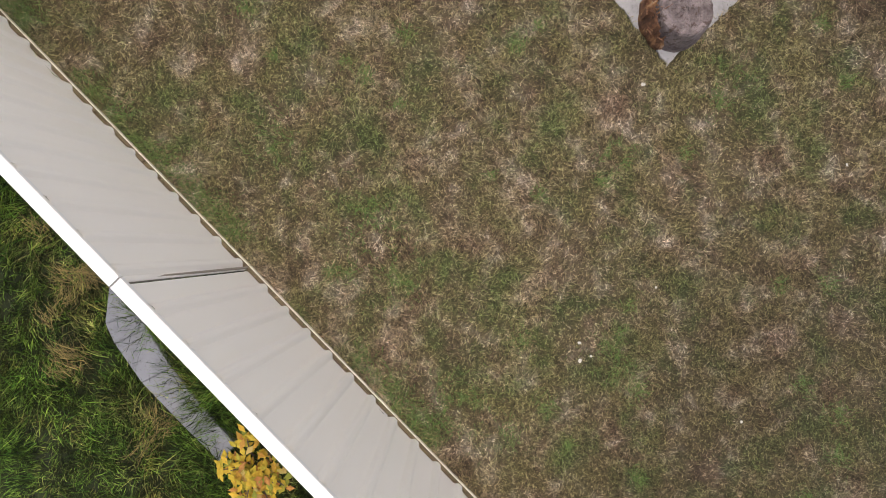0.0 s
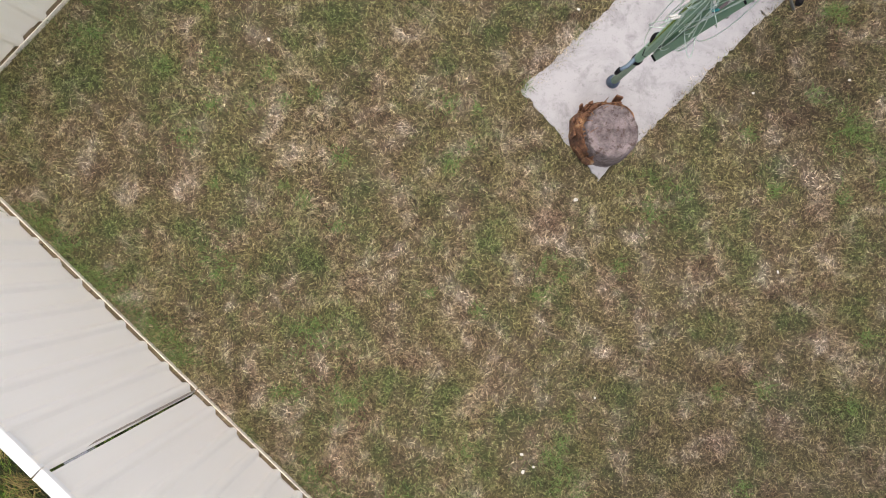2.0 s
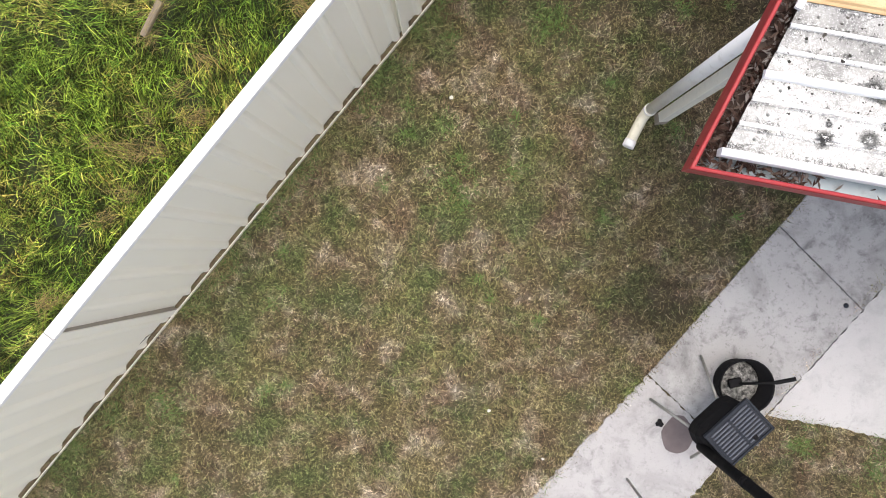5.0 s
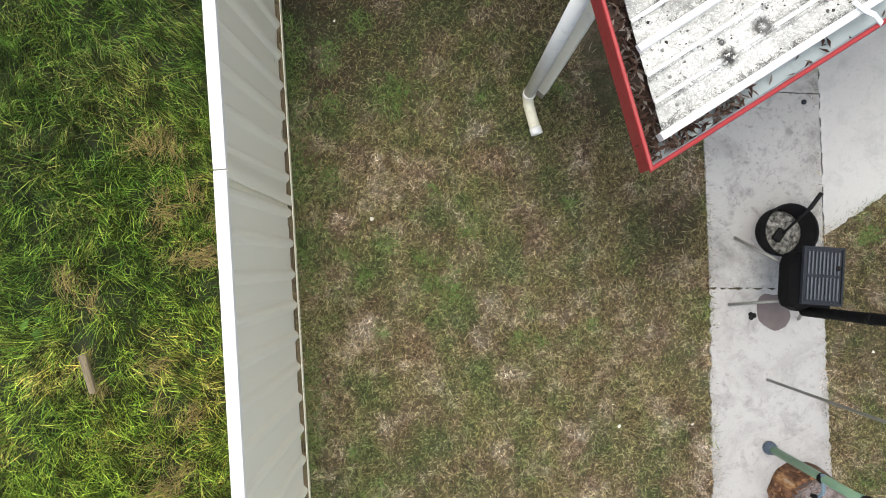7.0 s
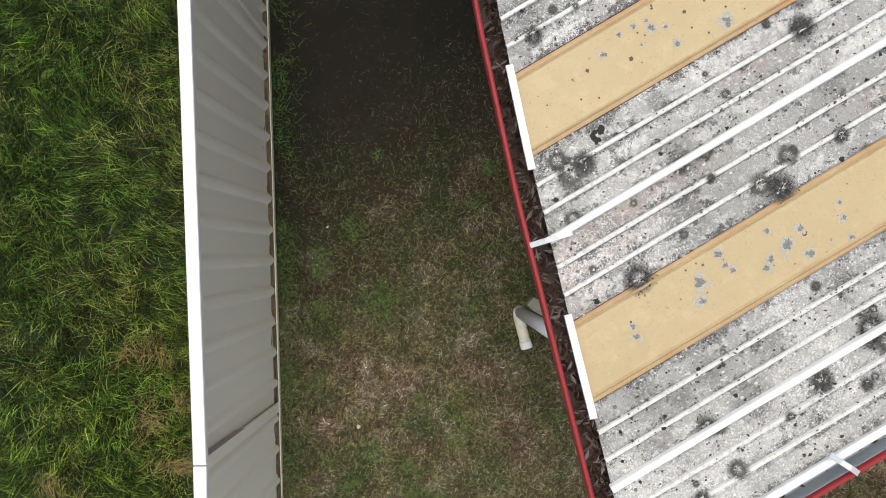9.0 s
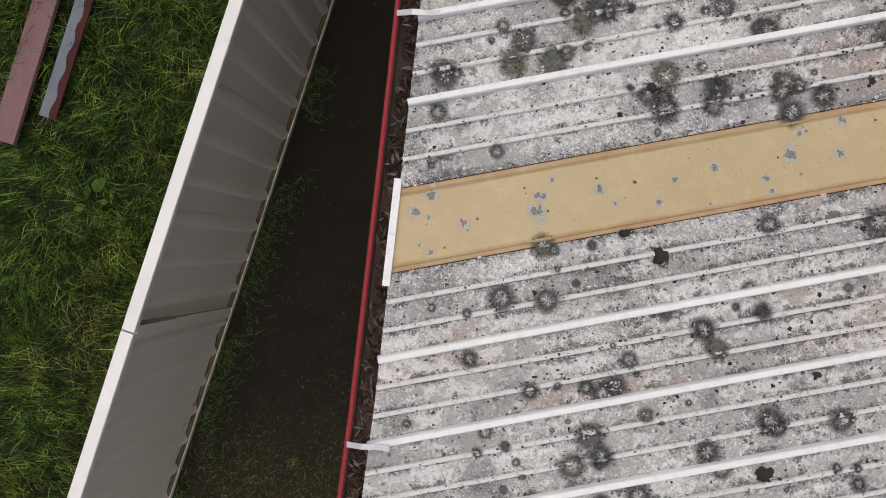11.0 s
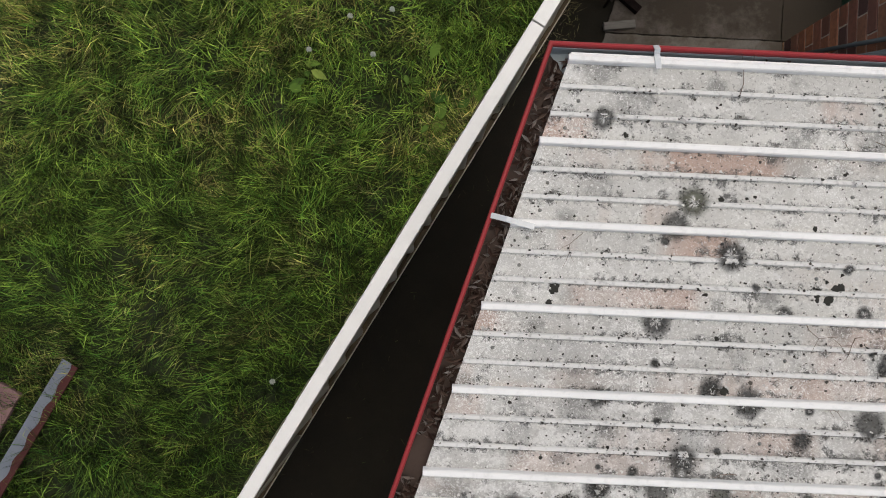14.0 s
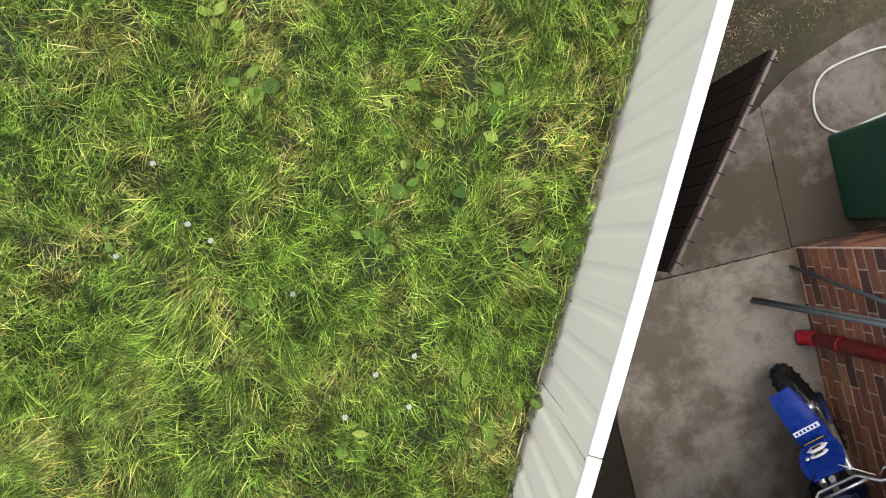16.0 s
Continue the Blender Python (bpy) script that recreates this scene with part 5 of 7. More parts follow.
# ---- folded rotary clothes hoist ----
def hoist():
    h = thing("clothes_hoist", "folded green rotary clothes hoist with tangled pale lines", "clothes hoist")
    fx, fy = 0.968, 2.238
    part("pole", tube([(fx, fy, -0.05), (fx + 0.01, fy - 0.03, 1.35)], 0.026, 14), M["green"], h)
    part("ground_socket", lathe([(0.030, 0.0), (0.046, 0.0), (0.044, 0.03), (0.036, 0.04), (0.036, 0.06), (0.027, 0.065)], 18, at=(fx, fy, 0.008)), M["cap_blue"], h, "dark grey socket in the concrete")
    part("crank_collar", lathe([(0.027, 0.0), (0.032, 0.004), (0.032, 0.036), (0.027, 0.04)], 16, at=(fx + 0.004, fy - 0.018, 0.62)), M["dark"], h)
    crank = part("crank_handle", tube([(fx + 0.012, fy + 0.015, 0.66), (fx - 0.045, fy - 0.075, 0.66), (fx - 0.080, fy - 0.100, 0.62)], [0.014, 0.013, 0.011], 10), M["bluegrey"], h, "blue grey winding handle")
    part("knob", tube([(fx - 0.078, fy - 0.098, 0.635), (fx - 0.083, fy - 0.104, 0.57)], [0.015, 0.013], 10), M["dark"], crank)
    tips = [(0.929, 2.128, 2.86), (1.048, 2.134, 2.87), (0.936, 2.063, 2.87), (1.112, 2.065, 2.875)]
    feet = [(0.955, 2.185, 1.02), (1.005, 2.20, 0.92), (0.950, 2.165, 0.95), (1.010, 2.165, 0.92)]
    bright = painted("sunlit_yellow_green_paint", (0.20, 0.29, 0.045), 0.4, (0.07, 0.1, 0.03), 0.2)
    for n, (t, f_) in enumerate(zip(tips, feet)):
        m, ln = frame_of(f_, t)
        arm = part("arm", box(0.028, 0.042, ln, (0, 0, 0), 0.004), bright if n == 0 else M["green"], h, "green folded hoist arm", at=m)
        part("end_cap", box(0.028, 0.039, 0.045, (0, 0, ln - 0.004), 0.006), M["white"], arm, "white plastic end cap")
        part("pivot", box(0.030, 0.042, 0.04, (0, 0, -0.01), 0.006), M["dark"], arm)
    part("hub", lathe([(0.028, 0.0), (0.040, 0.008), (0.043, 0.035), (0.036, 0.06), (0.027, 0.065)], 14, at=(fx + 0.008, fy - 0.026, 1.02)), M["dark"], h, "black arm hub")
    plate = [(-0.070, 0.020), (-0.020, 0.030), (0.010, 0.070), (0.035, 0.030), (0.075, 0.015), (0.040, -0.020), (0.030, -0.065), (-0.010, -0.030), (-0.050, -0.035)]
    part("spreader", prism(plate, -0.05, 0.05), M["dark"], h, "black folded spreader", at=Matrix.Translation((1.038, 2.162, 2.00)) @ Matrix.Rotation(0.5, 4, "X"))
    part("spreader", box(0.05, 0.06, 0.07, (0.965, 2.10, 2.25), 0.012), M["dark"], h)
    rr = random.Random(9)
    for n in range(56):
        a, b = rr.sample(range(4), 2)
        ta, tb = rr.uniform(0.02, 0.75), rr.uniform(0.25, 0.98)
        p = Vector(feet[a]).lerp(Vector(tips[a]), ta)
        q = Vector(feet[b]).lerp(Vector(tips[b]), tb)
        out = Vector((rr.uniform(-0.18, 0.14), rr.uniform(-0.15, 0.11), -rr.uniform(0.05, 0.42)))
        c1, c2 = p + out * rr.uniform(0.5, 1.1), q + out * rr.uniform(0.5, 1.1)
        pts = [((1 - t) ** 3) * p + 3 * t * (1 - t) ** 2 * c1 + 3 * t * t * (1 - t) * c2 + t ** 3 * q for t in [i / 12 for i in range(13)]]
        part("line_cord", tube(pts, 0.0021, 5), M["cord"], h)
    for n, (col, nm) in enumerate((((0.05, 0.45, 0.45), "turquoise"), ((0.62, 0.33, 0.33), "pink"), ((0.7, 0.68, 0.62), "white"), ((0.05, 0.42, 0.46), "teal"), ((0.68, 0.66, 0.6), "cream"), ((0.06, 0.10, 0.35), "blue"))):
        p = Vector(feet[n % 4]).lerp(Vector(tips[n % 4]), 0.22 + 0.07 * n) + Vector((rr.uniform(-0.05, 0.05), rr.uniform(-0.06, 0.02), 0))
        if n < 2:
            p = Vector(((0.888, 2.129, 2.16), (0.894, 2.108, 2.28))[n])
        m = Matrix.Translation(p) @ Euler((rr.uniform(0, 3), rr.uniform(0, 3), rr.uniform(0, 3))).to_matrix().to_4x4()
        part("clothes_peg", box(0.012, 0.010, 0.075, (0, 0, -0.035), 0.003, box(0.012, 0.010, 0.075, (0.0, 0.013, -0.035), 0.003, turn=Matrix.Rotation(0.09, 4, "X"))), painted(nm + "_peg_plastic", col, 0.4, amount=0.1), h, nm + " plastic clothes peg", at=m)


hoist()


# ---- camp stove with its flue ----
def stove():
    s = thing("camp_stove", "black steel camp stove with ribbed hotplate and tall flue", "stove")
    ang = radians(53.5)
    base = Matrix.Translation((1.640, 3.180, 0.0)) @ Matrix.Rotation(ang, 4, "Z")
    part("body", box(0.375, 0.265, 0.29, (-0.035, 0.014, 0.262), 0.085), M["black"], s, "rounded black firebox", at=base)
    hot = part("hotplate", box(0.345, 0.245, 0.018, (0.0, 0.0, 0.550), 0.006), M["iron"], s, "grey cast iron grill plate", at=base)
    for n in range(9):
        for u in (-1, 1):
            part("grill_bar", box(0.135, 0.0105, 0.012, (u * 0.076, -0.095 + n * 0.0222 + 0.006, 0.567), 0.003), M["grill"], hot)
    part("grill_rim", box(0.345, 0.012, 0.014, (0.0, -0.116, 0.567), 0.003, box(0.345, 0.012, 0.014, (0.0, 0.116, 0.567), 0.003, box(0.014, 0.235, 0.014, (0.166, 0.0, 0.567), 0.003, box(0.014, 0.235, 0.014, (-0.166, 0.0, 0.567), 0.003)))), M["iron"], hot)
    part("lifting_hole", lathe([(0.010, 0.0), (0.016, 0.0), (0.016, 0.016), (0.010, 0.016)], 12, at=(0.05, -0.085, 0.564)), M["black"], hot)
    for fx, fy, tx, ty in ((1.255, 3.186, 1.48, 3.09), (1.535, 3.540, 1.60, 3.30), (1.600, 2.850, 1.59, 2.99), (2.02, 3.02, 1.78, 3.13)):
        part("leg", tube([(fx, fy, 0.016), (tx, ty, 0.27)], 0.010, 10), M["steel"], s, "splayed grey steel leg")
    fl = [(1.478, 3.030, 0.46), (1.534, 3.000, 1.60), (1.256, 2.640, 1.945), (1.312, 2.582, 2.57)]
    part("flue", tube([fl[0], Vector(fl[0]).lerp(Vector(fl[1]), 0.5), Vector(fl[1]) - Vector((0, 0, 0.05)), (1.526, 2.988, 1.625), Vector(fl[1]).lerp(Vector(fl[2]), 0.1) + Vector((0, 0, 0.012))], 0.031, 18), M["black"], s, "black flue pipe")
    part("flue", tube([Vector(fl[1]).lerp(Vector(fl[2]), 0.09), Vector(fl[1]).lerp(Vector(fl[2]), 0.9), (1.255, 2.637, 1.965), (1.26, 2.634, 2.02)], 0.0315, 18), M["black"], s, "black slanting flue pipe")
    part("flue", tube([(1.258, 2.636, 1.99), fl[3]], 0.031, 18), M["black"], s, "black flue pipe")
    for p, q in (((1.507, 3.014, 1.05), (1.509, 3.013, 1.09)), ((1.275, 2.618, 2.15), (1.278, 2.615, 2.19))):
        part("flue_collar", tube([p, q], 0.0335, 18), M["black"], s)
    cap = part("spark_cap", lathe([(0.029, 0.0), (0.0325, 0.0), (0.0325, 0.03), (0.031, 0.038), (0.002, 0.042)], 20, at=(1.312, 2.582, 2.55)), M["cap_blue"], s, "perforated blue grey spark cap")
    hole = mesh_of(lathe([(0.0032, 0.0), (0.0032, 0.0014), (0.001, 0.0015)], 6), "cap_hole", M["dark"])
    for ring, cnt in ((0.008, 6), (0.016, 11), (0.024, 16)):
        for i in range(cnt):
            a = 6.283 * i / cnt
            piece("cap_hole", hole, Matrix.Translation((1.312 + ring * math.cos(a), 2.582 + ring * math.sin(a), 2.55 + 0.0425 - 0.0042 * (ring / 0.036))), cap)
    part("stay_rod", tube([(1.205, 2.622, 0.01), (1.212, 2.612, 1.955)], 0.009, 10), M["steel"], s, "grey steel rod propping the flue")
    part("hook_rod", tube([(1.44, 2.83, 1.73), (1.60, 2.75, 1.45), (1.752, 2.668, 1.22)], 0.004, 8), M["dark"], s, "thin black hook rod hung on the flue")
    part("hook_rod", tube([(1.33, 2.70, 1.84), (1.52, 2.68, 1.40), (1.70, 2.662, 0.99)], 0.004, 8), M["dark"], s)
    part("hook_bar", tube([(1.76, 2.668, 1.27), (1.69, 2.66, 0.94)], 0.007, 8), M["dark"], s)
    part("hook_grip", box(0.03, 0.05, 0.05, (1.69, 2.66, 0.90), 0.008), M["dark"], s)
    part("rod_clamp", tube([(1.212, 2.614, 1.95), (1.235, 2.628, 1.955)], 0.006, 8), M["steel"], s)


stove()

tub = thing("ash_tub", "round black steel tub with ash and a brush handle", "tub", pose(1.803, 3.412, 0.012))
part("shell", lathe([(0.150, 0.0), (0.158, 0.004), (0.176, 0.17), (0.181, 0.176), (0.174, 0.178), (0.166, 0.172), (0.150, 0.015), (0.002, 0.012)], 28), M["black"], tub)
k = Mat("pale_wood_ash", 0.95)
k.bump(k.noise(60, 6, 0.7), 0.8, 0.01)
ashm = k.done(k.ramp(k.noise(28, 6, 0.7), [(0.4, (0.03, 0.03, 0.03)), (0.55, (0.2, 0.2, 0.19)), (0.7, (0.5, 0.49, 0.47))]))
part("ash", lathe([(0.15, 0.014), (0.14, 0.04), (0.08, 0.06), (0.02, 0.05)], 18, at=(-0.01, 0.0, 0.0)), ashm, tub, "grey white ash")
part("brush_handle", tube([(-0.02, 0.0, 0.10), (0.12, 0.048, 0.175), (0.17, 0.066, 0.205), (0.27, 0.115, 0.235)], [0.009, 0.009, 0.014, 0.014], 10), M["dark"], tub, "black brush handle")
part("brush_head", box(0.09, 0.06, 0.03, (-0.04, 0.0, 0.065), 0.01, turn=Matrix.Rotation(0.4, 4, "Z")), M["dark"], tub)
part("side_handle", tube([(0.178, -0.03, 0.13), (0.20, -0.028, 0.14), (0.20, 0.01, 0.14), (0.178, 0.012, 0.13)], 0.004, 8), M["steel"], tub)

pts = []
for i in range(26):
    a = 6.283 * i / 26
    rad = 0.118 * (1 + 0.16 * noise.noise((math.cos(a) * 1.5, math.sin(a) * 1.5, 2.2)) + 0.03 * noise.noise((i, 0, 0)))
    pts.append((1.487 + rad * math.cos(a) * 0.92, 2.985 + rad * math.sin(a) * 1.06))
k = Mat("grey_brown_ember_mat", 0.8)
tagged(part("ember_mat", prism(pts, 0.0122, 0.0165), k.done(k.mix(k.noise(14, 6, 0.6), (0.075, 0.060, 0.060), (0.15, 0.122, 0.122)))), "round grey brown ember mat lying on the path", "mat")

rr = random.Random(2)
for n in range(3):
    bm = bmesh.new()
    bmesh.ops.create_icosphere(bm, subdivisions=2, radius=0.016)
    for v in bm.verts:
        v.co *= 1 + 0.5 * noise.noise(v.co * 60 + Vector((n * 3, 0, 0)))
        v.co.z *= 0.6
    tagged(part("charcoal_lump", bm, M["dark"], at=pose(1.335 + 0.012 * n, 3.03 + 0.022 * (n % 2), 0.02)), "small burnt charcoal lump on the path", "charcoal", group="charcoal on the path")
tagged(part("bolt_cap", lathe([(0.017, 0.0), (0.017, 0.01), (0.009, 0.014), (0.004, 0.014)], 12), M["iron"], at=pose(2.425, 4.055, 0.010)), "round rusty bolt cap set in the path", "bolt")

# ---- brick end of the house: pipe, poles, bin, gate, bike ----
brick_faces()
rp = thing("red_downpipe", "dark red round downpipe against the brick wall", "downpipe")
part("pipe", smooth(tube([(4.487, 11.835, 0.30), (4.492, 11.84, 2.30)], 0.044, 18)), M["redfade"], rp)
part("shoe", smooth(tube([(4.487, 11.835, 0.38), (4.482, 11.835, 0.30), (4.462, 11.838, 0.262), (4.436, 11.84, 0.245), (4.428, 11.841, 0.240)], [0.046, 0.046, 0.046, 0.045, 0.036], 18)), M["redfade"], rp)
for z in (0.62, 1.45):
    part("bracket", lathe([(0.045, 0.0), (0.049, 0.0), (0.049, 0.022), (0.045, 0.022)], 18, at=(4.489, 11.837, z)), M["redfade"], rp)
for a, b, rad in (((4.212, 12.13, 0.222), (4.530, 11.985, 1.42), 0.0135), ((4.500, 12.285, 0.222), (4.522, 12.02, 1.60), 0.012), ((4.222, 12.148, 0.222), (4.528, 12.012, 1.36), 0.0075)):
    tagged(part("leaning_pole", tube([a, Vector(a).lerp(Vector(b), 0.5), b], rad, 12), painted("blue_grey_pole_paint", (0.095, 0.115, 0.125), 0.5, (0.05, 0.045, 0.04), 0.6, 0.2)), "grey steel pole leaning on the brick wall", "pole", group="poles by the wall")

wb = thing("wheelie_bin", "dark green plastic wheelie bin against the house end", "bin", pose(5.16, 12.755, 0.212))
bm = bmesh.new()
lo = [(-0.26, -0.27), (0.26, -0.27), (0.26, 0.27), (-0.26, 0.27)]
hi = [(-0.335, -0.30), (0.335, -0.30), (0.335, 0.30), (-0.335, 0.30)]
a = [bm.verts.new((x, y, 0.02)) for x, y in lo]
b = [bm.verts.new((x, y, 0.96)) for x, y in hi]
bm.faces.new(a[::-1])
bm.faces.new(b)
for i in range(4):
    bm.faces.new((a[i], a[(i + 1) % 4], b[(i + 1) % 4], b[i]))
bmesh.ops.bevel(bm, geom=list(bm.edges), offset=0.03, segments=3, affect="EDGES", profile=0.5)
part("body", bm, M["bin"], wb)
part("lid", box(0.74, 0.61, 0.055, (0.01, 0, 0.965), 0.022), M["bin"], wb, "dark green hinged lid")
for u in (-1, 1):
    w = part("wheel", tube([(0.30, u * 0.215, 0.10), (0.30, u * 0.26, 0.10)], 0.10, 20), M["dark"], wb)
    part("hub", tube([(0.30, u * 0.261, 0.10), (0.30, u * 0.266, 0.10)], 0.035, 12), M["steel"], w)
part("lid_handle", tube([(-0.31, -0.12, 1.02), (-0.345, -0.12, 1.035), (-0.345, 0.12, 1.035), (-0.31, 0.12, 1.02)], 0.011, 8), M["bin"], wb)

hose_pts = [(6.1, 13.28), (5.75, 13.42), (5.40, 13.475), (5.164, 13.46), (4.976, 13.417), (4.885, 13.33), (4.852, 13.215), (4.872, 13.11), (4.93, 13.05), (5.01, 13.025), (5.2, 13.06), (5.6, 13.12)]
fine = []
for i in range(len(hose_pts) - 1):
    p0, p1, p2, p3 = [Vector(hose_pts[min(max(j, 0), len(hose_pts) - 1)]) for j in (i - 1, i, i + 1, i + 2)]
    for t in (0.0, 0.25, 0.5, 0.75):
        q = 0.5 * ((2 * p1) + (p2 - p0) * t + (2 * p0 - 5 * p1 + 4 * p2 - p3) * t * t + (3 * p1 - p0 - 3 * p2 + p3) * t ** 3)
        fine.append((q.x, q.y, yard_z(q.x, q.y) + 0.026))
tagged(part("garden_hose", tube(fine, 0.0075, 10), painted("pale_grey_hose", (0.36, 0.38, 0.37), 0.45, amount=0.45)), "pale grey garden hose looped on the concrete", "hose")

gate = thing("timber_gate", "dark brown timber gate panel standing by the fence", "gate")
ga, gb = Vector((3.411, 12.548)), Vector((4.134, 13.455))
gd = (gb - ga).normalized()
gang = math.atan2(gd.y, gd.x)
M["gate_wood"] = timber("dark_wet_brown_timber", (0.006, 0.004, 0.0035), (0.016, 0.010, 0.009), (9, 9, 0.6))
M["oldwood2"] = timber("grey_weathered_timber", (0.12, 0.115, 0.105), (0.22, 0.21, 0.195), (1, 12, 12))
M["gate_rail"] = timber("pale_pinkish_timber", (0.045, 0.036, 0.032), (0.17, 0.140, 0.128), (1, 12, 12))
M["gate_wood"].node_tree.nodes["Principled BSDF"].inputs["Specular IOR Level"].default_value = 0.1
glen = (gb - ga).length
plank = mesh_of(box(glen / 10 - 0.006, 0.016, 1.08, (0, 0, 0), 0.002), "plank", M["gate_wood"])
for n in range(10):
    p = ga + gd * (n + 0.5) * glen / 10
    piece("plank", plank, Matrix.Translation((p.x, p.y, 0.225)) @ Matrix.Rotation(gang, 4, "Z") @ Matrix.Translation((0, 0.012, 0)), gate)
mid = (ga + gb) / 2
for z in (0.40, 0.85, 1.305):
    part("rail", box(glen, 0.016, 0.05, (0, -0.006, 0), 0.003), M["gate_rail"], gate, "pale pinkish timber rail", at=Matrix.Translation((mid.x, mid.y, z - 0.03)) @ Matrix.Rotation(gang, 4, "Z"))
nail = mesh_of(tube([(0, -0.034, 0), (0, 0.01, 0)], 0.0030, 6), "nail", M["dark"])
for n in range(10):
    p = ga + gd * (n + 0.5) * glen / 10
    piece("nail", nail, Matrix.Translation((p.x, p.y, 1.332)) @ Matrix.Rotation(gang, 4, "Z"), gate)
for p in (ga + gd * 0.12, gb - gd * 0.12):
    part("foot", box(0.05, 0.26, 0.05, (0, -0.04, 0), 0.004), M["gate_wood"], gate, at=Matrix.Translation((p.x, p.y, yard_z(p.x, p.y) + 0.004)) @ Matrix.Rotation(gang, 4, "Z"))
tagged(part("timber_offcut", box(0.20, 0.05, 0.035, (0, 0, 0), 0.004), M["oldwood2"], at=pose(3.50, 12.44, 0.24, 0, 0, 8)), "short grey timber offcut on the concrete", "timber")


def motorbike():
    ground = yard_z(4.3, 11.4) + 0.021
    b = thing("dirt_bike", "blue dirt bike leaning by the brick wall", "motorbike", Matrix.Translation((4.475, 11.485, ground)) @ Matrix.Rotation(radians(5), 4, "Z") @ Matrix.Rotation(radians(-28), 4, "Y") @ Matrix.Scale(0.86, 4))
    blue = painted("glossy_blue_plastic", (0.012, 0.055, 0.42), 0.28, (0.01, 0.02, 0.08), 0.15)
    navy = painted("dark_blue_plastic", (0.012, 0.02, 0.07), 0.35, amount=0.2)
    chrome = painted("scratched_bare_metal", (0.62, 0.62, 0.62), 0.3, amount=0.2, metallic=0.9)
    sticker = painted("white_sticker", (0.75, 0.77, 0.80), 0.4, amount=0.05)

    def wheel(y, rad, wid, turn):
        w = part("wheel", smooth(tube([(math.cos(6.283 * i / 28) * 0, y + (rad - 0.045) * math.cos(6.283 * i / 28), rad + (rad - 0.045) * math.sin(6.283 * i / 28)) for i in range(29)], wid / 2, 10)), M["dark"], b, "knobbly black tyre")
        knob = mesh_of(box(wid * 0.30, 0.020, 0.014, bevel=0.003), "tread_block", M["dark"])
        for i in range(40):
            a = 6.283 * i / 40
            for u in (-1, 0, 1):
                if (i + u) % 2:
                    continue
                t = u * 0.75
                p = Vector((math.sin(t) * wid / 2, 0, 0)) + Vector((0, math.cos(a), math.sin(a))) * (rad - 0.045 + math.cos(t) * wid / 2 - 0.004)
                m = Matrix.Translation((p.x, y + p.y, rad + p.z)) @ Matrix.Rotation(a - math.pi / 2, 4, "X") @ Matrix.Rotation(t, 4, "Y")
                ob = piece("tread_block", knob, m, w)
        part("rim", smooth(tube([(0, y + (rad - 0.085) * math.cos(6.283 * i / 28), rad + (rad - 0.085) * math.sin(6.283 * i / 28)) for i in range(29)], 0.014, 8)), chrome, w)
        part("hub", tube([(-0.06, y, rad), (0.06, y, rad)], 0.035, 14), chrome, w)
        for i in range(16):
            a = 6.283 * i / 16
            part("spoke", tube([(0.03 * (-1) ** i, y + 0.03 * math.cos(a), rad + 0.03 * math.sin(a)), (0, y + (rad - 0.09) * math.cos(a + 0.2), rad + (rad - 0.09) * math.sin(a + 0.2))], 0.0018, 4), chrome, w)
        return w

    wheel(0.0, 0.335, 0.112, 0)
    rear_wheel = wheel(-1.42, 0.32, 0.11, 0)
    for u in (-1, 1):
        part("fork_leg", tube([(u * 0.085, 0.0, 0.335), (u * 0.088, -0.12, 0.62), (u * 0.09, -0.25, 0.95)], [0.026, 0.026, 0.022], 12), chrome, b)
        part("fork_guard", tube([(u * 0.11, 0.035, 0.30), (u * 0.113, -0.06, 0.58)], [0.026, 0.02], 8), navy, b)

    def shell(rows, name, mat_, label, thick=0.004):
        bm = bmesh.new()
        g = [[bm.verts.new(p) for p in row] for row in rows]
        for ra, rb in zip(g, g[1:]):
            for i in range(len(ra) - 1):
                bm.faces.new((ra[i], ra[i + 1], rb[i + 1], rb[i])).smooth = True
        bmesh.ops.solidify(bm, geom=list(bm.faces), thickness=thick)
        return part(name, bm, mat_, b, label)

    def arch(y, z, w, drop):
        return [(-w, y, z - drop), (-w * 0.7, y, z - drop * 0.25), (0, y, z), (w * 0.7, y, z - drop * 0.25), (w, y, z - drop)]

    shell([arch(0.30, 0.725, 0.072, 0.004), arch(0.22, 0.745, 0.090, 0.012), arch(0.10, 0.765, 0.100, 0.022), arch(-0.02, 0.775, 0.104, 0.03), arch(-0.14, 0.775, 0.095, 0.03), arch(-0.30, 0.76, 0.07, 0.02)], "front_fender", blue, "glossy blue front fender")
    pl = shell([arch(-0.055, 0.80, 0.100, 0.0), arch(-0.075, 0.86, 0.130, 0.004), arch(-0.105, 0.94, 0.142, 0.006), arch(-0.135, 1.01, 0.132, 0.006), arch(-0.165, 1.07, 0.098, 0.004)], "front_plate", blue, "blue front plate with pale stickers")
    part("sticker", box(0.175, 0.032, 0.003, (0, 0, 0), 0.001), sticker, b, "pale lettered sticker", at=Matrix.Translation((0, 0.03, 0.776)))
    part("sticker", box(0.130, 0.024, 0.003, (0, 0, 0), 0.001), painted("yellow_sticker", (0.62, 0.42, 0.03), 0.4, amount=0.05), b, "yellow sticker", at=Matrix.Translation((0, -0.040, 0.806)) @ Matrix.Rotation(radians(55), 4, "X"))
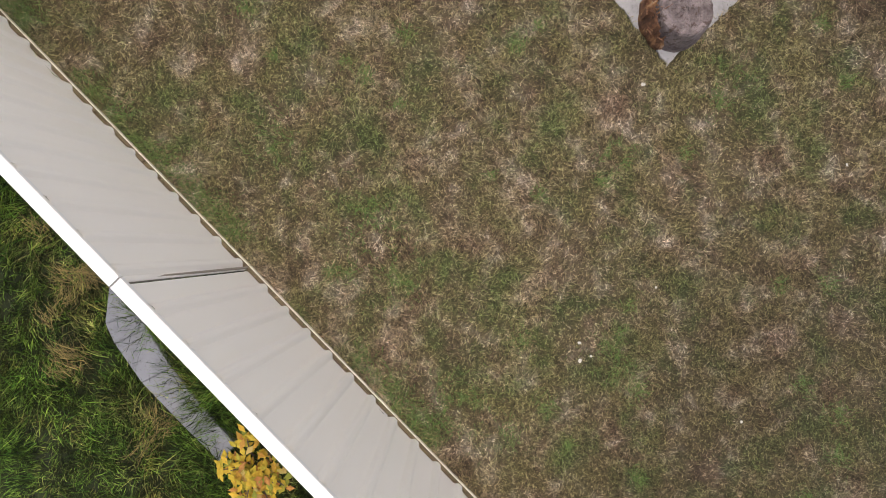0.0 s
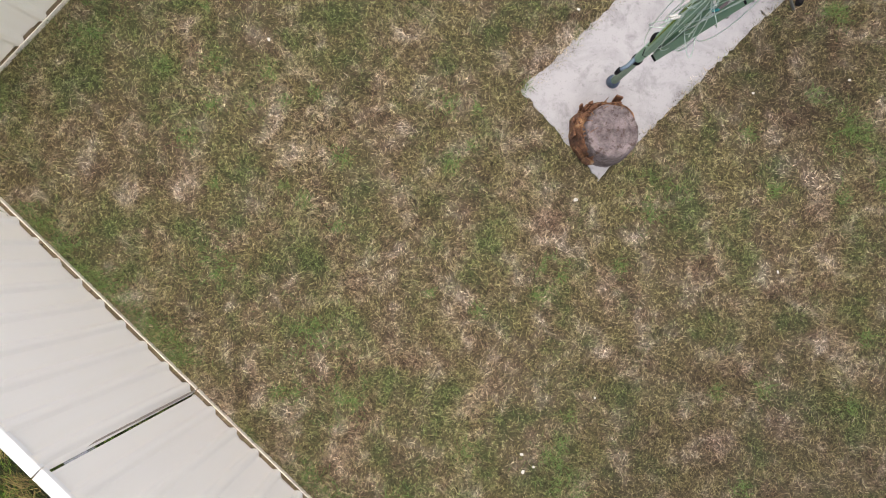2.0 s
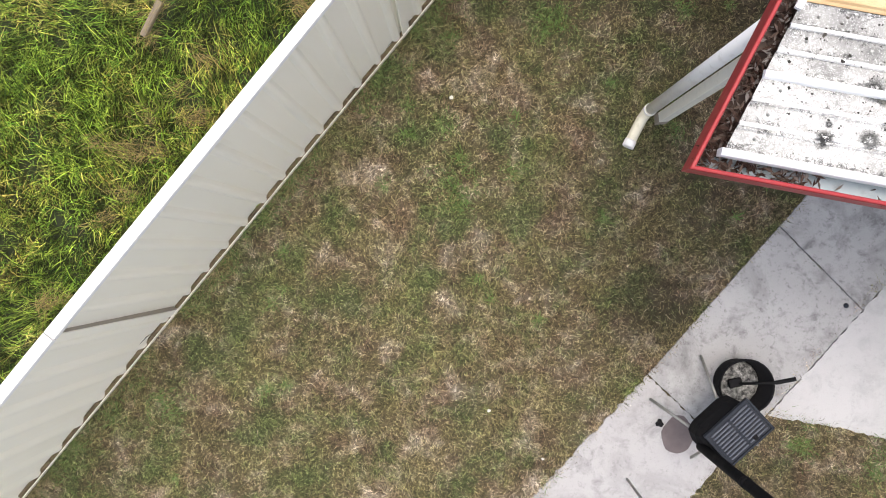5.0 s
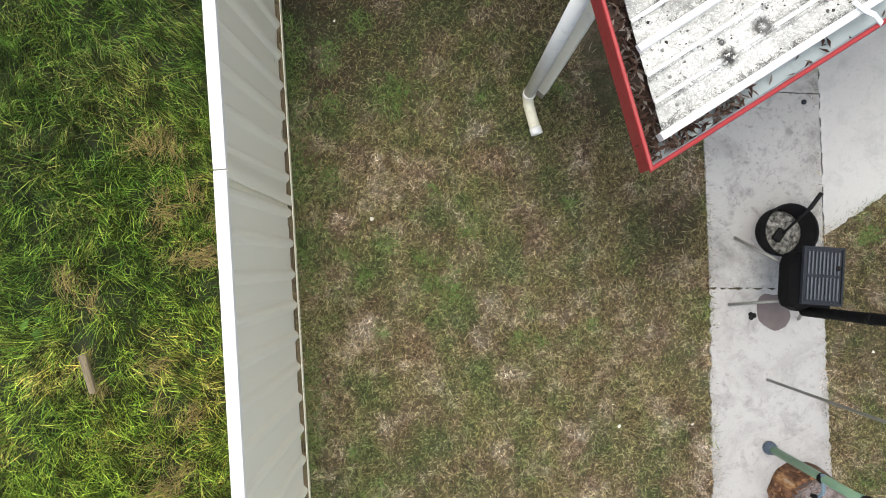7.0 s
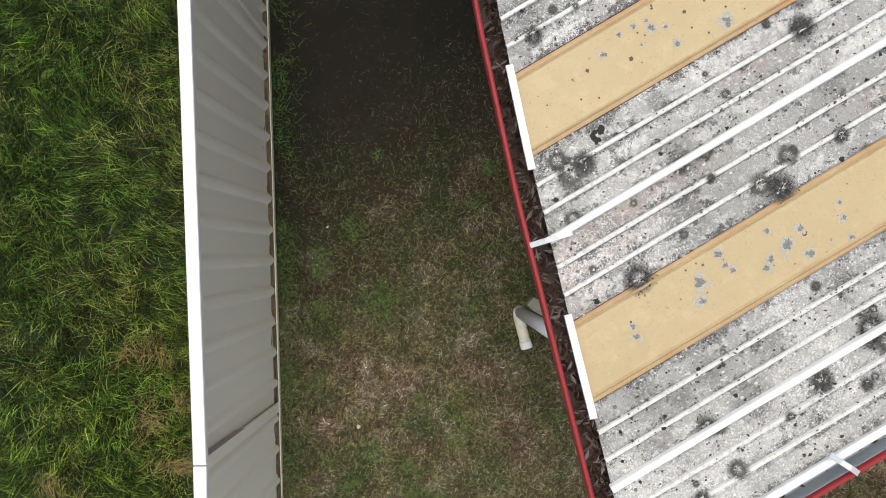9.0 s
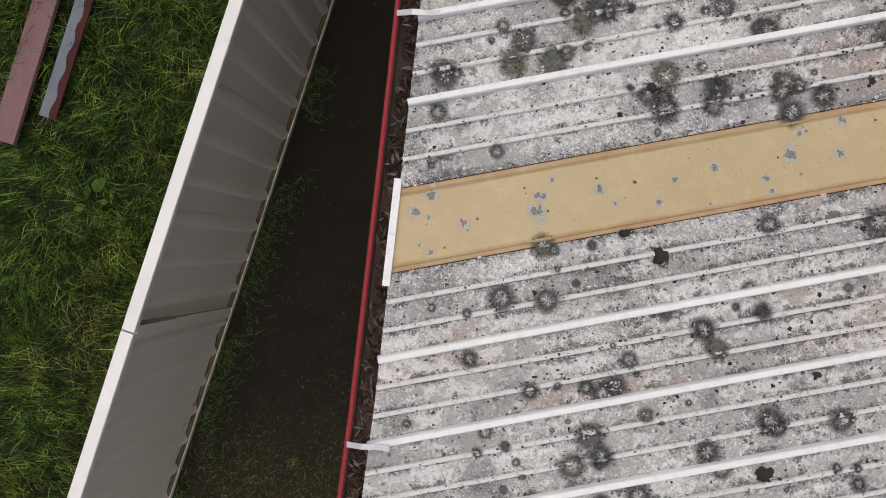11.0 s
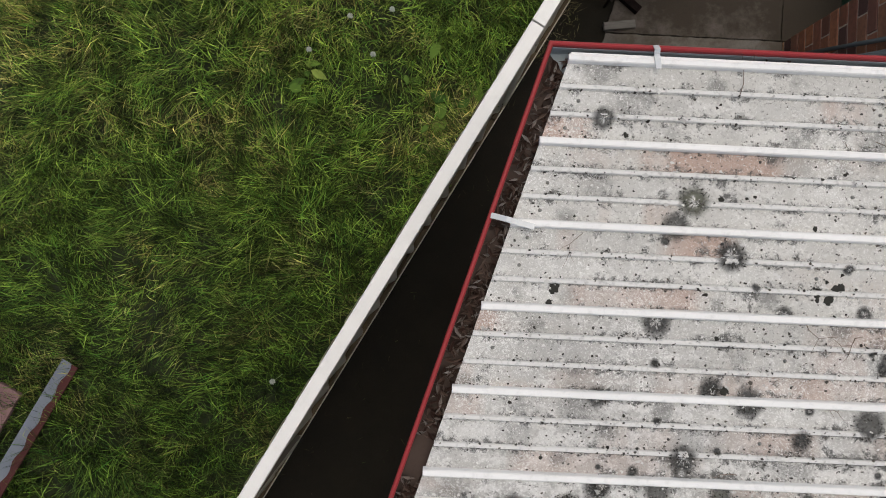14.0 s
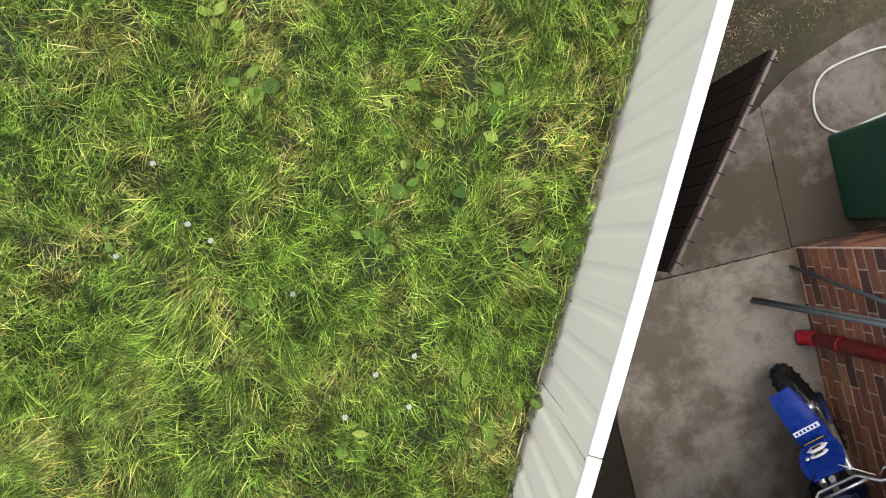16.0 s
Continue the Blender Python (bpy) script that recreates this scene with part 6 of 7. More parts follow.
    part("sticker", lathe([(0.038, 0.0), (0.038, 0.003), (0.002, 0.003)], 6), sticker, b, "pale shield sticker", at=Matrix.Translation((0, -0.068, 0.862)) @ Matrix.Rotation(radians(-70), 4, "X") @ Matrix.Diagonal((1.9, 0.85, 1, 1)))
    part("sticker", lathe([(0.034, 0.0), (0.034, 0.003), (0.002, 0.003)], 16), sticker, b, "pale oval sticker", at=Matrix.Translation((0, -0.086, 0.915)) @ Matrix.Rotation(radians(-70), 4, "X") @ Matrix.Diagonal((1.8, 0.7, 1, 1)))
    ink = painted("dark_sticker_print", (0.02, 0.02, 0.03), 0.5, amount=0.05)
    for n in range(6):
        part("print_bar", box(0.014, 0.018, 0.003, (0, 0, 0), 0.001), blue, b, at=Matrix.Translation((-0.066 + n * 0.026, 0.03, 0.7785)))
    tilt = Matrix.Translation((0, -0.040, 0.806)) @ Matrix.Rotation(radians(55), 4, "X")
    for n in range(6):
        part("print_bar", box(0.010, 0.013, 0.003, (0, 0, 0), 0.001), ink, b, at=tilt @ Matrix.Translation((-0.045 + n * 0.018, 0, 0.002)))
    for z_, y_, w_ in ((0.862, -0.068, 0.060), (0.915, -0.086, 0.062)):
        part("print_bar", box(w_, 0.016, 0.003, (0, 0, 0), 0.001), ink, b, at=Matrix.Translation((0, y_ + 0.004, z_)) @ Matrix.Rotation(radians(-70), 4, "X") @ Matrix.Translation((0, 0, 0.0025)))
    part("sticker", lathe([(0.014, 0.0), (0.014, 0.003), (0.002, 0.003)], 14), sticker, b, "round white sticker", at=Matrix.Translation((-0.082, -0.088, 0.905)) @ Matrix.Rotation(radians(-70), 4, "X"))
    part("handlebar", tube([(-0.40, -0.36, 1.10), (-0.22, -0.30, 1.10), (-0.12, -0.24, 1.04), (0.12, -0.24, 1.04), (0.22, -0.30, 1.10), (0.40, -0.36, 1.10)], 0.011, 12), chrome, b, "bare metal handlebar")
    part("clutch_lever", tube([(-0.30, -0.33, 1.10), (-0.36, -0.20, 1.13), (-0.41, -0.10, 1.15)], [0.007, 0.006, 0.016], 8), M["dark"], b, "black lever with a round end")
    part("switch_box", box(0.045, 0.05, 0.04, (-0.25, -0.285, 1.11), 0.008), M["dark"], b)
    part("crossbar", tube([(-0.17, -0.272, 1.075), (0.17, -0.272, 1.075)], 0.010, 10), chrome, b)
    for u in (-1, 1):
        part("grip", tube([(u * 0.28, -0.32, 1.10), (u * 0.405, -0.362, 1.10)], 0.017, 10), M["dark"], b)
        part("lever", tube([(u * 0.24, -0.27, 1.095), (u * 0.28, -0.245, 1.09), (u * 0.39, -0.285, 1.08)], 0.005, 8), chrome if u > 0 else M["dark"], b)
        part("cable", tube([(u * 0.22, -0.26, 1.10), (u * 0.12, -0.14, 1.12), (u * 0.05, -0.15, 0.98)], 0.004, 6), M["white"] if u > 0 else M["dark"], b)
        shell([[(u * 0.06, -0.30, 0.93), (u * 0.16, -0.34, 0.78), (u * 0.15, -0.38, 0.55)], [(u * 0.10, -0.55, 0.92), (u * 0.17, -0.52, 0.75), (u * 0.13, -0.52, 0.52)], [(u * 0.11, -0.75, 0.88), (u * 0.13, -0.75, 0.78), (u * 0.11, -0.70, 0.66)]], "radiator_shroud", navy, "dark blue radiator shroud")
    part("tank", box(0.22, 0.42, 0.20, (0, -0.56, 0.74), 0.06), navy, b)
    part("seat", box(0.15, 0.72, 0.09, (0, -1.02, 0.86), 0.035), M["dark"], b)
    part("engine", box(0.26, 0.36, 0.34, (0, -0.66, 0.30), 0.05), M["iron"], b)
    part("frame", tube([(0, -0.24, 0.95), (0, -0.40, 0.55), (0, -0.48, 0.28), (0, -0.85, 0.28), (0, -0.95, 0.55), (0, -0.55, 0.80), (0, -0.26, 0.92)], 0.02, 10), M["steel"], b)
    part("swingarm", tube([(0.09, -0.90, 0.36), (0.09, -1.42, 0.32)], 0.022, 10, tube([(-0.09, -0.90, 0.36), (-0.09, -1.42, 0.32)], 0.022, 10)), chrome, b)
    shell([arch(-1.30, 0.90, 0.085, 0.02), arch(-1.52, 0.95, 0.08, 0.02), arch(-1.78, 0.93, 0.06, 0.01)], "rear_fender", blue, "glossy blue rear fender")
    steer = Matrix.Translation((0, -0.16, 0)) @ Matrix.Rotation(radians(20), 4, "Z") @ Matrix.Translation((0, 0.16, 0))
    front = ("wheel", "fork_leg", "fork_guard", "front_fender", "front_plate", "sticker", "print_bar", "handlebar", "crossbar", "grip", "lever", "cable", "clutch_lever", "switch_box")
    for ob in list(b.children):
        if ob.name.split(".")[0] in front and ob is not rear_wheel:
            ob.matrix_basis = steer @ ob.matrix_basis
    part("side_stand", tube([(-0.10, -0.80, 0.30), (-0.42, -0.84, 0.225)], 0.010, 8), M["steel"], b)


motorbike()

# ---- the neighbour's side: edging, planks, bucket, shrub, weeds ----
edge_out = [(-2.05, -0.86), (-2.00, -1.13), (-1.90, -1.24), (-1.66, -1.43), (-1.34, -1.61), (-1.00, -1.79)]
edge_in = [(-1.86, -0.89), (-1.80, -1.00), (-1.73, -1.08), (-1.50, -1.28), (-1.25, -1.46), (-0.95, -1.64)]
edging = thing("garden_edging", "grey concrete garden edging along the fence", "edging")
for a, b, c, d in zip(edge_out, edge_out[1:], edge_in[1:], edge_in):
    bm = prism([Vector(p).lerp(Vector(q), 0.003) for p, q in ((a, c), (b, d), (c, a), (d, b))], 0.0, 0.115)
    bmesh.ops.bevel(bm, geom=list(bm.edges), offset=0.006, segments=1, affect="EDGES")
    part("kerb_block", bm, M["edging"], edging)
M["pinkwood"] = timber("faded_pink_timber", (0.185, 0.102, 0.098), (0.225, 0.135, 0.132), (12, 1, 12))
M["oldwood"] = timber("split_weathered_timber", (0.10, 0.078, 0.05), (0.25, 0.205, 0.14), (12, 1, 12))
tagged(part("pink_plank", box(0.15, 1.35, 0.035, (0, 0, 0), 0.004), M["pinkwood"], at=Matrix.Translation((-0.45, 9.41, 0.30)) @ Matrix.Rotation(math.atan2(-0.39, 0.753), 4, "Z")), "faded pink painted plank lying in long grass", "plank")
k = Mat("dull_galvanised_steel", 0.5, 0.0)
galv = k.done(k.mix(k.noise(6, 5), (0.10, 0.118, 0.145), (0.17, 0.190, 0.225)))
off = thing("roofing_offcut", "narrow galvanised roofing offcut with a rusty edge", "metal sheet", Matrix.Translation((-0.125, 9.545, 0.325)) @ Matrix.Rotation(math.atan2(-0.53, 1.0), 4, "Z"))
part("sheet", box(0.075, 1.44, 0.006, (-0.012, 0, 0.0), 0.002), galv, off)
sh = bmesh.new()
lo_, hi_ = [], []
for i in range(49):
    y = -0.72 + 1.44 * i / 48
    w = 0.034 + 0.009 * math.sin(i * 1.05)
    lo_.append([sh.verts.new((x, y, -0.004)) for x in (0.022 - (w - 0.03), 0.060)])
    hi_.append([sh.verts.new((x, y, 0.0085)) for x in (0.022 - (w - 0.03), 0.060)])
for i in range(48):
    sh.faces.new((hi_[i][0], hi_[i][1], hi_[i + 1][1], hi_[i + 1][0]))
    sh.faces.new((lo_[i][1], hi_[i][1], hi_[i + 1][1], lo_[i + 1][1])[::-1])
    sh.faces.new((lo_[i][0], lo_[i + 1][0], hi_[i + 1][0], hi_[i][0])[::-1])
part("rusty_edge", sh, painted("flaking_rust", (0.065, 0.020, 0.018), 0.9, (0.05, 0.025, 0.02), 0.5), off, "scalloped brown rusty edge")
tagged(part("timber_stake", box(0.045, 0.26, 0.035, (0, 0, 0), 0.006), M["oldwood"], at=pose(-2.50, 5.07, 0.17, 4, 0, -18)), "weathered split timber stake in the grass", "timber")
bk = thing("bucket", "pale plastic bucket standing in long grass", "bucket", pose(-0.40, 10.9, 0.31))
part("shell", lathe([(0.07, 0.0), (0.075, 0.003), (0.098, 0.21), (0.104, 0.215), (0.096, 0.217), (0.09, 0.20), (0.068, 0.015), (0.002, 0.012)], 22), M["white"], bk)
part("handle", tube([(0.1, 0, 0.19), (0.08, 0.06, 0.225), (0, 0.1, 0.23), (-0.08, 0.06, 0.225), (-0.1, 0, 0.19)], 0.003, 6), M["steel"], bk)


def shrub():
    s = thing("shrub", "small shrub with yellow and orange autumn leaves", "shrub", pose(-0.80, -1.72, 0.02))
    rr = random.Random(6)
    bm, bl = bmesh.new(), None
    v, f = [], []
    for n in range(12):
        a, h_ = rr.uniform(0, 6.28), rr.uniform(0.25, 0.5)
        d = rr.uniform(0.08, 0.30)
        end = Vector((d * math.cos(a), d * math.sin(a), h_))
        tube([(0, 0, 0), end * 0.5 + Vector((0, 0, 0.06)), end], [0.008, 0.006, 0.003], 6, bm)
        for m_ in range(26):
            p = end * rr.uniform(0.45, 1.0) + Vector((rr.uniform(-0.06, 0.06), rr.uniform(-0.06, 0.06), rr.uniform(0, 0.05)))
            b, ln = rr.uniform(0, 6.28), rr.uniform(0.04, 0.085)
            dd, ss = Vector((math.cos(b), math.sin(b), rr.uniform(-0.4, 0.2))), Vector((-math.sin(b), math.cos(b), rr.uniform(-0.2, 0.2)))
            w, o = ln * 0.27, len(v)
            v += [tuple(p), tuple(p + dd * ln * 0.45 + ss * w), tuple(p + dd * ln), tuple(p + dd * ln * 0.45 - ss * w), tuple(p + dd * ln * 0.5 - Vector((0, 0, 0.006)))]
            f += [(o, o + 4, o + 1), (o + 4, o + 2, o + 1), (o, o + 3, o + 4), (o + 4, o + 3, o + 2)]
    part("stems", bm, M["twig"], s)
    me = bpy.data.meshes.new("foliage")
    me.from_pydata(v, [], f)
    me.materials.append(island_leaf("autumn_leaves", [(0.0, (0.24, 0.27, 0.04)), (0.3, (0.62, 0.47, 0.05)), (0.65, (0.68, 0.44, 0.05)), (0.85, (0.50, 0.22, 0.06)), (1.0, (0.6, 0.5, 0.16))]))
    ob = new("foliage", me)
    ob.parent = s
    tagged(ob, "yellow and orange pointed leaves")


shrub()


# ---- grass ----
def blade_mesh(name, xy, zs, length, width, lean, heading, rngs, segs, mat_, label):
    """Grass blades as one mesh: each a bent strip that ends in a point."""
    n = len(xy)
    r = np.random.RandomState(rngs)
    hd = np.stack([np.cos(heading), np.sin(heading)], 1)
    sd = np.stack([-np.sin(heading), np.cos(heading)], 1)
    rows = segs * 2 + 1
    co = np.zeros((n, rows, 3))
    for j in range(segs + 1):
        t = j / segs
        out = length * t * np.sin(lean) * (0.35 + 0.65 * t)
        up = length * (t * np.cos(lean * 0.75) - 0.28 * t * t * np.sin(lean))
        w = width * (1 - 0.55 * t) / 2
        c = np.concatenate([xy + hd * out[:, None], (zs + up)[:, None]], 1)
        if j < segs:
            tw = r.uniform(-0.5, 0.5, n) * w
            co[:, 2 * j] = c + np.concatenate([sd * w[:, None], tw[:, None]], 1)
            co[:, 2 * j + 1] = c - np.concatenate([sd * w[:, None], tw[:, None]], 1)
        else:
            co[:, 2 * j] = c
    tris = []
    for j in range(segs - 1):
        a = 2 * j
        tris += [(a, a + 1, a + 3), (a, a + 3, a + 2)]
    a = 2 * (segs - 1)
    tris.append((a, a + 1, a + 2))
    tris = np.array(tris)
    idx = (tris[None] + (np.arange(n) * rows)[:, None, None]).reshape(-1)
    me = bpy.data.meshes.new(name)
    me.vertices.add(n * rows)
    me.vertices.foreach_set("co", co.reshape(-1).astype(np.float32))
    me.loops.add(len(idx))
    me.loops.foreach_set("vertex_index", idx.astype(np.int32))
    nt = len(idx) // 3
    me.polygons.add(nt)
    me.polygons.foreach_set("loop_start", np.arange(0, nt * 3, 3, dtype=np.int32))
    me.polygons.foreach_set("loop_total", np.full(nt, 3, dtype=np.int32))
    me.update(calc_edges=True)
    me.materials.append(mat_)
    return tagged(new(name, me), label, "grass", kind="stuff")


def sides_np(xy):
    d = xy - np.array(CORNER)
    return d @ np.array(FNOR), d @ np.array(FDIR)


def yard_np(xy):
    y = xy[:, 1] - 6.0
    return 0.0346 * (np.sqrt(y * y + 0.25) + y) / 2


def meadow_np(xy):
    t = np.clip((xy[:, 1] - 4.0) / 9.0, 0, 1)
    return 0.03 + 0.52 * t * t


def inside(xy, poly):
    ok = np.ones(len(xy), bool)
    for i in range(len(poly)):
        a, b = np.array(poly[i]), np.array(poly[(i + 1) % len(poly)])
        ok &= (b[0] - a[0]) * (xy[:, 1] - a[1]) - (b[1] - a[1]) * (xy[:, 0] - a[0]) > 0
    return ok


def wavy(xy, s, seed):
    """A cheap smooth field in -1..1."""
    r = np.random.RandomState(seed)
    v = np.zeros(len(xy))
    for i in range(7):
        a, ph, q = r.uniform(0, 6.28), r.uniform(0, 6.28), s * r.uniform(0.5, 2.2)
        v += np.sin((xy[:, 0] * np.cos(a) + xy[:, 1] * np.sin(a)) * q + ph)
    return v / 4


def lawn():
    r = np.random.RandomState(21)
    n, n2 = 1230000, 130000
    xy = np.concatenate([np.stack([r.uniform(-3.5, 3.5, n), r.uniform(-2.4, 7.6, n)], 1), np.stack([r.uniform(-1.0, 6.0, n2), r.uniform(7.6, 14.6, n2)], 1)])
    n += n2
    a, b = sides_np(xy)
    keep = (a > 0.02) & (b > 0.02) & ~((xy[:, 0] > gutter_x(xy[:, 1]) + 0.6) & (xy[:, 1] > 4.7) & (xy[:, 1] < 12.0))
    PD_, PW_, PS_ = np.array(PD), np.array(PW), np.array(PS)
    jag = 0.016 * wavy(xy, 40, 3) + 0.02 * wavy(xy, 11, 4)
    nor = np.array([0.86, -0.51])
    u, v = (xy - PW_) @ nor, (xy - PW_) @ PD_
    wide = (PS_ - PW_) @ nor
    keep &= ~((u > 0.008 + jag) & (u < wide - 0.008 + jag) & (v > 0.008 - u * 0.080) & (v < 5.6))
    keep &= ~((xy[:, 0] > 2.0) & (xy[:, 1] > 3.25 - 0.07 * (xy[:, 0] - 2.6)) & (u > wide) & (v > 1.9) & (xy[:, 1] < 7.5))
    keep &= ~((xy[:, 0] > 3.25) & (xy[:, 1] > 9) & (xy[:, 1] < 12.9 + 0.55 * np.maximum(xy[:, 0] - 3.5, 0)))
    keep &= ~((xy[:, 0] - 0.96) ** 2 + (xy[:, 1] - 1.885) ** 2 < 0.2 ** 2)
    tuft = wavy(xy, 6, 9)
    near = np.minimum(np.minimum(a, b), 3.0)
    rim = (np.abs(u) < 0.05) | (np.abs(u - wide) < 0.05)
    keep &= r.uniform(0, 1, n) < np.where(rim | (near < 0.12), 1.0, 0.76 + 0.24 * np.clip(tuft, -1, 1))
    damp = (xy[:, 0] - 1.27) ** 2 + (xy[:, 1] - 3.86) ** 2
    keep &= (damp > 0.16 ** 2) | (r.uniform(0, 1, n) < 0.35)
    shade = np.clip((xy[:, 1] - 5.2) / 1.8, 0, 1) * (xy[:, 1] < 12.2)
    keep &= r.uniform(0, 1, n) > shade * 0.96
    xy, tuft, near, rim = xy[keep], tuft[keep], near[keep], rim[keep]
    m = len(xy)
    ln = r.uniform(0.020, 0.056, m) * (1 + 0.25 * np.clip(tuft, -1, 1)) * np.where(near < 0.10, 1.7, 1.0) * np.where(rim, 1.1, 1.0)
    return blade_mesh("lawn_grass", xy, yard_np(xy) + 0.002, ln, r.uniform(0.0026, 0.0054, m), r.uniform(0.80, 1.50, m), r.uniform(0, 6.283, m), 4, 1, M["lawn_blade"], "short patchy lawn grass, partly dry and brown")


def tufts():
    """Lush green tussocks in the lawn and along the fence foot."""
    r = np.random.RandomState(14)
    spots = []
    for x, y, s in ((-0.55, 0.05, 0.16), (-0.25, -0.30, 0.14), (1.27, -0.42, 0.11), (-1.35, 0.35, 0.12), (1.30, 0.02, 0.05), (-2.6, 1.75, 0.15), (-0.30, 4.35, 0.13), (1.45, 1.55, 0.14), (0.35, -1.0, 0.16), (0.9, 0.9, 0.07), (2.6, 2.3, 0.12), (2.85, 3.05, 0.12), (2.3, 3.1, 0.10), (0.15, 5.55, 0.15), (-2.0, 2.5, 0.12)):
        m = int(3600 * s)
        q = np.stack([r.normal(x, s * 0.8, m), r.normal(y, s * 0.8, m)], 1)
        spots.append(q[wavy(q, 26, int(100 * s)) + 0.5 * wavy(q, 60, 3) > -0.05])
    for i in range(150):
        s_ = r.uniform(0.015, 0.05)
        m = int(1900 * s_)
        c_ = np.array([r.uniform(-3.2, 3.3), r.uniform(-2.2, 6.5)])
        q = c_ + r.normal(0, s_, (m, 2))
        off_ = (q - np.array(PW)) @ np.array([0.86, -0.51])
        fwd = (q - np.array(PW)) @ np.array(PD)
        spots.append(q[~((off_ > 0) & (off_ < 0.77) & (fwd > 0)) & ~((q[:, 0] > 2.0) & (q[:, 1] > 3.2))])
    for st in range(2):
        n = 4200
        t = r.uniform(0, 1, n)
        off = np.abs(r.normal(0, 0.09, n)) + 0.03
        line = np.array(CORNER) + (t[:, None] * np.array(FDIR) * 9.5 + off[:, None] * np.array(FNOR) if st == 0 else t[:, None] * np.array(FNOR) * 4.8 + (off[:, None] + 0.02) * np.array(FDIR))
        w = wavy(line, 5, 30 + st)
        spots.append(line[(w > -0.2)])
    xy = np.concatenate(spots)
    a, b = sides_np(xy)
    xy = xy[(a > 0.02) & (b > 0.02)]
    m = len(xy)
    k_ = Mat("lush_tuft_blades", 0.5)
    c = k_.mix(k_.island, (0.045, 0.10, 0.018), (0.14, 0.23, 0.045))
    return blade_mesh("grass_tufts", xy, yard_np(xy) + 0.002, r.uniform(0.04, 0.095, m), r.uniform(0.0025, 0.0045, m), r.uniform(0.5, 1.3, m), r.uniform(0, 6.283, m), 5, 2, k_.done(c), "lush green grass tufts in the dry lawn")


def straw():
    r = np.random.RandomState(40)
    n = 15000
    xy = np.stack([r.uniform(-3.3, 3.4, n), r.uniform(-2.2, 6.0, n)], 1)
    a, b = sides_np(xy)
    xy = xy[(a > 0.03) & (b > 0.03)]
    PW_, PD_ = np.array(PW), np.array(PD)
    u, v = (xy - PW_) @ np.array([0.86, -0.51]), (xy - PW_) @ PD_
    close = np.exp(-((u + 0.12) / 0.2) ** 2) * (v > -0.5)
    keep = (r.uniform(0, 1, len(xy)) < 0.35 + 0.65 * close) & ~((u > -0.01) & (u < 0.78) & (v > 0)) & ~((xy[:, 0] > 2.0) & (xy[:, 1] > 3.2))
    xy = xy[keep]
    m = len(xy)
    k_ = Mat("bleached_straw", 0.7)
    c = k_.mix(k_.island, (0.33, 0.27, 0.16), (0.54, 0.47, 0.33))
    return blade_mesh("dry_straw", xy, yard_np(xy) + 0.012, r.uniform(0.025, 0.07, m), r.uniform(0.0014, 0.0028, m), r.uniform(1.25, 1.5, m), r.uniform(0, 6.283, m), 8, 1, k_.done(c), "loose bleached straw lying on the lawn")


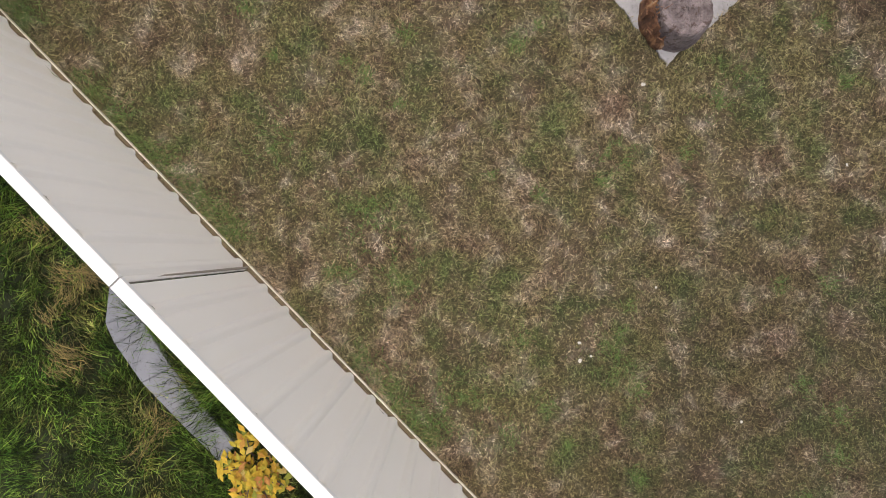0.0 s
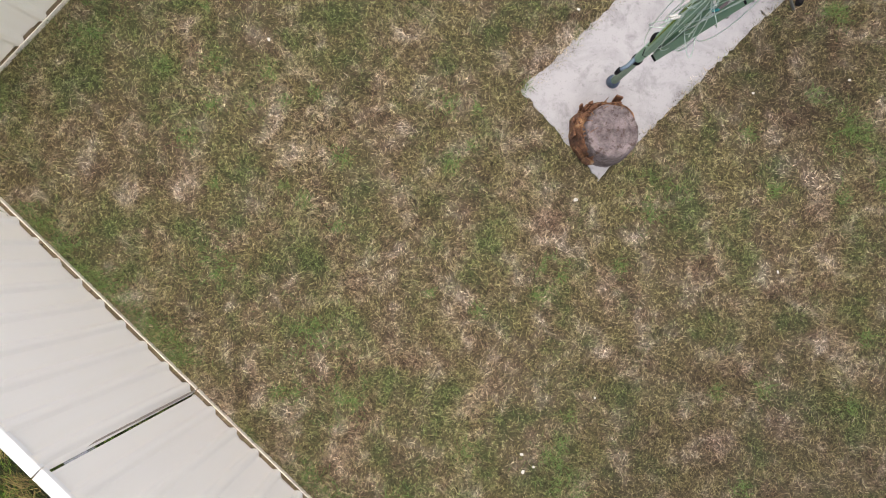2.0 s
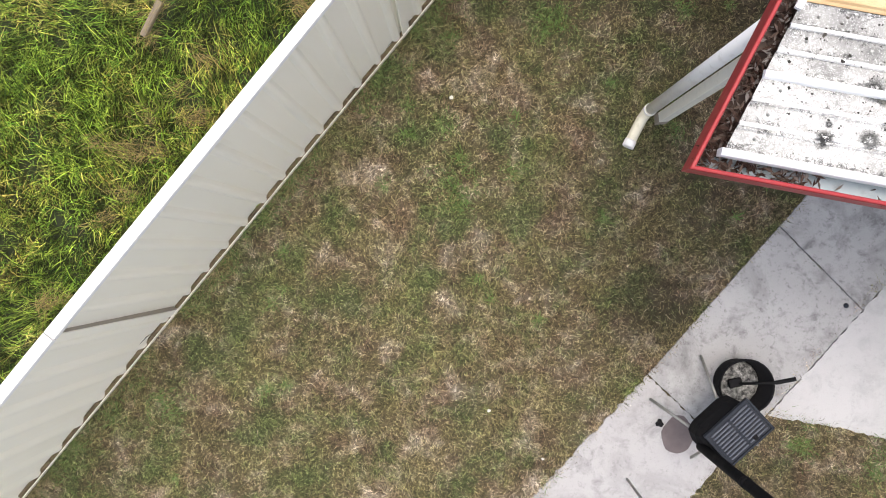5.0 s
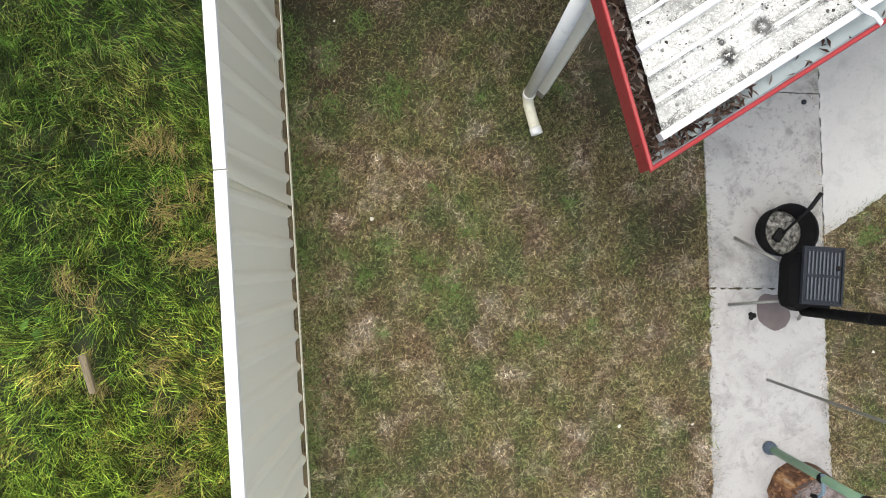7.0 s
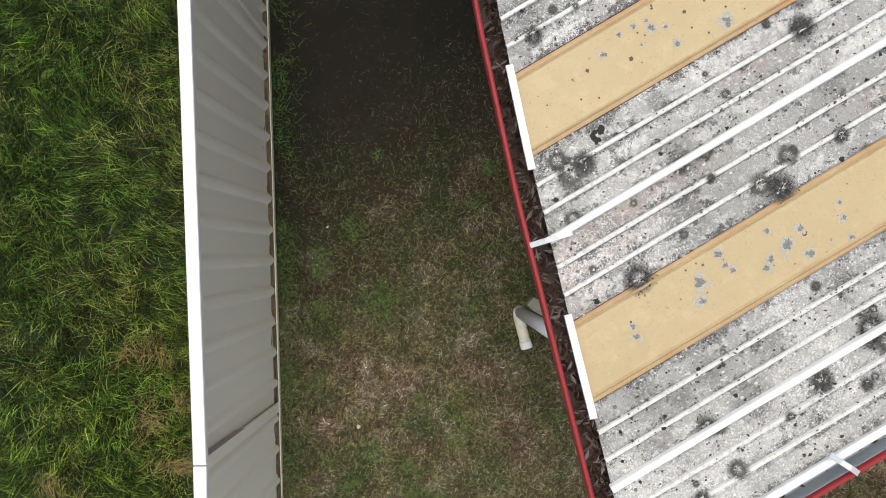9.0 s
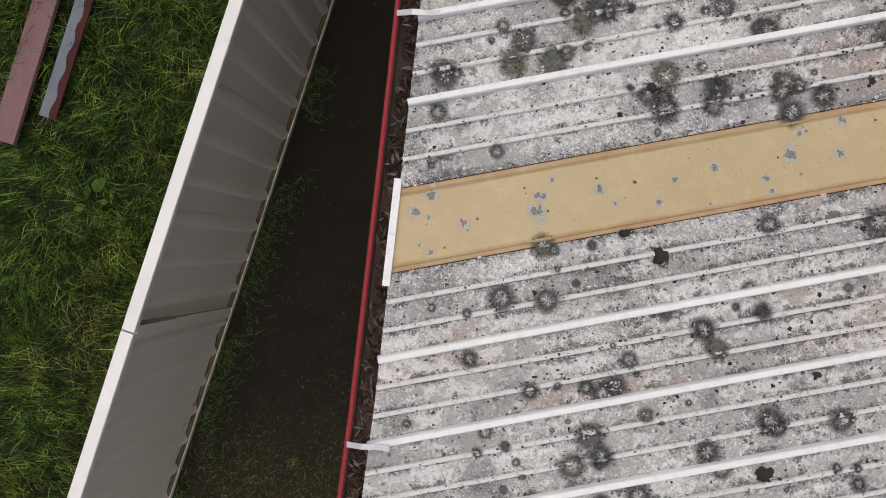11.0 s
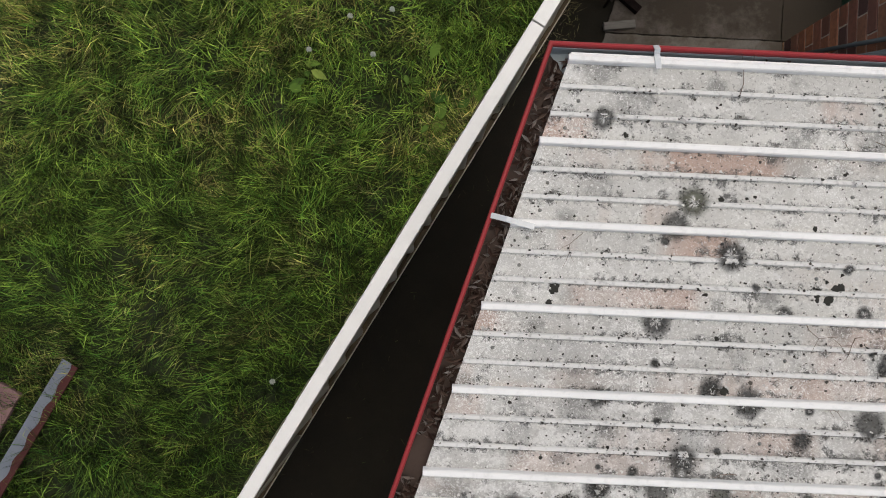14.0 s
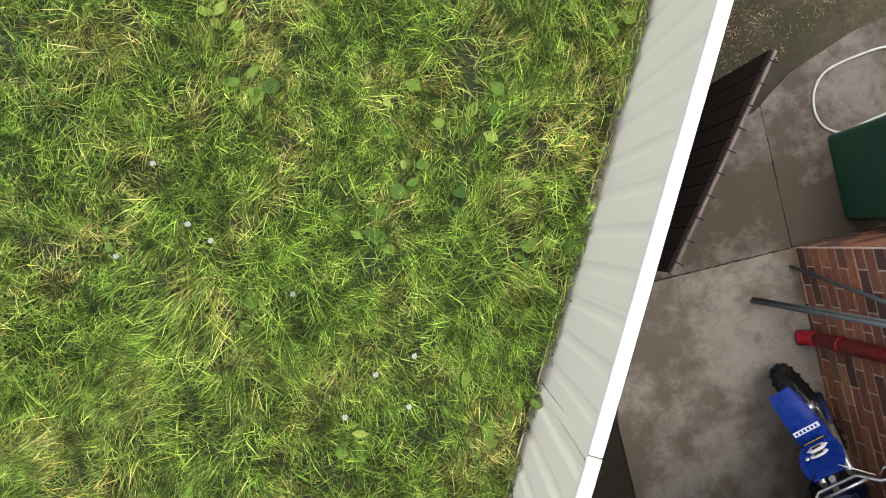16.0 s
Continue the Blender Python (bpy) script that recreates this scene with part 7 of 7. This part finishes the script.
def meadow():
    r = np.random.RandomState(5)
    clumps = 14200
    s, off = r.uniform(-1.2, 17.5, clumps), -r.uniform(0.0, 3.7, clumps) ** 1.0 - 0.02
    c1 = np.array(CORNER) + s[:, None] * np.array(FDIR) + off[:, None] * np.array(FNOR)
    t, o2 = r.uniform(-0.5, 5.0, 2900), -r.uniform(0.0, 2.4, 2900) - 0.05
    c2 = np.array(CORNER) + t[:, None] * np.array(FNOR) + o2[:, None] * np.array(FDIR)
    cc = np.concatenate([c1, c2])
    bare = np.zeros(len(cc), bool)
    for a, b, c, d in zip(edge_out, edge_out[1:], edge_in[1:], edge_in):
        bare |= inside(cc, [a, b, c, d])
    def near_line(p, a, b, w):
        a, b = np.array(a), np.array(b)
        d = b - a
        tt = np.clip(((p - a) @ d) / (d @ d), 0, 1)
        return np.linalg.norm(p - a - tt[:, None] * d, axis=1) < w
    bare |= near_line(cc, (-0.80, 8.82), (-0.13, 10.03), 0.035) | near_line(cc, (-0.50, 8.85), (0.19, 10.17), 0.018) | near_line(cc, (-2.55, 4.92), (-2.45, 5.22), 0.07)
    bare |= np.linalg.norm(cc - np.array((-0.42, 10.9)), axis=1) < 0.13
    cc = cc[~bare]
    cc = np.concatenate([cc, np.array((-1.42, -1.00)) + r.normal(0, 0.09, (60, 2)), np.array((-1.12, -1.22)) + r.normal(0, 0.08, (50, 2))])
    inner = np.array([tuple(p)[:2] for p in edge_in])
    seg = r.randint(0, len(inner) - 1, 130)
    mix_ = r.uniform(0, 1, (130, 1))
    cc = np.concatenate([cc, inner[seg] * (1 - mix_) + inner[seg + 1] * mix_ + np.array(FDIR) * 0.03 + r.normal(0, 0.022, (130, 2))])
    per = 30
    n = len(cc) * per
    flow = wavy(cc, 1.6, 2) * 2.6 + wavy(cc, 5.0, 6) * 1.4
    jit = r.normal(0, 0.040, (n, 2))
    ray_ = np.arctan2(jit[:, 1], jit[:, 0])
    head = np.where(r.uniform(0, 1, n) < 0.24, ray_ + r.normal(0, 0.5, n), np.repeat(flow + r.normal(0, 0.7, len(cc)), per) + r.normal(0, 0.38, n))
    xy = np.repeat(cc, per, 0) + jit
    a, b = sides_np(xy)
    tall = np.clip(0.62 + 0.28 * wavy(xy, 2.2, 12), 0.3, 1.1)
    ln = tall * r.uniform(0.13, 0.36, n) * np.repeat(r.uniform(0.7, 1.2, len(cc)), per)
    a_, b_ = a < -0.015, b < -0.015
    ok = a_ | b_
    reach = np.minimum(np.abs(np.where(a < 0, a, 9)), np.abs(np.where(b < 0, b, 9)))
    toward = np.where(reach < 0.2, 1.0, 0.0)
    ln = ln * np.where(reach < 0.10, 0.85, 1.0)
    away = np.where(np.where(a < 0, a, 9) < np.where(b < 0, b, 9), math.atan2(-FNOR.y, -FNOR.x), math.atan2(-FDIR.y, -FDIR.x))
    head = np.where((toward > 0) & (r.uniform(0, 1, n) < 0.75), away + r.normal(0, 0.8, n), head)
    lean = r.uniform(0.45, 1.35, n)
    # no blade reaches through a fence
    out_ = ln * np.sin(lean)
    na, nb = math.atan2(FNOR.y, FNOR.x), math.atan2(FDIR.y, FDIR.x)
    cross = (a < 0) & (a + out_ * np.cos(head - na) > -0.05)
    head = np.where(cross, math.pi + 2 * na - head, head)
    cross = (a >= 0) & (b + out_ * np.cos(head - nb) > -0.05)
    head = np.where(cross, math.pi + 2 * nb - head, head)
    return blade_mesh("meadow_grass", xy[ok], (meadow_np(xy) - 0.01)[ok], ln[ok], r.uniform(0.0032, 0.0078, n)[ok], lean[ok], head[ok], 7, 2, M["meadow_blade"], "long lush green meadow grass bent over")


def dry_stalks():
    """Bleached flattened stalks in swept locks through the meadow."""
    r = np.random.RandomState(52)
    spots, heads = [], []
    for x, y, sx, m in DRY_PATCHES:
        a = r.uniform(-0.5, 0.9) if y > 2 else r.uniform(1.6, 2.6)
        for lock in range(max(3, m // (60 if y > 2 else 80))):
            q = np.array((x, y)) + r.normal(0, sx * 1.3, 2) + r.normal(0, 0.035, (45, 2))
            spots.append(q)
            heads.append(a + r.normal(0, 0.6) + r.normal(0, 0.35, 45) + math.pi * (r.uniform(0, 1, 45) < 0.2))
    xy, head = np.concatenate(spots), np.concatenate(heads)
    a, b = sides_np(xy)
    ok = (a < -0.24) | (b < -0.24)
    xy, head = xy[ok], head[ok]
    m = len(xy)
    k_ = Mat("bleached_stalks", 0.75)
    c = k_.mix(k_.island, (0.10, 0.072, 0.022), (0.34, 0.26, 0.085))
    return blade_mesh("dry_stalks", xy, meadow_np(xy) + r.uniform(0.04, 0.17, m), r.uniform(0.07, 0.18, m), r.uniform(0.0022, 0.0042, m), r.uniform(0.95, 1.4, m), head, 18, 2, k_.done(c), "flattened bleached grass stalks in the meadow")


lawn()
tufts()
straw()
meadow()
DRY_PATCHES = ((-1.40, 6.10, 0.08, 260), (-1.44, 5.80, 0.11, 380), (-1.55, 5.45, 0.10, 300), (-2.27, 5.50, 0.08, 120), (-2.31, 4.40, 0.14, 420), (-2.60, 4.06, 0.14, 320), (-2.45, 5.05, 0.12, 200), (-2.85, 3.2, 0.12, 160), (-2.16, -0.95, 0.10, 420), (-2.05, -1.45, 0.12, 380), (-1.55, -1.75, 0.10, 260), (-2.6, -0.4, 0.12, 200))
dry_stalks()


def weeds():
    """Broad-leaved weeds among the long grass."""
    r = np.random.RandomState(17)
    v, f = [], []
    for n in range(179):
        s, off = (r.uniform(12.2, 17.2), -r.uniform(0.15, 2.6)) if n < 172 else (r.uniform(1.0, 10.0), -r.uniform(0.2, 2.4))
        p = along(s, off)
        if n < 172 and noise.noise((p.x * 1.3, p.y * 1.3, 8)) < -0.08:
            continue
        z = meadow_z(p.x, p.y) - 0.005
        for m_ in range(r.randint(2, 7)):
            a, ln = r.uniform(0, 6.28), r.uniform(0.045, 0.125)
            w = ln * r.uniform(0.45, 0.8)
            base = np.array([p.x + r.normal(0, 0.055), p.y + r.normal(0, 0.055), z + r.uniform(-0.02, 0.10)])
            d, q = np.array([math.cos(a), math.sin(a), r.uniform(-0.2, 0.35)]), np.array([-math.sin(a), math.cos(a), 0.0])
            o = len(v)
            v += [tuple(base)]
            for t, ww in ((0.22, r.uniform(0.5, 1.0)), (0.52, r.uniform(0.8, 1.1)), (0.80, r.uniform(0.35, 0.75))):
                mid_ = base + d * ln * t - np.array([0, 0, 0.02 * t * t])
                v += [tuple(mid_ + q * w * ww * 0.5 + (0, 0, 0.006)), tuple(mid_), tuple(mid_ - q * w * ww * 0.5 + (0, 0, 0.006))]
            v += [tuple(base + d * ln - np.array([0, 0, 0.025]))]
            f += [(o, o + 2, o + 1), (o, o + 3, o + 2), (o + 1, o + 2, o + 5, o + 4), (o + 2, o + 3, o + 6, o + 5), (o + 4, o + 5, o + 8, o + 7), (o + 5, o + 6, o + 9, o + 8), (o + 7, o + 8, o + 10), (o + 8, o + 9, o + 10)]
    me = bpy.data.meshes.new("broadleaf_weeds")
    me.from_pydata(v, [], f)
    me.materials.append(island_leaf("weed_leaves", [(0.0, (0.030, 0.085, 0.012)), (0.5, (0.075, 0.160, 0.022)), (0.85, (0.16, 0.26, 0.038)), (1.0, (0.25, 0.33, 0.07))], 0.8))
    me.polygons.foreach_set("use_smooth", [True] * len(me.polygons))
    tagged(new("broadleaf_weeds", me), "broad green weed leaves among the long grass", "weeds", kind="stuff")


weeds()

# dandelion clocks
puff_bm = bmesh.new()
rr = random.Random(4)
for n in range(110):
    z_ = rr.uniform(-1, 1)
    a = rr.uniform(0, 6.283)
    d = Vector((math.sqrt(1 - z_ * z_) * math.cos(a), math.sqrt(1 - z_ * z_) * math.sin(a), z_))
    tube([d * 0.002, d * 0.017], [0.0005, 0.0013], 3, puff_bm)
k = Mat("dandelion_down", 0.9)
puff_mesh = mesh_of(puff_bm, "seed_head", k.done((0.48, 0.50, 0.46)))
stem_mesh = mesh_of(tube([(0, 0, -0.25), (0.006, 0.004, -0.1), (0, 0, 0)], 0.0022, 6), "stem", painted("dandelion_stem", (0.14, 0.20, 0.06), 0.5))
for x, y, z in ((1.523, 10.181, 0.73), (2.004, 12.079, 0.72), (1.628, 12.10, 0.68), (1.159, 13.259, 0.80), (1.86, 12.30, 0.70), (0.62, 13.30, 0.78), (1.52, 12.86, 0.74), (0.95, 13.75, 0.8), (2.10, 12.35, 0.70), (1.05, 13.38, 0.78)):
    d = thing("dandelion", "white dandelion seed head on a thin stem", "dandelion", pose(x, y, z - 0.10), group="dandelions in the grass")
    piece("seed_head", puff_mesh, Matrix(), d)
    piece("stem", stem_mesh, Matrix(), d)

# scraps on the lawn
rr = random.Random(19)
scrap = painted("pale_paper_scrap", (0.66, 0.64, 0.58), 0.8, amount=0.2)
for x, y, s in ((1.06, -0.47, 0.030), (1.02, -0.36, 0.022), (1.12, -0.42, 0.018), (1.40, 0.14, 0.018), (0.93, 1.40, 0.026), (-1.36, 1.92, 0.022), (2.37, 1.28, 0.02), (1.13, 3.12, 0.012), (-1.65, -0.6, 0.03), (2.2, -0.55, 0.02), (-0.45, 4.95, 0.026), (0.05, 6.2, 0.018), (0.62, 2.65, 0.02), (0.2, 2.9, 0.022), (1.9, 2.4, 0.018), (2.5, 2.65, 0.02)):
    bm = bmesh.new()
    s *= 0.75
    k_ = 7
    ring = [bm.verts.new((s * rr.uniform(0.5, 1.0) * math.cos(6.283 * i / k_), s * rr.uniform(0.4, 0.9) * math.sin(6.283 * i / k_), rr.uniform(0.0, 0.008))) for i in range(k_)]
    bm.faces.new(ring)
    bmesh.ops.solidify(bm, geom=list(bm.faces), thickness=0.002)
    tagged(part("paper_scrap", bm, scrap, at=pose(x, y, yard_z(x, y) + 0.022, 0, 0, rr.uniform(0, 360))), "small pale crumpled scrap on the lawn", "litter", group="scraps on the lawn")
